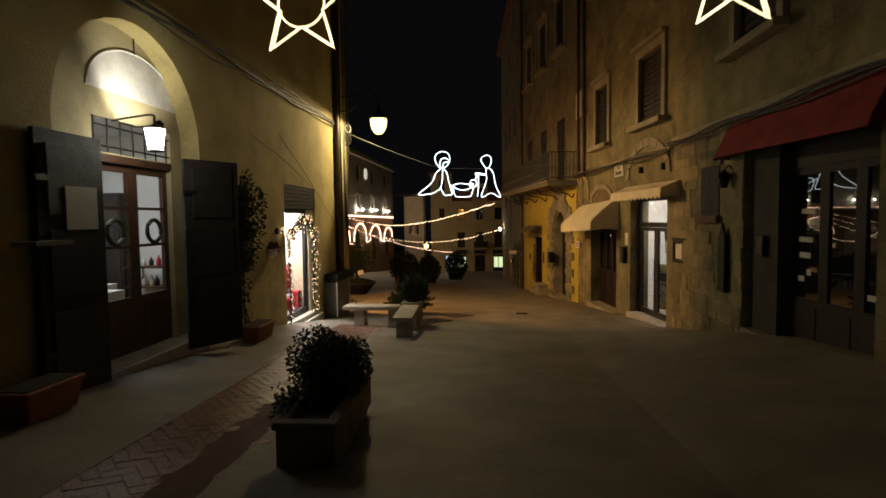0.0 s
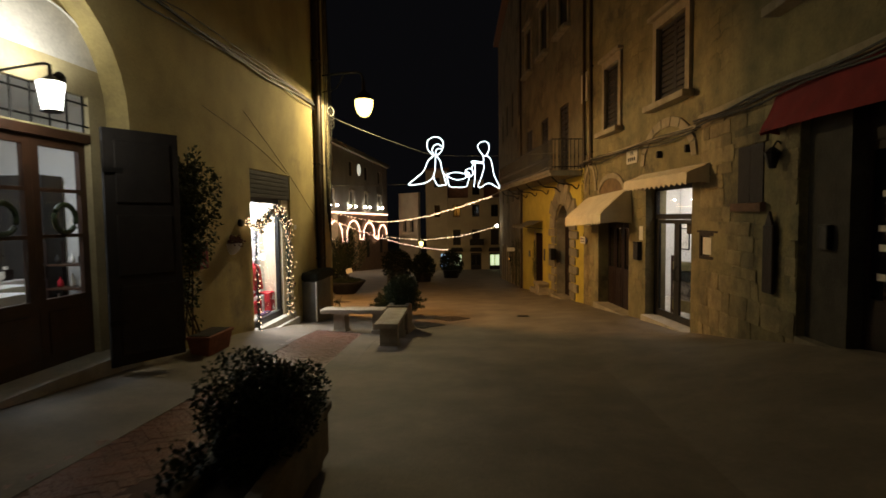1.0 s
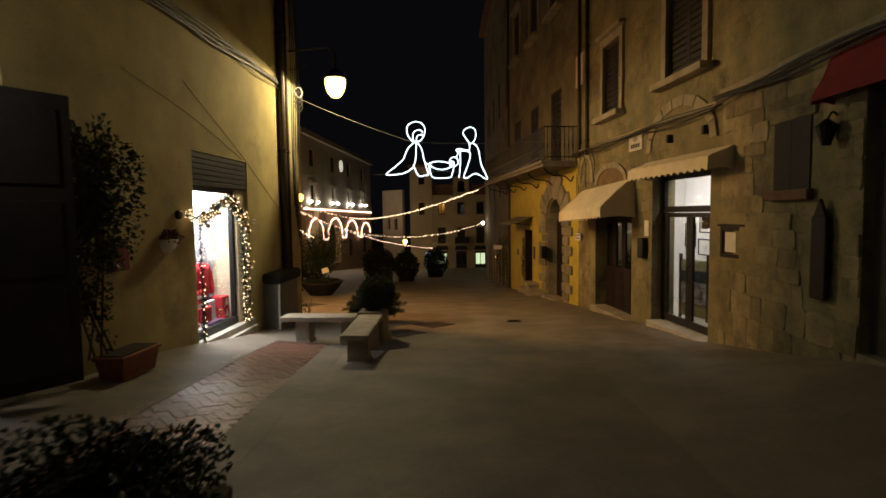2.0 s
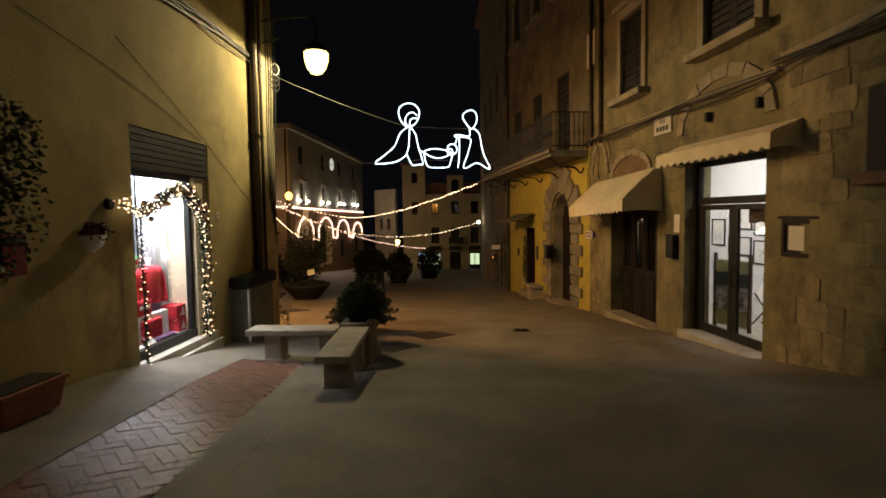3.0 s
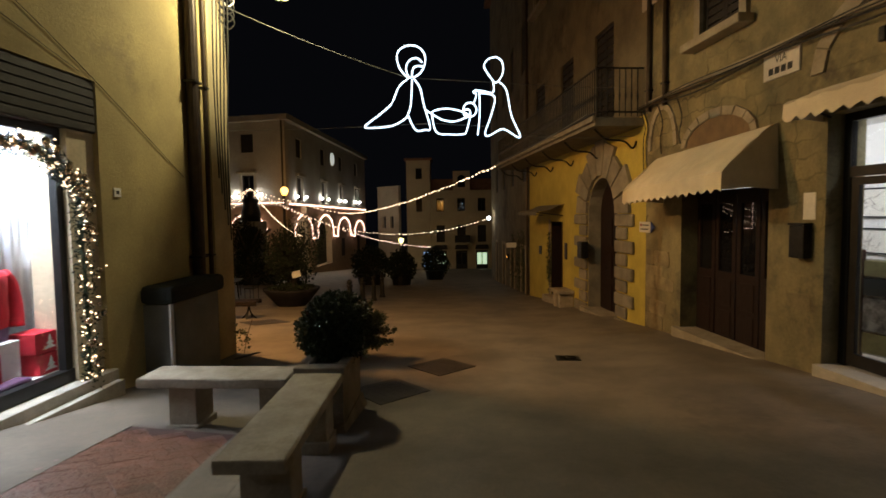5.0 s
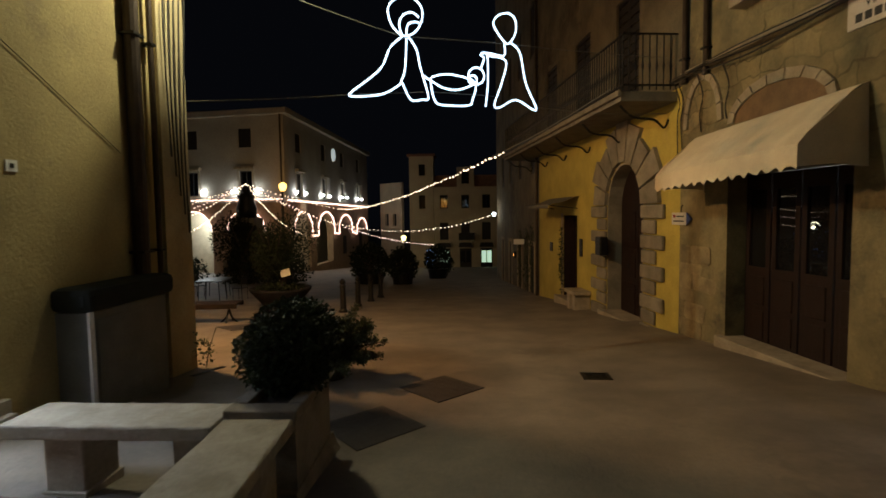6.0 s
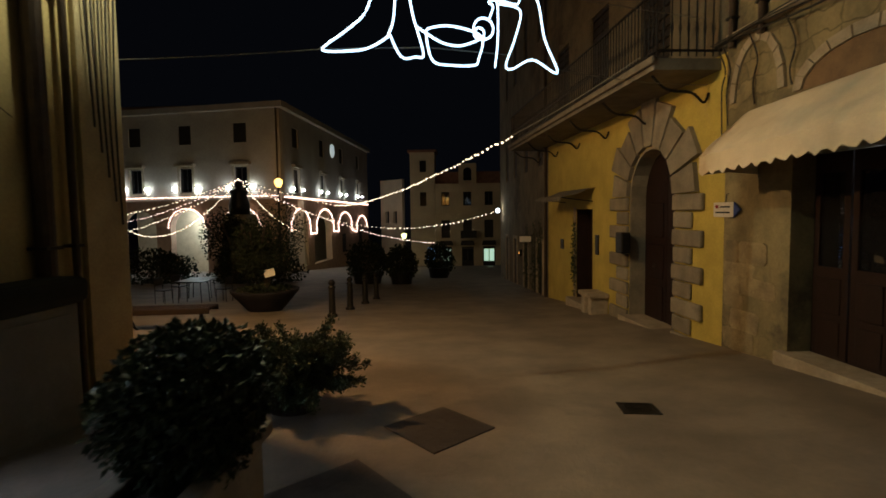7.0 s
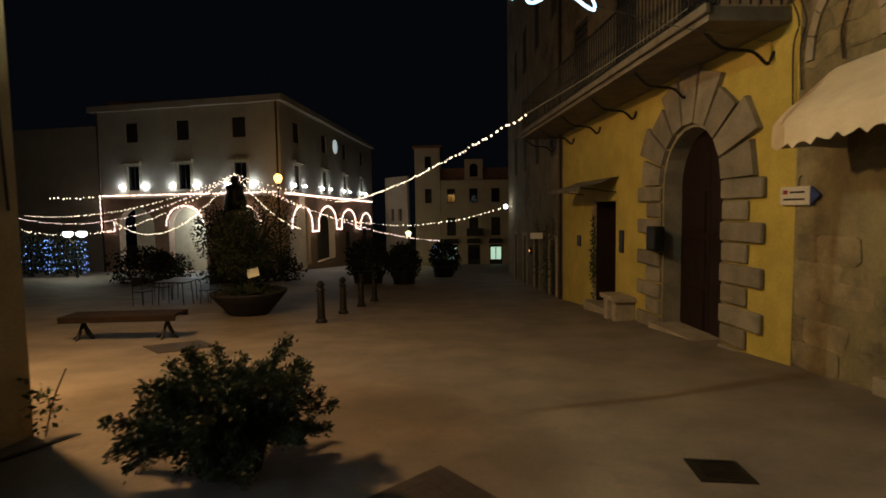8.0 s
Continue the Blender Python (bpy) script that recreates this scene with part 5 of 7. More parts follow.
leaves("foliage", (0, 0, 0.3), (0.18, 0.18, 0.14), 160, 0.1, RED, fl, 51, 0.2, 0.3)
hs = thing("hanging_board", rmat(14.85, -1.0) @ pose(1.66, 0.33, 2.2), "dark rough-edged bark board hanging inside the glass", "board")
rs = random.Random(12)
low = [(-0.32 + 0.64 * k / 9, -0.13 - rs.uniform(0, 0.04)) for k in range(10)]
high = [(0.32 - 0.64 * k / 9, 0.11 + rs.uniform(0, 0.04)) for k in range(10)]
part("board", prism(bmesh.new(), low + high, -0.012, 0.012), BARK, hs)
part("cord", tube(bmesh.new(), [(-0.2, 0, 0.1), (0, 0.0, 0.3), (0.2, 0, 0.1)], 0.004), CABLE, hs)
rl = thing("ceiling_strip_light", rmat(14.85, 2.2) @ pose(-0.6, 0.62, 0), "lit white strip light on the gallery ceiling", "ceiling light")
part("tube", B(-1.6, 1.6, -0.06, 0.06, 0.0, 0.05, 0.01), STRIPGLOW, rl)
part("mount", B(-1.62, 1.62, -0.08, 0.08, 0.0505, 0.1), WHITE, rl)

# carriage-style wooden door (garage)
gg = thing("wooden_double_door", rmat(18.15, -1.3), "dark brown panelled wooden double door with glass uppers", "door")
W_ = (18.15 - 15.85) / RCOS
part("threshold", B(-0.1, W_ + 0.18, -0.12, 0.4, -0.3, 0.14, 0.012), TRAV, gg)
for i in range(4):
    x0, x1 = 0.02 + i * W_ / 4, (i + 1) * W_ / 4 - 0.012
    leaf = part("leaf", wall(bmesh.new(), x0, x1, 0.065, 2.63, 0.06, [(x0 + 0.09, x1 - 0.09, 1.25, 2.4)]), WOOD, gg, m=pose(0, 0.3, 0))
    part("pane", B(x0 + 0.09, x1 - 0.09, 0.025, 0.032, 1.25, 2.4), DARKGLASS, leaf)
    for lo, hi in ((0.18, 0.6), (0.68, 1.12)):
        part("panel", B(x0 + 0.1, x1 - 0.1, -0.015, -0.0005, lo, hi, 0.01), WOOD, leaf)

# awnings


def awning(name, m, length, z_top, z_bot, out, material, label, wave=0.22, front=0.2, bow=0.0, sides=True):
    """A cloth awning hung on the wall: sloped sheet, scalloped valance, arms. Local x along, -y out."""
    a = thing(name, m, label, "awning")
    bm = bmesh.new()
    nx, ny = 40, 8
    g = []
    for i in range(nx + 1):
        row = []
        for j in range(ny + 1):
            t = j / ny
            zz = z_top + (z_bot - z_top) * (t ** (1 + bow)) - 0.012 * math.sin(i * 1.3) * t + 0.02 * math.sin(t * 9)
            row.append(bm.verts.new((length * i / nx, -out * t, zz)))
        x = length * i / nx
        row.append(bm.verts.new((x, -out - 0.012, z_bot - front + 0.035 * math.cos(2 * math.pi * x / wave))))
        g.append(row)
    for p, q in zip(g, g[1:]):
        for j in range(ny + 1):
            bm.faces.new((p[j], q[j], q[j + 1], p[j + 1]))
    o = part("cloth", bm, material, a)
    s = o.modifiers.new("thickness", "SOLIDIFY")
    s.thickness = 0.006
    for x in ((0.02, length - 0.02) if sides else ()):
        bm = bmesh.new()
        pts = [(0.0, z_top)] + [(-out * t, z_top + (z_bot - z_top) * (t ** (1 + bow))) for t in (0.25, 0.5, 0.75, 1.0)] + [(-out, z_bot - front), (-out * 0.5, z_bot - front + 0.03), (0, z_bot - front)]
        v = [bm.verts.new((x - 0.004, y, z)) for y, z in pts]
        w2 = [bm.verts.new((x + 0.004, y, z)) for y, z in pts]
        bm.faces.new(v)
        bm.faces.new(w2[::-1])
        for i in range(len(pts)):
            j = (i + 1) % len(pts)
            bm.faces.new((v[i], v[j], w2[j], w2[i]))
        part("side_cloth", bm, material, a)
    for x in (0.15, length - 0.15):
        part("arm", tube(bmesh.new(), [(x, -0.01, z_top - 0.35), (x, -out * 0.97, z_bot + 0.01)], 0.014), IRON, a)
    return a


awning("shop_awning", rmat(18.78, 0) @ pose(0, 0, 0, 0, -2.2, 0), 3.2, 2.04, 1.38, 0.82, CANVAS, "cream canvas awning with a scalloped edge over a wooden door", front=0.24, bow=0.3)
awning("shop_awning", rmat(14.95, 0), 3.0, 2.42, 2.24, 0.5, CANVAS, "cream canvas awning partly rolled in over a glass door", front=0.2, bow=0.3)
a3 = awning("shop_awning", rmat(27.6, 0), 2.6, 1.25, 1.0, 0.9, surf("grey_canvas", (0.15, 0.14, 0.12), (0.11, 0.1, 0.085), 3, 0.9, 0.2, 60), "small plain grey awning over a dark doorway", front=0.08, sides=False)
ra = awning("red_awning", RNEAR @ pose(2.68, 0, 0), 3.75, 3.22, 2.62, 0.27, REDCLOTH, "dark red canvas awning over a shop front", wave=9, front=0.04)

# red-awning shop front
sf = thing("dark_shop_front", RNEAR @ pose(3.2, 0, -0.3), "dark wooden shop front with stickers behind the glass", "shop front")
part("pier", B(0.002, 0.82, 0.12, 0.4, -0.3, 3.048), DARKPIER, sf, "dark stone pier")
part("pier_box", B(0.35, 0.55, 0.03, 0.1195, 1.3, 1.62, 0.02), IRON, sf, "small dark metal box")
for x0, x1 in ((0.822, 1.6), (1.605, 2.3), (2.305, 3.018)):
    leaf = part("leaf", wall(bmesh.new(), x0, x1, 0.1, 2.6, 0.06, [(x0 + 0.09, x1 - 0.09, 0.75, 2.5)]), WOOD, sf, m=pose(0, 0.3, 0))
    part("pane", B(x0 + 0.09, x1 - 0.09, 0.025, 0.035, 0.75, 2.5), DARKGLASS, leaf)
    part("kick_panel", B(x0 + 0.12, x1 - 0.12, -0.014, -0.0005, 0.2, 0.64, 0.008), WOOD, leaf)
part("fascia", B(0.822, 3.018, 0.28, 0.36, 2.602, 3.048), WOOD, sf)
for x, z, w, h in ((1.0, 1.55, 0.32, 0.07), (1.02, 1.32, 0.26, 0.08), (1.05, 1.95, 0.3, 0.07), (1.0, 0.98, 0.14, 0.08), (1.2, 1.08, 0.1, 0.09), (1.75, 1.5, 0.06, 0.06), (2.42, 0.9, 0.2, 0.07)):
    part("sticker", B(x, x + w, 0.321, 0.3249, z, z + h), PAPER, sf, "pale paper sticker")
part("step", B(0.002, 3.018, -0.02, 0.4, -0.6, 0.099), GREYST, sf)
# niche, tall slab and wall lamp on the rough stone stretch
nc = thing("wall_niche", RNEAR @ pose(1.53, 0, 1.64), "small dark shuttered window niche in a stone wall", "window")
for x0, x1 in ((0.0, 0.388), (0.392, 0.78)):
    part("shutter", B(x0, x1, -0.02, -0.002, 0.0, 0.9, 0.004), WOOD, nc)
part("lintel", B(-0.1, 0.88, -0.035, -0.001, 0.902, 1.08, 0.012), STONE, nc)
part("sill", B(-0.1, 0.86, -0.1, -0.001, -0.14, -0.002, 0.015), surf("reddish_sill_stone", (0.2, 0.11, 0.07), (0.13, 0.075, 0.05), 5, 0.9, 0.4, 40), nc)
ts = thing("wooden_wall_post", RNEAR @ pose(2.48, 0, 0.3), "dark weathered wooden board fixed upright on a stone wall", "board")
part("board", B(0, 0.28, -0.1, -0.04, 0, 1.0, 0.02), WOOD, ts)
part("finial", prism(bmesh.new(), [(0.04, 1.0), (0.24, 1.0), (0.14, 1.2)], -0.09, -0.05), WOOD, ts)
wl = thing("unlit_wall_lamp", RNEAR @ pose(2.75, -0.12, 2.25), "small dark unlit wall lamp", "wall lamp")
part("body", lathe(bmesh.new(), [(0.05, -0.14), (0.11, 0.06), (0.12, 0.08), (0.03, 0.16)], n=10), IRON, wl)
part("arm", tube(bmesh.new(), smoothline([(0, 0, 0.14), (0, 0.06, 0.24), (0, 0.12, 0.2)], 4), 0.012), IRON, wl)
nb_ = thing("notice_case", rmat(12.3, 0.62, 0.0), "dark wooden notice case with a pale paper", "notice case")
part("case", wall(bmesh.new(), 0, 0.95, 0, 0.5, 0.07, [(0.06, 0.89, 0.06, 0.44)]), WOOD, nb_, m=pose(0, -0.07, 0))
part("backing", B(0.06, 0.89, -0.05, -0.004, 0.06, 0.44), WOOD, nb_)
part("paper", B(0.12, 0.68, -0.058, -0.0502, 0.09, 0.41), PAPER, nb_, "pale paper notice")
part("top_board", B(-0.05, 1.0, -0.09, 0.0, 0.502, 0.54), WOOD, nb_)

# street sign
vs_ = thing("street_sign", rmat(15.98, 2.76), "white marble street name plate with black lettering", "street sign")
part("plate", B(0, 0.68, -0.03, 0.0, 0, 0.36, 0.006), SIGNW, vs_)
for txt, z in (("VIA", 0.2),):
    cu = bpy.data.curves.new("lettering", "FONT")
    cu.body, cu.size, cu.align_x, cu.extrude = txt, 0.15, "CENTER", 0.001
    tmp = new("lettering_source", cu)
    dg = bpy.context.evaluated_depsgraph_get()
    me = bpy.data.meshes.new_from_object(tmp.evaluated_get(dg))
    bpy.data.objects.remove(tmp)
    me.materials.clear()
    me.materials.append(INK)
    o = new("lettering", me)
    o.parent = vs_
    o.matrix_local = pose(0.34, -0.0315, z, 90)
for k in range(4):
    part("letter_bar", B(0.11 + 0.12 * k, 0.2 + 0.12 * k, -0.033, -0.0302, 0.06, 0.15), INK, vs_)
mb = thing("black_mail_box", rmat(15.3, 0.36), "black metal letter box on the stone wall", "letter box")
part("body", B(0, 0.26, -0.12, 0, 0, 0.42, 0.015), IRON, mb)
part("lid", B(-0.01, 0.27, -0.135, -0.0, 0.4202, 0.45, 0.008), IRON, mb)
n2 = thing("paper_notice", rmat(15.2, 0.85), "small yellowed paper notice on the wall", "notice")
part("sheet", B(0, 0.2, -0.006, 0, 0, 0.34), PAPER, n2)
ar = thing("arrow_sign", rmat(19.75, 0.55), "small white arrow sign with writing bars and a blue tip", "sign")
part("plate", prism(bmesh.new(), [(0, 0), (0.5, 0), (0.5, 0.22), (0, 0.22)], -0.05, -0.03), SIGNW, ar)
part("tip", prism(bmesh.new(), [(0.505, 0.0), (0.66, 0.11), (0.505, 0.22)], -0.05, -0.03), BLUEP, ar)
part("bar", B(0.05, 0.13, -0.054, -0.0502, 0.13, 0.18), REDCLOTH, ar)
part("bar", B(0.17, 0.42, -0.054, -0.0502, 0.14, 0.165), INK, ar)
part("bar", B(0.06, 0.42, -0.054, -0.0502, 0.055, 0.08), INK, ar)
part("hook", tube(bmesh.new(), [(0.3, -0.04, 0.22), (0.3, -0.03, 0.33), (0.3, 0, 0.35)], 0.008), IRON, ar)

# arched portal with rusticated blocks
pt = thing("arched_portal", rmat(22.95, -1.8), "tall dark wooden arched door framed by grey rusticated stone", "door")
W_ = (22.95 - 21.0) / RCOS
cx = W_ / 2
part("threshold", B(-0.12, W_ + 0.12, -0.2, 0.45, -0.3, 0.2, 0.01), TRAV, pt)
for s in (0, 1):
    x0, x1 = (0.01, cx - 0.006) if s == 0 else (cx + 0.006, W_ - 0.01)
    leaf = part("leaf", B(x0, x1, 0.34, 0.4, 0.05, 3.68), WOOD, pt)
    for lo, hi in ((0.2, 0.9), (1.05, 1.75), (1.9, 2.6)):
        part("panel", B(x0 + 0.12, x1 - 0.12, 0.315, 0.3398, lo, hi, 0.012), WOOD, leaf)
    part("stud_ring", tube(bmesh.new(), [((x0 + x1) / 2 + 0.05 * math.cos(k * 0.5236), 0.31, 1.3 + 0.05 * math.sin(k * 0.5236)) for k in range(12)], 0.01, 5, True), IRON, leaf)
for x0, x1 in ((0.001, 0.05), (W_ - 0.05, W_ - 0.001)):
    part("jamb_lining", B(x0, x1, -0.001, 0.335, 0.05, 2.72), GREYST, pt)
for k in range(12):
    a0, a1 = math.pi * k / 12, math.pi * (k + 1) / 12
    r0, r1 = cx - 0.05, cx - 0.002
    part("lining_stone", prism(bmesh.new(), [(cx + r0 * math.cos(a0), 2.72 + r0 * math.sin(a0)), (cx + r1 * math.cos(a0), 2.72 + r1 * math.sin(a0)), (cx + r1 * math.cos(a1), 2.72 + r1 * math.sin(a1)), (cx + r0 * math.cos(a1), 2.72 + r0 * math.sin(a1))], -0.001, 0.335), GREYST, pt)
part("lamp_box", B(-0.05, 0.3, -0.3, -0.1, 1.55, 2.0, 0.03), IRON, pt, "dark metal box by the door")
for side in (-1, 1):
    z = 0.0
    for i in range(9):
        h = 0.305
        wide = 0.95 if i % 2 == 0 else 0.6
        x0, x1 = (-wide, -0.0) if side < 0 else (W_, W_ + wide)
        part("block", B(x0, x1, -0.085 if i % 2 == 0 else -0.06, -0.001, z + 0.012, z + h - 0.012, 0.03), GREYST, pt)
        z += h
for k in range(9):
    a0, a1 = math.pi * k / 9 + 0.02, math.pi * (k + 1) / 9 - 0.02
    ro = 1.75 if k % 2 == 0 else 1.95
    if k == 4:
        ro = 2.1
    ri = cx + 0.005
    pts = [(cx + ri * math.cos(a0), 2.73 + ri * math.sin(a0)), (cx + ro * math.cos(a0), 2.73 + ro * 0.92 * math.sin(a0)), (cx + ro * math.cos(a1), 2.73 + ro * 0.92 * math.sin(a1)), (cx + ri * math.cos(a1), 2.73 + ri * math.sin(a1))]
    part("voussoir", prism(bmesh.new(), pts, -0.085, -0.001), GREYST, pt)
se = thing("stone_wall_seat", rmat(24.85, ground(2.5, 24.4)), "small stone seat block against the yellow wall", "stone seat")
part("slab", B(0, 0.85, -0.5, -0.02, 0.42, 0.52, 0.012), TRAV, se)
for x in (0.08, 0.55):
    part("support", B(x, x + 0.22, -0.44, -0.02, -0.1, 0.42, 0.01), TRAV, se)
dd = thing("dark_doorway", rmat(26.5, -1.95), "dark open doorway in a yellow wall", "door")
W_ = (26.5 - 25.2) / RCOS
part("leaf", B(0.01, W_ - 0.01, 0.34, 0.4, 0.02, 2.64), WOOD, dd)
part("surround", B(-0.16, -0.002, -0.03, 0.0, 0.0, 2.7), TRIM, dd)
# Added dark sheets cover the lit yellow reveals, shading the opening by colour.
for x0, x1 in ((0.002, 0.05), (W_ - 0.05, W_ - 0.002)):
    part("jamb_lining", B(x0, x1, 0.01, 0.338, 0.17, 2.645), WOOD, dd)
part("step", B(-0.2, W_ + 0.2, -0.25, 0.3, -0.3, 0.16, 0.01), TRAV, dd)
leaves("garland", (0.0, -0.06, 1.3), (0.07, 0.07, 1.3), 500, 0.07, LEAF, dd, 61, 0.2, 0.3)
for y, z, w2, h2 in ((27.95, -0.5, 0.3, 0.3), (24.95, -0.45, 0.22, 0.5)):
    pq = thing("wall_plaque", rmat(y, z), "small dark metal plaque on the yellow wall", "plaque", "wall plaques")
    part("plate", B(0, w2, -0.03, 0, 0, h2, 0.006), IRON, pq)
for y in (29.55, 18.7, 19.35):
    lo = ground(2, y) if y > 25 else 3.0
    dp = thing("downpipe", rmat(y, 0, 0.07), "brown metal downpipe on the house front", "downpipe")
    part("pipe", tube(bmesh.new(), [(0, 0, lo), (0, 0, 14)], 0.05, 10), COPPER, dp)
    for z in (3.4, 6.0, 9.0):
        part("clamp", B(-0.07, 0.07, -0.06, 0.07, z, z + 0.03), IRON, dp)

# balcony
bc = thing("balcony", rmat(30.6, 0), "long stone balcony with an iron railing on curved brackets", "balcony")
BL = (30.6 - 19.7) / RCOS
part("slab", prism(bmesh.new(), [(0, 2.78), (BL, 2.78), (BL, 2.95), (0, 2.95)], -1.05, -0.002), BALCST, bc)
part("edge_moulding", B(-0.04, BL + 0.04, -1.12, -1.051, 2.86, 2.98, 0.02), BALCST, bc)
for z in (3.05, 3.95):
    bm = bmesh.new()
    box(bm, 0, BL, -1.02, -0.985, z, z + 0.03)
    for x in (0.0, BL - 0.035):
        box(bm, x, x + 0.035, -0.984, 0, z, z + 0.03)
    part("rail", bm, IRON, bc)
bal = None
xs_ = [(0.02 + i * 0.13, -1.0) for i in range(int(BL / 0.13) + 1)] + [(x, -y * 0.13) for x in (0.017, BL - 0.017) for y in range(1, 8)]
for x, y in xs_:
    if bal is None:
        bal = part("baluster", lathe(bmesh.new(), [(0.012, 2.98), (0.012, 3.3), (0.024, 3.4), (0.012, 3.5), (0.012, 3.95)], n=6), IRON, bc, m=pose(x, y, 0))
    else:
        o = new("baluster", bal.data)
        o.parent = bc
        o.matrix_local = pose(x, y, 0)
for k in range(6):
    x = 0.3 + k * (BL - 0.6) / 5
    part("bracket", tube(bmesh.new(), smoothline([(x, -0.95, 2.76), (x, -0.7, 2.55), (x, -0.3, 2.5), (x, -0.1, 2.35), (x, -0.02, 2.5)], 5), 0.022, 8), IRON, bc)

# windows above


def upper_window(frame_m, u0, u1, z0, z1, name="upper_window", surround=True, label="dark shuttered window in a carved stone frame"):
    w_ = thing(name, frame_m @ pose(u0, 0, z0), label, "window", "upper windows")
    ww, hh = u1 - u0, z1 - z0
    if surround:
        part("surround", wall(bmesh.new(), -0.17, ww + 0.17, -0.02, hh + 0.2, 0.07, [(0.003, ww - 0.003, -0.0, hh - 0.003)]), TRIM, w_, m=pose(0, -0.069, 0))
        part("sill", B(-0.28, ww + 0.28, -0.26, -0.0, -0.16, -0.022, 0.02), TRIM, w_)
        part("cornice", B(-0.25, ww + 0.25, -0.18, -0.0, hh + 0.202, hh + 0.3, 0.02), TRIM, w_)
    for x0, x1 in ((0.004, ww / 2 - 0.004), (ww / 2 + 0.004, ww - 0.004)):
        sh = part("shutter", wall(bmesh.new(), x0, x1, 0.004, hh - 0.004, 0.04, [(x0 + 0.06, x1 - 0.06, 0.08, hh - 0.08)]), SHUT, w_, m=pose(0, 0.05, 0))
        n = 12
        for i in range(n):
            z = 0.09 + (hh - 0.18) * i / n
            part("slat", B(x0 + 0.06, x1 - 0.06, 0.008, 0.03, z, z + (hh - 0.18) / n * 0.8), SHUT, sh)
    return w_


for h in RH[4:]:
    upper_window(RIGHT, h[0], h[1], h[2], h[3], surround=h[2] > 3.5 or h[2] > 8)
for h in NH[1:]:
    upper_window(RNEAR, h[0], h[1], h[2], h[3])
for i, h in enumerate(fh):
    if i % 3 == 0:
        fd = thing("street_door", RFAR @ pose(h[0], 0, h[2]), "dark wooden street door in a plastered front", "door", "street doors")
        part("leaf", B(0.005, h[1] - h[0] - 0.005, 0.03, 0.09, 0, h[3] - h[2] - 0.003), WOOD, fd)
        part("surround", wall(bmesh.new(), -0.15, h[1] - h[0] + 0.15, 0, h[3] - h[2] + 0.15, 0.05, [(0.0, h[1] - h[0], -0.0, h[3] - h[2])]), TRIM, fd, m=pose(0, -0.049, 0))
    else:
        upper_window(RFAR, h[0], h[1], h[2], h[3], surround=False, label="dark shuttered window in a plain front")

# traces of old arches and ledges on the stone front


def old_arch(y0, y1, zs, rise, width, label):
    a = thing("blocked_arch", rmat(y0, zs, 0.0), label, "wall arch", "blocked arches")
    ww = (y0 - y1) / RCOS
    n = 9
    for k in range(n):
        a0, a1 = math.pi * k / n + 0.012, math.pi * (k + 1) / n - 0.012
        c = ww / 2
        pts = [(c - r1 * math.cos(t), r2 * math.sin(t)) for r1, r2, t in ((c, rise, a0), (c + width, rise + width, a0), (c + width, rise + width, a1), (c, rise, a1))]
        part("voussoir", prism(bmesh.new(), pts, -0.045, -0.001), TRIM, a)
    pts = [(ww / 2 - ww / 2 * math.cos(math.pi * k / 14), rise * math.sin(math.pi * k / 14)) for k in range(15)]
    part("infill", prism(bmesh.new(), pts, -0.012, -0.0005), STONEW if ww > 2 or ww < 1.2 else surf("brown_lunette_wood", (0.2, 0.13, 0.06), (0.14, 0.09, 0.045), 4, 0.8, 0.3, 40), a)


old_arch(14.9, 12.7, 2.62, 0.75, 0.2, "outline of a blocked round arch in worn stone")
old_arch(18.0, 16.2, 2.1, 0.4, 0.14, "half-round blocked window over an awning")
old_arch(19.3, 18.4, 2.2, 0.75, 0.12, "narrow blocked arch in a worn wall")
tagged(part("ledge", prism(bmesh.new(), [(SPLIT + 0.1, 3.12), (RLEN - 0.05, 3.12), (RLEN - 0.05, 3.2), (SPLIT + 0.1, 3.2)], -0.09, -0.001), TRIM, m=RIGHT), "worn stone ledge along the house front", "trim", kind="structure")
tagged(part("ledge_near", B(0.05, 9.5, -0.1, -0.001, 3.2, 3.34, 0.02), TRIM, m=RNEAR), "worn stone ledge along the house front", "trim", kind="structure")
for (y, z) in ((14.1, 2.72), (12.85, 2.7)):
    hk = thing("iron_wall_hook", rmat(y, z), "small dark iron fitting on the wall", "hook")
    part("hook", B(0, 0.09, -0.12, -0.0, 0, 0.16, 0.02), IRON, hk)
mp = thing("marble_plaque", rmat(19.75, 5.1), "pale rectangular plaque on the house front", "plaque")
part("plate", B(0, 0.6, -0.04, 0, 0, 0.9, 0.01), SIGNW, mp)
cr = thing("cable_bundle", RIGHT, "black cables looping along the house front", "cables")
for k in range(4):
    pts = []
    for i in range(24):
        y = 19.7 - 7.3 * i / 23
        pts.append((ru(y), -0.11 - 0.02 * k, 3.04 + 0.035 * k + 0.045 * math.sin(y * 1.7 + k) * (1 if k < 2 else 0.5)))
    part("cable", tube(bmesh.new(), pts, 0.01 + 0.004 * (k == 0), 6), CABLE, cr)
for y, zlo in ((19.5, 1.9), (18.9, 2.1), (18.2, 2.2), (19.62, 1.4)):
    pts = [(ru(y), -0.1, 3.05), (ru(y) + 0.12, -0.06, 2.7), (ru(y) + 0.02, -0.05, 2.4), (ru(y) + 0.05, -0.04, zlo)]
    part("cable", tube(bmesh.new(), smoothline(pts, 6), 0.012, 6), CABLE, cr)
cr2 = thing("cable_bundle", RNEAR, "black cables along the rough stone front", "cables")
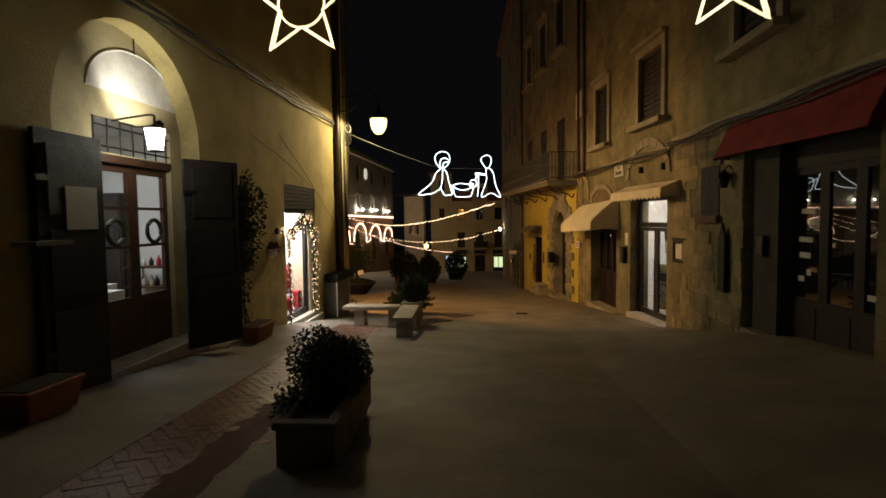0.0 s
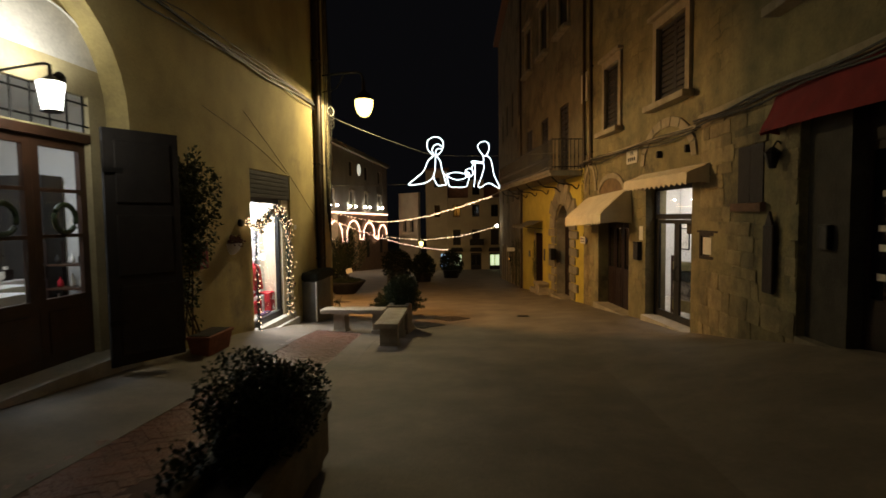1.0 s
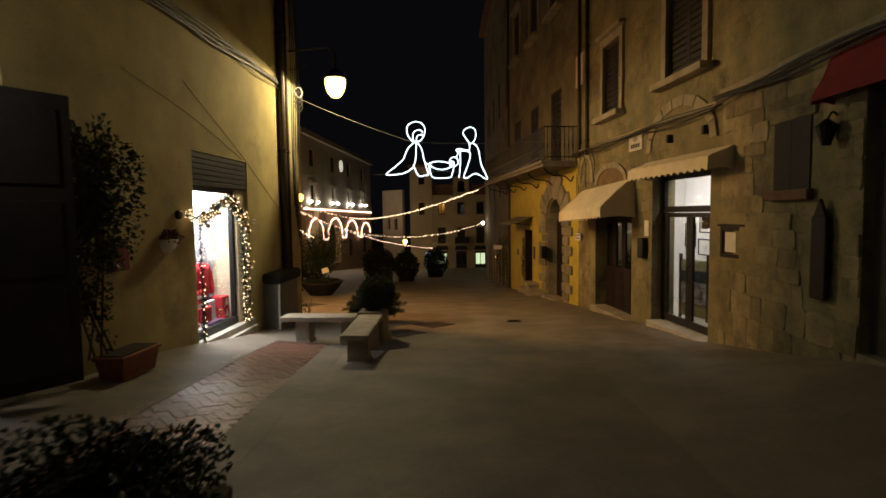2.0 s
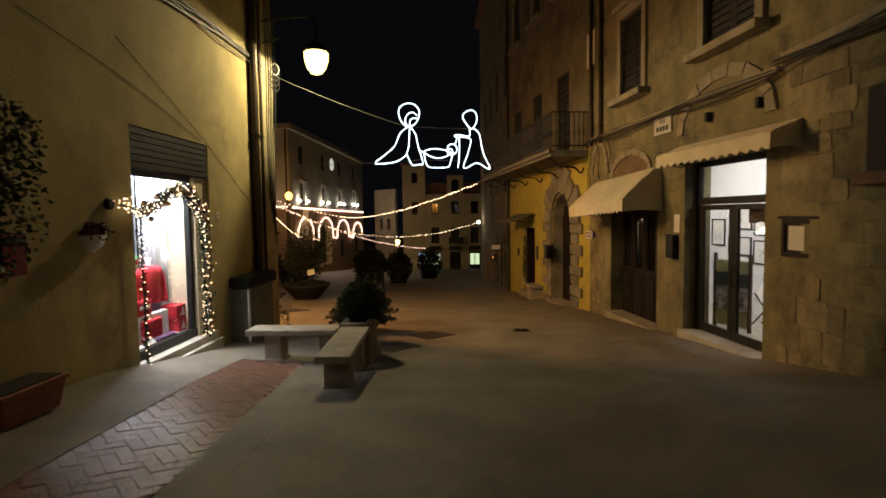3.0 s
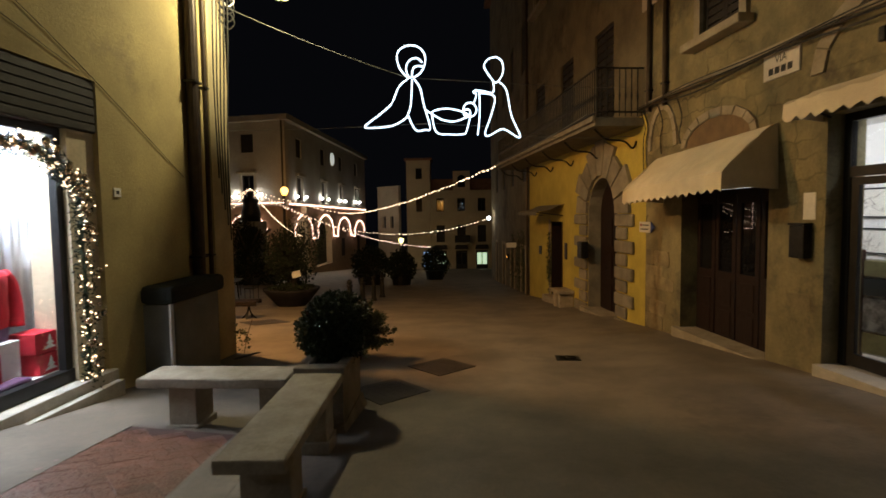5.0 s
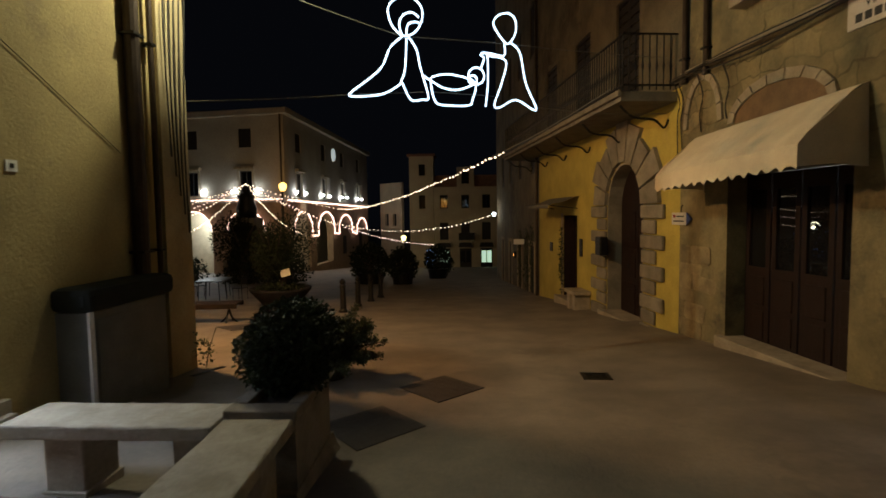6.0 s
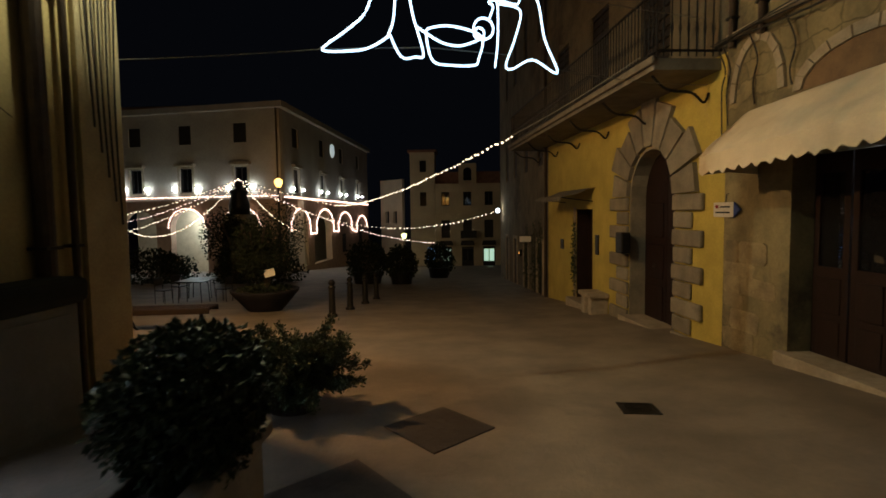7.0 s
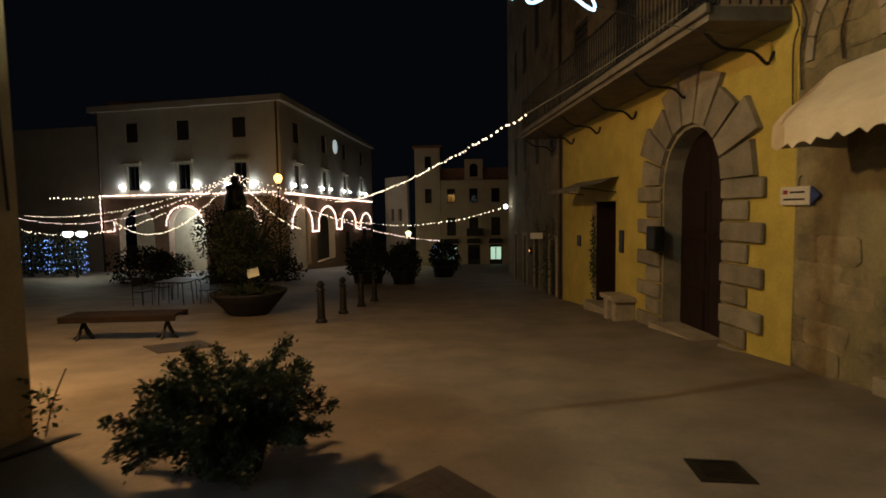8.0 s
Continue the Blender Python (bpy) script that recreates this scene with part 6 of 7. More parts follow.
for k in range(3):
    pts = [(0.0 + 0.5 * i, -0.12 - 0.02 * k, 3.12 + 0.05 * k + 0.03 * math.sin(i * 1.1 + k)) for i in range(20)]
    part("cable", tube(bmesh.new(), pts, 0.016, 6), CABLE, cr2)

# ---- square ----
sb = None
for x, y in ((-4.08, 24.3), (-4.03, 26.05), (-3.95, 27.8), (-3.9, 29.5)):
    if sb is None:
        sb = thing("bollard", at(x, y), "dark iron bollard with a round head on the square", "bollard", "bollards")
        part("post", lathe(bmesh.new(), [(0.13, -0.05), (0.13, 0.05), (0.09, 0.1), (0.075, 0.7), (0.1, 0.74), (0.075, 0.78)], n=14), IRON, sb)
        part("head", lathe(bmesh.new(), [(0.05, 0.781), (0.085, 0.83), (0.085, 0.88), (0.03, 0.94)], n=14), IRON, sb)
    else:
        copy_thing(sb, at(x, y))
wb = thing("wooden_bench", at(-7.12, 22.15, 7), "long dark wooden slat bench on iron legs", "bench")
for i in range(4):
    part("slat", B(-1.0, 1.0, -0.26 + i * 0.135, -0.145 + i * 0.135, 0.42, 0.475, 0.008), BENCHWOOD, wb)
for y in (-0.285, 0.285):
    part("seat_rail", B(-1.02, 1.02, y - 0.02, y + 0.02, 0.36, 0.47, 0.01), BENCHWOOD, wb)
for x in (-0.75, 0.75):
    bm = bmesh.new()
    tube(bm, [(x, -0.28, -0.02), (x, 0.0, 0.34), (x, 0.28, -0.02)], 0.022, 6)
    tube(bm, [(x, -0.24, 0.41), (x, 0.0, 0.3), (x, 0.24, 0.41)], 0.022, 6)
    tube(bm, smoothline([(x - 0.2, 0, -0.02), (x - 0.06, 0, 0.12), (x, 0, 0.3), (x + 0.08, 0, 0.4)], 5), 0.024, 6)
    tube(bm, smoothline([(x + 0.2, 0, -0.02), (x + 0.06, 0, 0.12), (x, 0, 0.3), (x - 0.08, 0, 0.4)], 5), 0.024, 6)
    box(bm, x - 0.025, x + 0.025, -0.26, 0.26, 0.37, 0.419)
    part("leg", bm, IRON, wb)
bp_ = thing("bowl_planter", at(-6.4, 25.9), "large dark shallow bowl planter on the square", "planter")
part("bowl", lathe(bmesh.new(), [(0.4, -0.05), (0.52, 0.08), (0.78, 0.38), (0.93, 0.56), (0.94, 0.61), (0.85, 0.61), (0.8, 0.53)], n=32), surf("dark_bowl_metal", (0.024, 0.022, 0.026), (0.014, 0.013, 0.016), 4, 0.75, 0.2, 30, spec=0.15), bp_, smooth=True)
part("soil", lathe(bmesh.new(), [(0.8, 0.5), (0.8, 0.56)], n=24), SOIL, bp_)
tr = thing("olive_tree", at(-6.4, 25.9, 0, 0.55), "small olive tree growing in a bowl planter", "tree")
bm = bmesh.new()
tube(bm, smoothline([(0, 0, -0.1), (0.05, 0.02, 0.4), (-0.03, 0, 0.9)], 4), 0.08, 8)
for k in range(9):
    a = k * 0.7
    tube(bm, smoothline([(-0.03, 0, 0.8), (0.35 * math.cos(a), 0.35 * math.sin(a), 1.25), (0.6 * math.cos(a + 0.3), 0.6 * math.sin(a + 0.3), 1.7 + 0.1 * (k % 3))], 4), 0.03, 6)
# Dark shutter wood instead of bark, so the branches stay dim.
part("trunk", bm, SHUT, tr)
leaves("crown", (0, 0, 1.2), (0.88, 0.85, 0.9), 9500, 0.07, DIMLEAF, tr, 71, 0.1, 0.5)
leaves("underplanting", (0, 0, 0.08), (0.82, 0.82, 0.16), 1200, 0.1, DIMLEAF, tr, 72, 0.2, 0.4)
cs = thing("plant_label_sign", at(-6.1, 25.5, 8, 0.58), "small white sign on a stake in a bowl planter", "sign")
part("stake", tube(bmesh.new(), [(0, 0, -0.1), (0, 0, 0.4)], 0.012), IRON, cs)
part("card", B(-0.14, 0.14, -0.012, 0.0, -0.11, 0.11), PAPER, cs, m=pose(0, -0.02, 0.5, -20, 0, 0) @ pose(0, 0, 0, 0, -15, 0))
# monument behind the bowl
mn = thing("stone_monument", at(-15.4, 45.0), "dark stone pedestal with a plain figure", "monument")
part("pedestal", B(-1.2, 1.2, -1.2, 1.2, -0.3, 1.4, 0.05), GREYST, mn)
part("shaft", B(-0.8, 0.8, -0.8, 0.8, 1.4, 4.2, 0.05), GREYST, mn)
part("figure", lathe(bmesh.new(), [(0.62, 4.2), (0.66, 4.8), (0.48, 5.4), (0.58, 5.65), (0.2, 5.85), (0.28, 6.05), (0.2, 6.3), (0.05, 6.36)], n=14), IRON, mn, smooth=True)
for x, y, rx, rz, nn, sd in ((-18.6, 41, 2.0, 1.3, 2200, 81), (-13.6, 40.5, 1.9, 1.2, 2200, 82), (-11.6, 41.5, 1.4, 1.0, 1400, 83), (-20.5, 46, 1.6, 1.1, 1500, 84)):
    bs = thing("hedge_shrub", at(x, y), "dark evergreen shrub bed on the square", "bush", "monument shrubs")
    leaves("foliage", (0, 0, rz * 0.7), (rx, 1.2, rz), nn, 0.2, DIMLEAF, bs, sd, 0.3, 0.4, floor=0.0)
    core("branchwork", (0, 0, rz * 0.6), (rx * 0.8, 1.0, rz * 0.8), BARK, bs, sd)
big = thing("square_tree", at(-13.9, 40.5), "dark evergreen tree in front of the monument", "tree")
bm = bmesh.new()
tube(bm, smoothline([(0, 0, -0.1), (0.1, 0, 1.0), (0, 0.1, 2.4)], 4), 0.16, 8)
for k in range(8):
    a = k * 0.8
    tube(bm, smoothline([(0, 0.1, 1.6), (0.7 * math.cos(a), 0.7 * math.sin(a), 2.6), (1.5 * math.cos(a), 1.5 * math.sin(a), 3.4)], 4), 0.05, 6)
part("trunk", bm, BARK, big)
leaves("crown", (0, 0, 2.7), (1.35, 1.3, 1.6), 4800, 0.15, DIMLEAF, big, 85, 0.15, 0.5)
for x, y, r, h, sd in ((-6.1, 39.3, 1.15, 2.2, 91), (-4.2, 38.6, 0.85, 2.0, 92), (-2.7, 45.5, 0.95, 2.3, 93)):
    pb = thing("round_shrub", at(x, y), "large rounded evergreen shrub in a dark tub", "bush", "tub shrubs")
    part("tub", lathe(bmesh.new(), [(r * 0.55, -0.1), (r * 0.6, 0.0), (r * 0.7, 0.6), (r * 0.7, 0.66)], n=18), IRON, pb)
    leaves("foliage", (0, 0, h * 0.55), (r, r, h * 0.42), 2600, 0.17, DIMLEAF, pb, sd, 0.5, 0.2)
    core("branchwork", (0, 0, h * 0.55), (r * 0.8, r * 0.8, h * 0.35), BARK, pb, sd)
for k, (x, y) in enumerate(((-9.9, 28.6), (-10.6, 30.5))):
    ct = thing("cafe_table", at(x, y, 12 * k), "dark outdoor cafe table on thin legs", "table", "cafe tables")
    part("top", B(-0.5, 0.5, -0.35, 0.35, 0.7, 0.735, 0.008), STEEL, ct)
    for sx in (-0.4, 0.4):
        for sy in (-0.28, 0.28):
            part("leg", tube(bmesh.new(), [(sx, sy, -0.03), (sx * 0.9, sy * 0.9, 0.7)], 0.016), IRON, ct)
for x, y, r in ((-10.7, 28.2, 80), (-9.0, 28.9, -100), (-11.4, 30.4, 70)):
    ch = thing("cafe_chair", at(x, y, r), "dark thin-framed outdoor chair", "chair", "cafe chairs")
    part("seat", B(-0.2, 0.2, -0.2, 0.2, 0.43, 0.46, 0.008), STEEL, ch)
    part("backrest", B(-0.2, 0.2, 0.18, 0.2, 0.6, 0.85, 0.006), STEEL, ch)
    for sx in (-0.18, 0.18):
        part("leg", tube(bmesh.new(), [(sx, -0.18, -0.03), (sx, -0.18, 0.43)], 0.012), IRON, ch)
        part("leg", tube(bmesh.new(), [(sx, 0.19, -0.03), (sx, 0.19, 0.86)], 0.012), IRON, ch)

pw = thing("wall_plant", at(-4.3, 16.95), "small leafy weed at the foot of the house corner", "plant")
leaves("foliage", (0, 0, 0.28), (0.12, 0.14, 0.26), 110, 0.06, LEAF2, pw, 101, 0.2, 0.5)
part("stems", tube(bmesh.new(), smoothline([(0, 0, 0), (0.05, 0.05, 0.3), (0.1, 0.15, 0.55)], 4), 0.006), BARK, pw)

# town hall windows, lights
for fr, us, w2, zz in ((HFRONT, fw, 0.65, 2.7), (HSIDE, sw, 0.8, 2.6)):
    for u in us:
        wq = part("window", wall(bmesh.new(), u - w2 + 0.003, u + w2 - 0.003, zz + 0.003, zz + 2.19, 0.08, [(u - w2 + 0.1, u - 0.04, zz + 0.1, zz + 2.1), (u + 0.04, u + w2 - 0.1, zz + 0.1, zz + 2.1)]), SHUT, hall, m=hinv @ fr @ pose(0, 0.15, 0))
        part("pane", B(u - w2 + 0.1, u + w2 - 0.1, 0.04, 0.05, zz + 0.1, zz + 2.1), DARKGLASS, wq)
        part("window_cornice", B(u - w2 - 0.35, u + w2 + 0.35, -0.35, -0.001, zz + 2.35, zz + 2.6), TRIM, hall, "pale stone window cornice", m=hinv @ fr)
        part("window_frame", wall(bmesh.new(), u - w2 - 0.2, u + w2 + 0.2, zz - 0.1, zz + 2.34, 0.08, [(u - w2, u + w2, zz, zz + 2.2)]), TRIM, hall, m=hinv @ fr @ pose(0, -0.079, 0))
        zu = 7.0 if fr is HFRONT else 6.8
        part("upper_window", B(u - w2 + 0.004, u + w2 - 0.004, 0.12, 0.18, zu + 0.004, zu + 1.69 + (0.1 if fr is HSIDE else 0)), SHUT, hall, m=hinv @ fr)
        for s in (-1, 1):
            bm = bmesh.new()
            bmesh.ops.create_icosphere(bm, subdivisions=2, radius=0.09, matrix=Matrix.Translation((u + s * (w2 + 0.55), -0.26, zz + 0.35)))
            part("wall_light", bm, WALLSPOT, hall, "lit white wall light", m=hinv @ fr)
part("clock", lathe(bmesh.new(), [(0.75, 0.0), (0.75, 0.12)], n=24), glow("clock_face_lit", (1.0, 0.95, 0.75), 0.5), hall, "pale round lit clock face", m=hinv @ HSIDE @ pose(16.4, 0, 7.9, 90))
for u in (fw[0], fw[1], fw[2]):
    part("inner_door", B(u - 0.6, u + 0.6, 3.94, 3.999, -5.0, -1.8), WOOD, hall, m=hinv @ HFRONT)
for u in (21.0, 30.2):
    part("window", B(u - 0.8, u + 0.8, -0.04, -0.001, -4.2, -1.9), SHUT, hall, m=hinv @ HSIDE)
for fr, u in ((HFRONT, LEN - 0.25), (HFRONT, 0.15)):
    part("downpipe", tube(bmesh.new(), [(u, -0.1, -4.9), (u, -0.1, 9.8)], 0.08, 8), COPPER, hall, m=hinv @ fr)


def bulbs(bm, pts, spacing, r, jitter, seed, shape=6):
    rs = random.Random(seed)
    acc = 0.0
    for a, b in zip(pts, pts[1:]):
        L_ = (Vector(b) - Vector(a)).length
        while acc < L_:
            p = Vector(a).lerp(Vector(b), acc / L_) + Vector((rs.uniform(-jitter, jitter), rs.uniform(-jitter, jitter), -rs.uniform(0, jitter * 1.6)))
            k = r * rs.uniform(0.7, 1.25)
            v = [bm.verts.new(p + Vector(d) * k) for d in ((1, 0, 0), (0, 1, 0), (-1, 0, 0), (0, -1, 0), (0, 0, 1), (0, 0, -1))]
            for i in range(4):
                bm.faces.new((v[i], v[(i + 1) % 4], v[4]))
                bm.faces.new((v[(i + 1) % 4], v[i], v[5]))
            acc += spacing * rs.uniform(0.7, 1.35)
        acc -= L_


def string(p, q, drop, spacing, r, seed, mat_=BULB, label="string of warm white bulbs hanging across the square"):
    o = thing("light_string", Matrix.Translation(Vector(p)), label, "light string", "light strings")
    pts = [v - Vector(p) for v in sag(p, q, drop, 24)]
    part("wire", tube(bmesh.new(), pts, 0.012, 4), CABLE, o)
    bm = bmesh.new()
    bulbs(bm, pts, spacing, r, r * 1.1, seed)
    tagged(part("bulbs", bm, mat_, o), kind="stuff")


TOP = Vector((-15.4, 45.0, 2.95))
string((0.3, 22.7, 2.28), (-10.0, 48.0, 1.25), 0.45, 0.2, 0.025, 1)
string((-10.0, 48.0, 1.25), TOP, 0.1, 0.25, 0.038, 2)
string((1.05, 44.6, 0.75), TOP, 2.0, 0.24, 0.038, 3)
string((-3.9, 60.0, -2.1), TOP, 0.9, 0.25, 0.04, 4, BULBR)
string(TOP, (-33.5, 50.0, 0.6), 0.9, 0.26, 0.04, 5)
string(TOP, (-36.0, 52.0, 0.5), 1.5, 0.26, 0.04, 6, BULBR)
string(TOP, (-33.0, 49.0, -0.4), 1.6, 0.26, 0.04, 7)
string(TOP, (-32.0, 57.5, 0.0), 2.2, 0.26, 0.042, 8)
string(TOP, (-19.0, 56.5, -0.8), 0.9, 0.26, 0.04, 9, BULBR)
string(TOP, (-16.6, 60.5, -0.9), 0.6, 0.26, 0.04, 10)
string((-38.5, 58.5, 2.2), (-35.2, 60.0, 2.3), 0.1, 0.3, 0.07, 11)
cbw = thing("bare_cable", Matrix.Translation((0.3, 22.7, 2.28)), "thin bare cable tied to the balcony", "cable")
e = rpt(20.2, 1.05, 3.1) - Vector((0.3, 22.7, 2.28))
part("wire", tube(bmesh.new(), sag((0, 0, 0), e, 0.05), 0.009, 5), GREYP, cbw)

rope = thing("light_rope", hall.matrix_world, "rows of rosy bulbs outlining the arcade of the town hall", "light string")
bm = bmesh.new()
bulbs(bm, [HFRONT @ Vector((0.2, -0.25, 2.3)), HFRONT @ Vector((LEN, -0.25, 2.3))], 0.16, 0.07, 0.03, 31)
bulbs(bm, [HFRONT @ Vector((0.2, -0.25, 2.3)), HFRONT @ Vector((0.2, -0.25, -0.95)), HFRONT @ Vector((1.6, -0.25, -0.95)), HFRONT @ Vector((1.6, -0.25, 0.0))], 0.16, 0.07, 0.03, 32)
bulbs(bm, [HSIDE @ Vector((0.1, -0.25, 2.2)), HSIDE @ Vector((35, -0.25, 1.9))], 0.16, 0.08, 0.03, 33)
rope_bm = bm


def arcpts(fr, c, w2, z0, rise, n=18):
    return [fr @ Vector((c - w2 * math.cos(math.pi * i / n), -0.25, z0 + rise * math.sin(math.pi * i / n))) for i in range(n + 1)]


for c, w2, z0, rise in ((LEN - 9.4, 1.9, -0.4, 1.7), (LEN - 3.85, 1.9, -0.4, 1.7)):
    bulbs(bm, arcpts(HFRONT, c, w2, z0, rise), 0.15, 0.08, 0.03, 34)
ARCS = ((4.25, 2.75, -0.8, 2.0), (12.25, 3.25, -0.85, 2.0), (21.0, 3.4, -1.0, 1.8), (30.5, 3.3, -1.4, 1.7))
prev = None
for c, w2, z0, rise in ARCS:
    pts = arcpts(HSIDE, c, w2, z0, rise)
    bulbs(bm, pts, 0.15, 0.085, 0.03, 35)
    if prev is not None:
        low = (prev + pts[0]) / 2 - Vector((0, 0, 0.4))
        bulbs(bm, [prev, prev - Vector((0, 0, 0.5)), pts[0] - Vector((0, 0, 0.5)), pts[0]], 0.15, 0.085, 0.03, 36)
    prev = pts[-1]
rinv = rope.matrix_world.inverted()
bmesh.ops.transform(bm, matrix=rinv, verts=bm.verts)
tagged(part("bulbs", bm, BULBR, rope), kind="stuff")

# lamp posts, far lamps
lp = thing("square_lamp_post", Matrix.Translation((-15.9, 53.6, ground(-15.9, 53.6))), "lit orange street lamp on a tall dark post", "street lamp")
part("post", lathe(bmesh.new(), [(0.12, -0.1), (0.12, 0.6), (0.06, 0.8), (0.05, 7.0)], n=10), IRON, lp)
bm = lathe(bmesh.new(), [(0.16, 7.0), (0.32, 7.3), (0.3, 7.55), (0.1, 7.7)], n=12)
o = part("globe", bm, LAMPORANGE, lp, smooth=True)
o.visible_shadow = False
tl = thing("twin_lamp_post", at(-28.2, 48.0), "white twin-headed lamp on a dark post", "street lamp")
part("post", lathe(bmesh.new(), [(0.1, -0.1), (0.06, 0.5), (0.05, 2.6)], n=10), IRON, tl)
for s in (-1, 1):
    part("arm", tube(bmesh.new(), smoothline([(0, 0, 2.4), (s * 0.3, 0, 2.5), (s * 0.5, 0, 2.8)], 4), 0.03), IRON, tl)
    part("globe", lathe(bmesh.new(), [(0.1, 2.8), (0.28, 2.92), (0.34, 3.1), (0.2, 3.2)], s * 0.5, 0, 14), LAMPWHITE, tl)
for x, y in ((-33.4, 50.2), (-31.0, 50.6)):
    bt = thing("blue_lit_tree", at(x, y), "small fir tree wound with blue fairy lights", "christmas tree", "blue lit trees")
    part("trunk", lathe(bmesh.new(), [(0.1, -0.1), (0.06, 3.0)], n=8), BARK, bt)
    leaves("crown", (0, 0, 1.6), (1.3, 1.3, 1.5), 1500, 0.22, LEAF, bt, 111, 0.3, 0.3)
    bm = bmesh.new()
    hel = [(1.35 * (1 - 0.12 * k / 90) * math.cos(k * 0.5), 1.35 * math.sin(k * 0.5), 0.35 + 2.5 * k / 60) for k in range(61)]
    bulbs(bm, [Vector(p) for p in hel], 0.4, 0.04, 0.05, 112)
    tagged(part("fairy_lights", bm, BULBB, bt), kind="stuff")
wlp = thing("wall_lamp", Matrix.Translation((1.05, 44.6, 0.7)), "small lit wall lamp at the end of the house row", "wall lamp")
bm = bmesh.new()
bmesh.ops.create_icosphere(bm, subdivisions=2, radius=0.14)
o = part("globe", bm, LAMPWHITE, wlp)
o.visible_shadow = False
part("arm", tube(bmesh.new(), [(0.1, 0, 0), (0.35, 0, 0.05)], 0.02), IRON, wlp)
fl_ = thing("corner_wall_lantern", Matrix.Translation((-7.6, 67.0, -2.0)), "lit yellow lantern on a house corner", "lantern")
bm = lathe(bmesh.new(), [(0.18, -0.1), (0.3, 0.35), (0.1, 0.5)], n=8)
o = part("glass", bm, LAMPGLOW, fl_)
o.visible_shadow = False
part("bracket", tube(bmesh.new(), [(0, 0, 0.5), (0, 0.3, 0.7), (0, 11, 0.7)], 0.03), IRON, fl_)

# far house parts
for x in fx:
    wq = part("window", wall(bmesh.new(), x - 0.495, x + 0.495, 1.405, 3.095, 0.06, [(x - 0.42, x - 0.03, 1.5, 3.0), (x + 0.03, x + 0.42, 1.5, 3.0)]), SHUT, fb, m=finv @ FM @ pose(0, 0.1, 0))
    part("pane", B(x - 0.44, x + 0.44, 0.03, 0.04, 1.48, 3.02), DARKGLASS, wq)
for i, x in enumerate(fx[:3]):
    part("shutter", B(x - 0.545, x + 0.545, 0.1, 0.14, -2.595, -0.405), SHUT, fb, m=finv @ FM)
    wq = part("shop_frame", wall(bmesh.new(), x - 0.745, x + 0.745, -6.29, -3.705, 0.08, [(x - 0.62, x - 0.05, -5.5, -4.0), (x + 0.05, x + 0.62, -5.5, -4.0)]), STEEL, fb, m=finv @ FM @ pose(0, 0.1, 0))
    part("shop_pane", B(x - 0.65, x + 0.65, 0.05, 0.06, -5.6, -3.9), ROOMGLOW if i != 1 else DARKGLASS, wq, "lit shop window" if i != 1 else "")
    part("shop_awning", prism(bmesh.new(), [(x - 0.9, -3.5), (x + 0.9, -3.5), (x + 0.75, -2.95), (x - 0.75, -2.95)], -0.6, -0.01), SHUT, fb, m=finv @ FM)
part("balcony", B(6.2, 8.2, -0.8, -0.001, -2.75, -2.62), TRIM, fb, m=finv @ FM)
part("balcony_rail", B(6.2, 8.2, -0.8, -0.76, -2.6, -1.7), IRON, fb, m=finv @ FM)
part("dormer", wall(bmesh.new(), 6.0, 8.2, 4.11, 6.6, 2.0, [(6.6, 7.6, 4.5, 6.1, 0.45)]), FARW, fb, m=finv @ FM @ pose(0, 0.3, 0))
part("dormer_pane", B(6.55, 7.65, 0.5, 0.55, 4.45, 6.1), DARKGLASS, fb, m=finv @ FM)
part("tower_window", B(1.2, 2.0, 0.2, 0.25, 5.6, 7.0), DARKGLASS, fb, m=finv @ FM)
part("tower_window", B(1.2, 2.0, 0.2, 0.25, 1.4, 3.1), DARKGLASS, fb, m=finv @ FM)
part("tower_cap", B(-0.25, 3.3, -0.25, 3.2, 8.0, 8.3), ROOF, fb, m=finv @ FM)
fs = thing("side_house", Matrix.Translation((-12, 88, -6)), "dim plastered house in a side street", "house")
part("wall", wall(bmesh.new(), 0, 5.5, -1, 11.5, 0.4, [(1.2, 2.1, 5, 6.8), (3.2, 4.1, 5, 6.8)]), FARW, fs, m=fs.matrix_world.inverted() @ frame_from((-14.5, 94, 0), (-8.6, 88, 0)) @ pose(0, 0, -6))
bh = thing("lit_shop_card", at(-4.6, 66, 0), "small illuminated blue advertising board", "board")
part("frame", B(-0.5, 0.5, 0, 0.1, 0.5, 2.2, 0.01), STEEL, bh)
part("face", B(-0.45, 0.45, -0.01, -0.001, 0.55, 2.15), glow("blue_board_lit", (0.5, 0.7, 1.0), 0.8), bh)

for y in (30.6, 31.9, 33.9):
    gl2 = thing("door_garland", RFAR @ pose((RC.y - y) * FU / (RC.y - RB.y), -0.08, ground(1.8, y)), "dark green garland hanging beside a street door", "garland", "door garlands")
    leaves("foliage", (0, 0, 1.25), (0.1, 0.1, 1.25), 700, 0.07, LEAF, gl2, 121, 0.2, 0.4)
    part("cord", tube(bmesh.new(), [(0, 0, 0), (0, 0, 2.5)], 0.012, 5), CABLE, gl2)

def rfar(y, z, out=0.0):
    return RFAR @ pose((RC.y - y) * FU / (RC.y - RB.y), -out, z)


sg = thing("signal_box", rfar(36.0, -1.4), "small grey wall box with a lit orange indicator", "signal light")
part("case", B(-0.1, 0.1, -0.12, 0, 0, 0.3, 0.01), IRON, sg)
part("indicator", B(-0.06, 0.06, -0.13, -0.1202, 0.1, 0.2), glow("orange_indicator", (1.0, 0.4, 0.05), 3.0), sg)
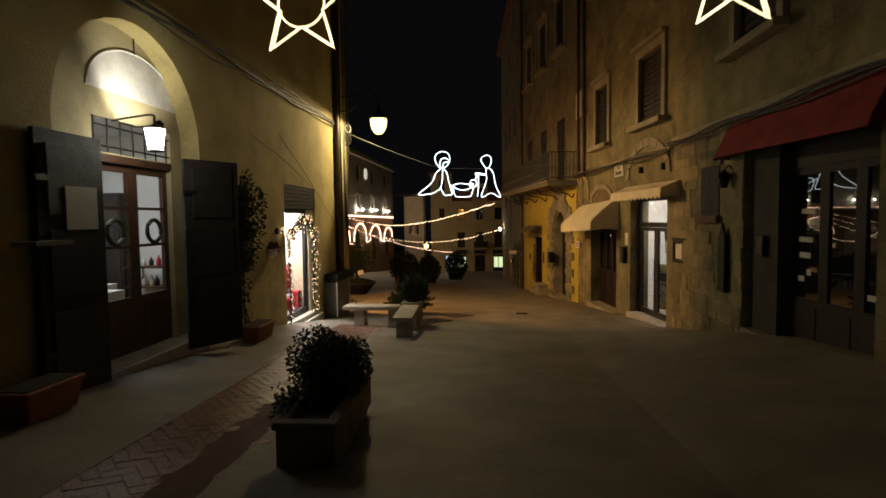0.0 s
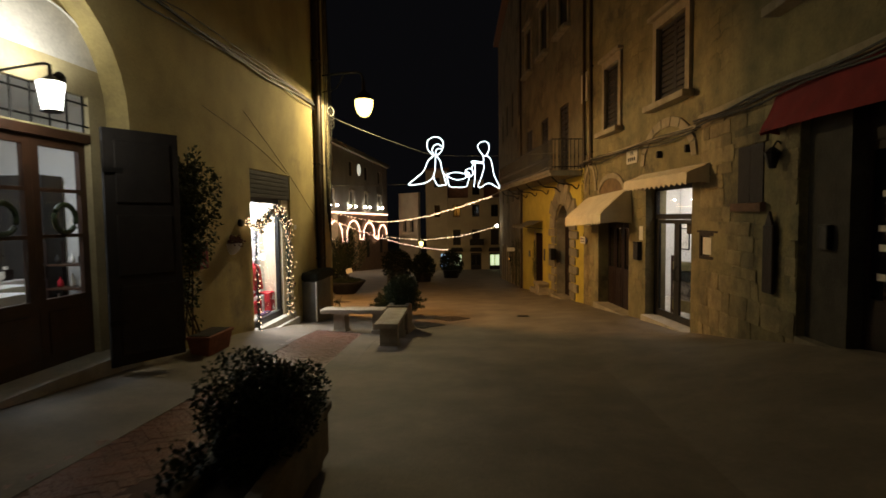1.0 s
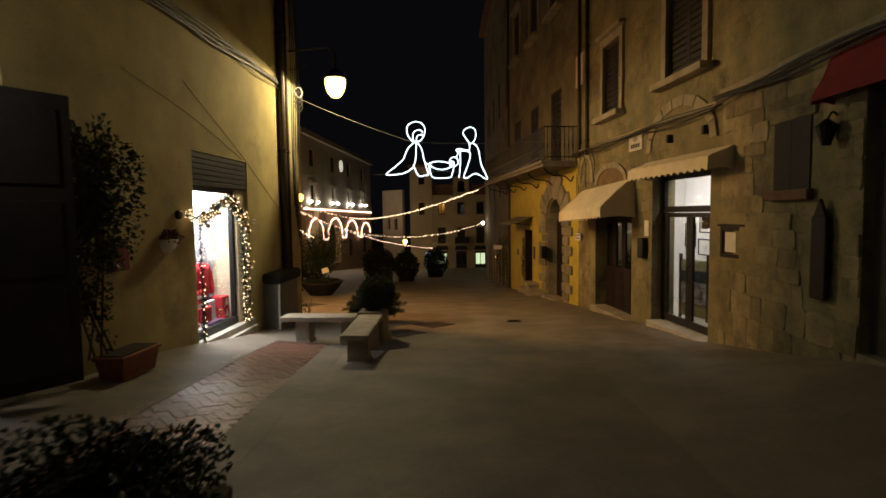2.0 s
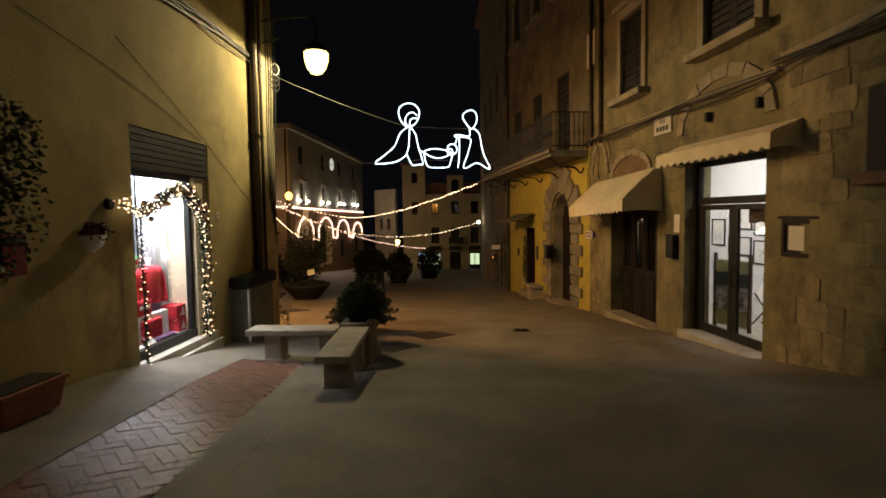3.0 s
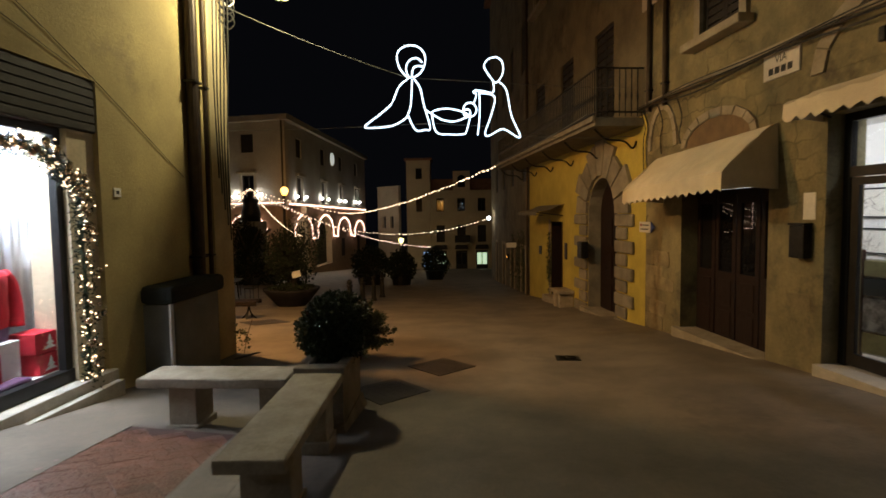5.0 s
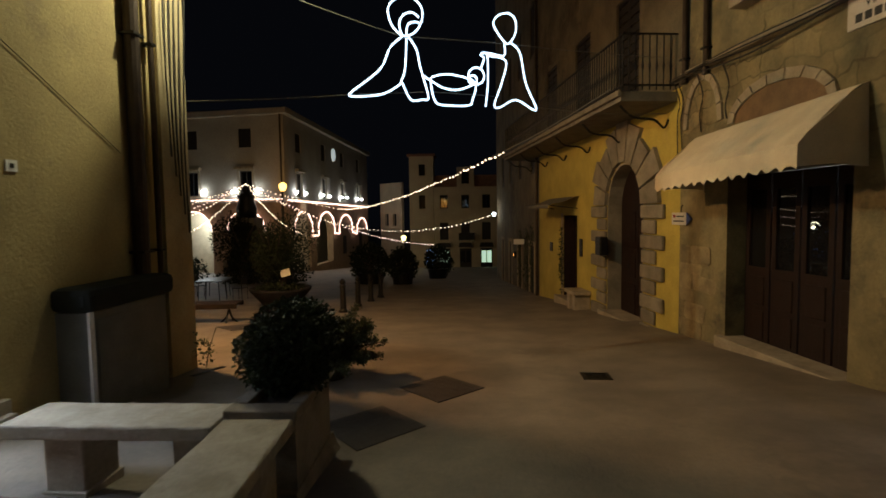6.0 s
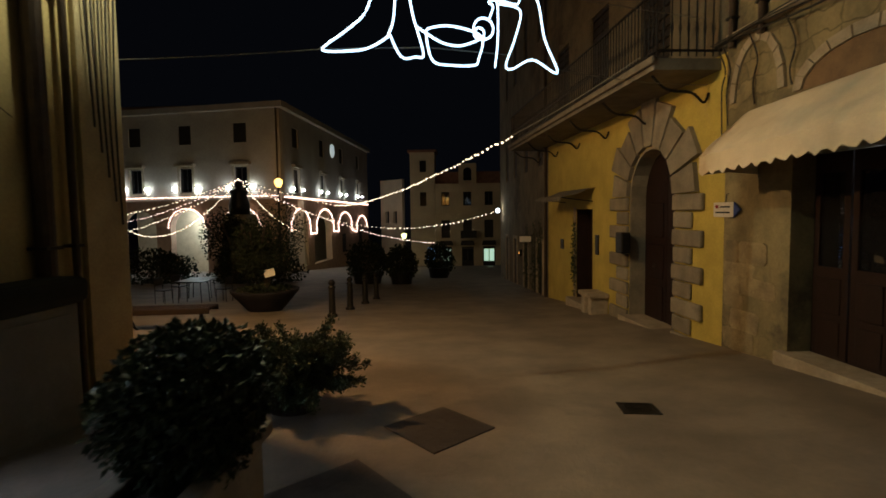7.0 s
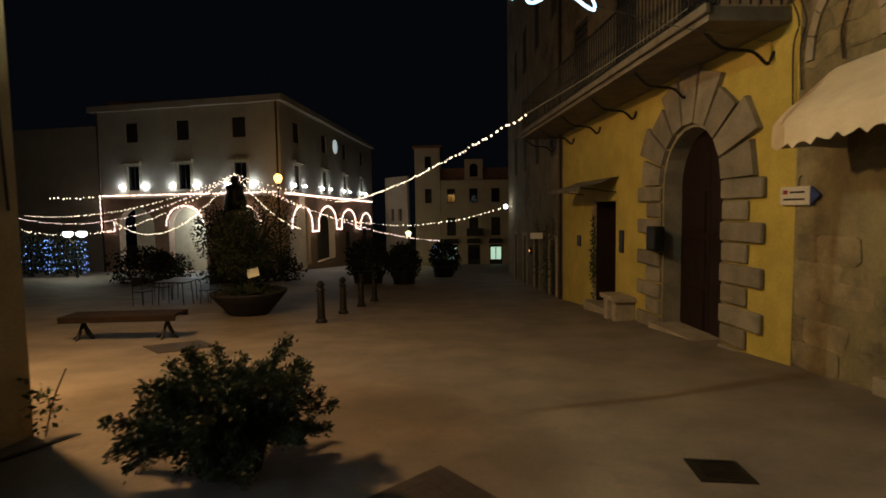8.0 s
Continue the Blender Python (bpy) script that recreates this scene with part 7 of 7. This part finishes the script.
ps = thing("projecting_sign", rfar(32.6, -0.55), "small white projecting shop sign", "sign")
part("plate", B(-0.02, 0.02, -0.55, -0.1, 0, 0.22, 0.005), WHITE, ps)
part("bracket", tube(bmesh.new(), [(0, 0, 0.25), (0, -0.55, 0.25)], 0.012), IRON, ps)

# ---- paving pieces and wall stones ----
strip = thing("brick_strip", Matrix.Identity(4), "herringbone band of red paving bricks along the street", "paving")
strip["kind"] = "structure"
BLN, BWD = 0.25, 0.12
bm = B(-BLN / 2 + 0.003, BLN / 2 - 0.003, -BWD / 2 + 0.003, BWD / 2 - 0.003, -0.03, 0.006, 0.003)
bmesh.ops.recalc_face_normals(bm, faces=bm.faces)
brick_mesh = bpy.data.meshes.new("brick")
bm.to_mesh(brick_mesh)
bm.free()
brick_mesh.materials.append(BRICK)
Y0, Y1 = 0.0, 12.7


def edge(y):
    """The side of the brick band nearer the middle of the street."""
    return -2.24 - 0.062 * (y - 8.0)


bm = bmesh.new()
grid = []
for j in range(65):
    y = Y0 + (Y1 - Y0) * j / 64
    grid.append([bm.verts.new((x, y, ground(x, y) + 0.009)) for x in (edge(y) - 1.06, edge(y) - 0.53, edge(y))])
for a, b in zip(grid, grid[1:]):
    for i in range(2):
        bm.faces.new((a[i], a[i + 1], b[i + 1], b[i]))
part("bed", bm, JOINT, strip)
for in_, out_ in ((-0.06, 0.3), (-1.0, -1.36)):
    bm, rows_ = bmesh.new(), []
    for j in range(65):
        y = Y0 + (Y1 - Y0) * j / 64
        a, b = edge(y) + in_, edge(y) + out_
        rows_.append([bm.verts.new((x, y, ground(x, y) + dz)) for x, dz in ((a, 0.0), (a, 0.018), (b, 0.002), (b, -0.02))])
    for p, q in zip(rows_, rows_[1:]):
        for i in range(3):
            bm.faces.new((p[i], p[i + 1], q[i + 1], q[i]))
    part("border", bm, PAVE, strip, "beige stone border of the brick band")
rs = random.Random(77)
places = []
s2 = math.sqrt(0.5)
# herringbone laid at 45 degrees: pairs stepping along the diagonal
for a in range(-80, 160):
    for b in range(-40, 40):
        for kind in (0, 1):
            if kind == 0:
                cxp, cyp, t_ = a * BWD + 4 * b * BWD + BWD, a * BWD + BWD / 2, 0
            else:
                cxp, cyp = a * BWD + 4 * b * BWD + 2 * BWD + BWD / 2, a * BWD - BWD + BWD
                t_ = 90
            x, y = (cxp - cyp) * s2 - 2.8, (cxp + cyp) * s2 - 1.0
            if edge(y) - 1.05 < x < edge(y) - 0.01 and Y0 + 0.1 < y < Y1 - 0.1:
                places.append((x, y, 45 + t_))
places.sort(key=lambda p: abs(p[1] - 8.5))
rest = bmesh.new()
for k, (x, y, turn) in enumerate(places):
    z = ground(x, y) + 0.007 + rs.uniform(-0.002, 0.003)
    gx = (ground(x + 0.05, y) - ground(x - 0.05, y)) / 0.1
    gy = (ground(x, y + 0.05) - ground(x, y - 0.05)) / 0.1
    mm = pose(x, y, z, math.degrees(math.atan(gy)) + rs.uniform(-0.7, 0.7), -math.degrees(math.atan(gx)) + rs.uniform(-0.7, 0.7), 0) @ pose(0, 0, 0, 0, 0, turn + rs.uniform(-1, 1))
    if k < 300:
        o = new("brick", brick_mesh)
        o.parent = strip
        o.matrix_local = mm
    else:
        vv = [rest.verts.new(mm @ Vector(c)) for c in ((-0.12, -0.055, 0.006), (0.12, -0.055, 0.006), (0.12, 0.055, 0.006), (-0.12, 0.055, 0.006), (-0.12, -0.055, -0.03), (0.12, -0.055, -0.03), (0.12, 0.055, -0.03), (-0.12, 0.055, -0.03))]
        for q in ((0, 1, 2, 3), (0, 4, 5, 1), (1, 5, 6, 2), (2, 6, 7, 3), (3, 7, 4, 0)):
            rest.faces.new([vv[i] for i in q])
o = part("outer_bricks", rest, BRICK, strip)
tagged(o, kind="stuff")

# rough coursed stones on the lower stone front
lumps = []
for k in range(6):
    rs = random.Random(200 + k)
    bm = B(-0.5, 0.5, -0.5, 0.5, -0.5, 0.5)
    bmesh.ops.bevel(bm, geom=list(bm.edges), offset=0.09, segments=1, affect="EDGES")
    for v in bm.verts:
        v.co += Vector((rs.uniform(-1, 1), rs.uniform(-1, 1), rs.uniform(-1, 1))) * 0.05
    bmesh.ops.recalc_face_normals(bm, faces=bm.faces)
    me = bpy.data.meshes.new("stone")
    bm.to_mesh(me)
    bm.free()
    me.materials.append(STONE)
    lumps.append(me)


def stones(parent_name, fm, u0, u1, z0, z1, holes, seed, limit, hmin=0.16, hmax=0.34, wide=(0.22, 0.62), bare=lambda u, z: True):
    rs = random.Random(seed)
    par = bpy.data.objects[parent_name]
    z, made = z0, 0
    while z < z1:
        h = rs.uniform(hmin, hmax)
        u = u0 - rs.uniform(0, 0.3)
        while u < u1:
            w_ = rs.uniform(*wide)
            a, b = max(u, u0), min(u + w_, u1)
            if b - a > 0.08 and not any(a < q[1] and b > q[0] and z < q[3] and z + h > q[2] for q in holes) and rs.random() < 0.97 and made < limit and bare((a + b) / 2, z):
                o = new("stone", rs.choice(lumps))
                o.parent = par
                dd_ = rs.uniform(0.025, 0.05)
                o.matrix_local = pose((a + b) / 2, 0.01 - rs.uniform(0, 0.012), z + h / 2, 0, rs.uniform(-2, 2), 0) @ Matrix.Diagonal((b - a - 0.008, dd_, h - 0.008, 1))
                made += 1
            u += w_
        z += h


pad = 0.12
hol = [(h[0] - pad, h[1] + pad, h[2] - 0.4, h[3] + 0.1) for h in near] + [(ru(12.3) - 0.1, ru(11.3), 0.55, 1.2), (ru(15.35), ru(14.9), 0.3, 1.2)]
stones("wall_right_stone", RIGHT, SPLIT + 0.05, RLEN - 0.02, -1.6, 2.1, hol, 1, 290, wide=(0.34, 0.95), bare=lambda u, z: z < 0.5 + 0.3 * math.sin(u * 2.3) + 0.2 * math.sin(u * 5.1 + 1))
hol = [(1.42, 2.42, 1.48, 2.75), (2.46, 2.78, 0.28, 1.5), (0.0, 1.0, 0.6, 1.2)]
stones("wall_right_near", RNEAR, 0.02, 3.19, -1.0, 3.1, hol, 2, 150, 0.18, 0.38)
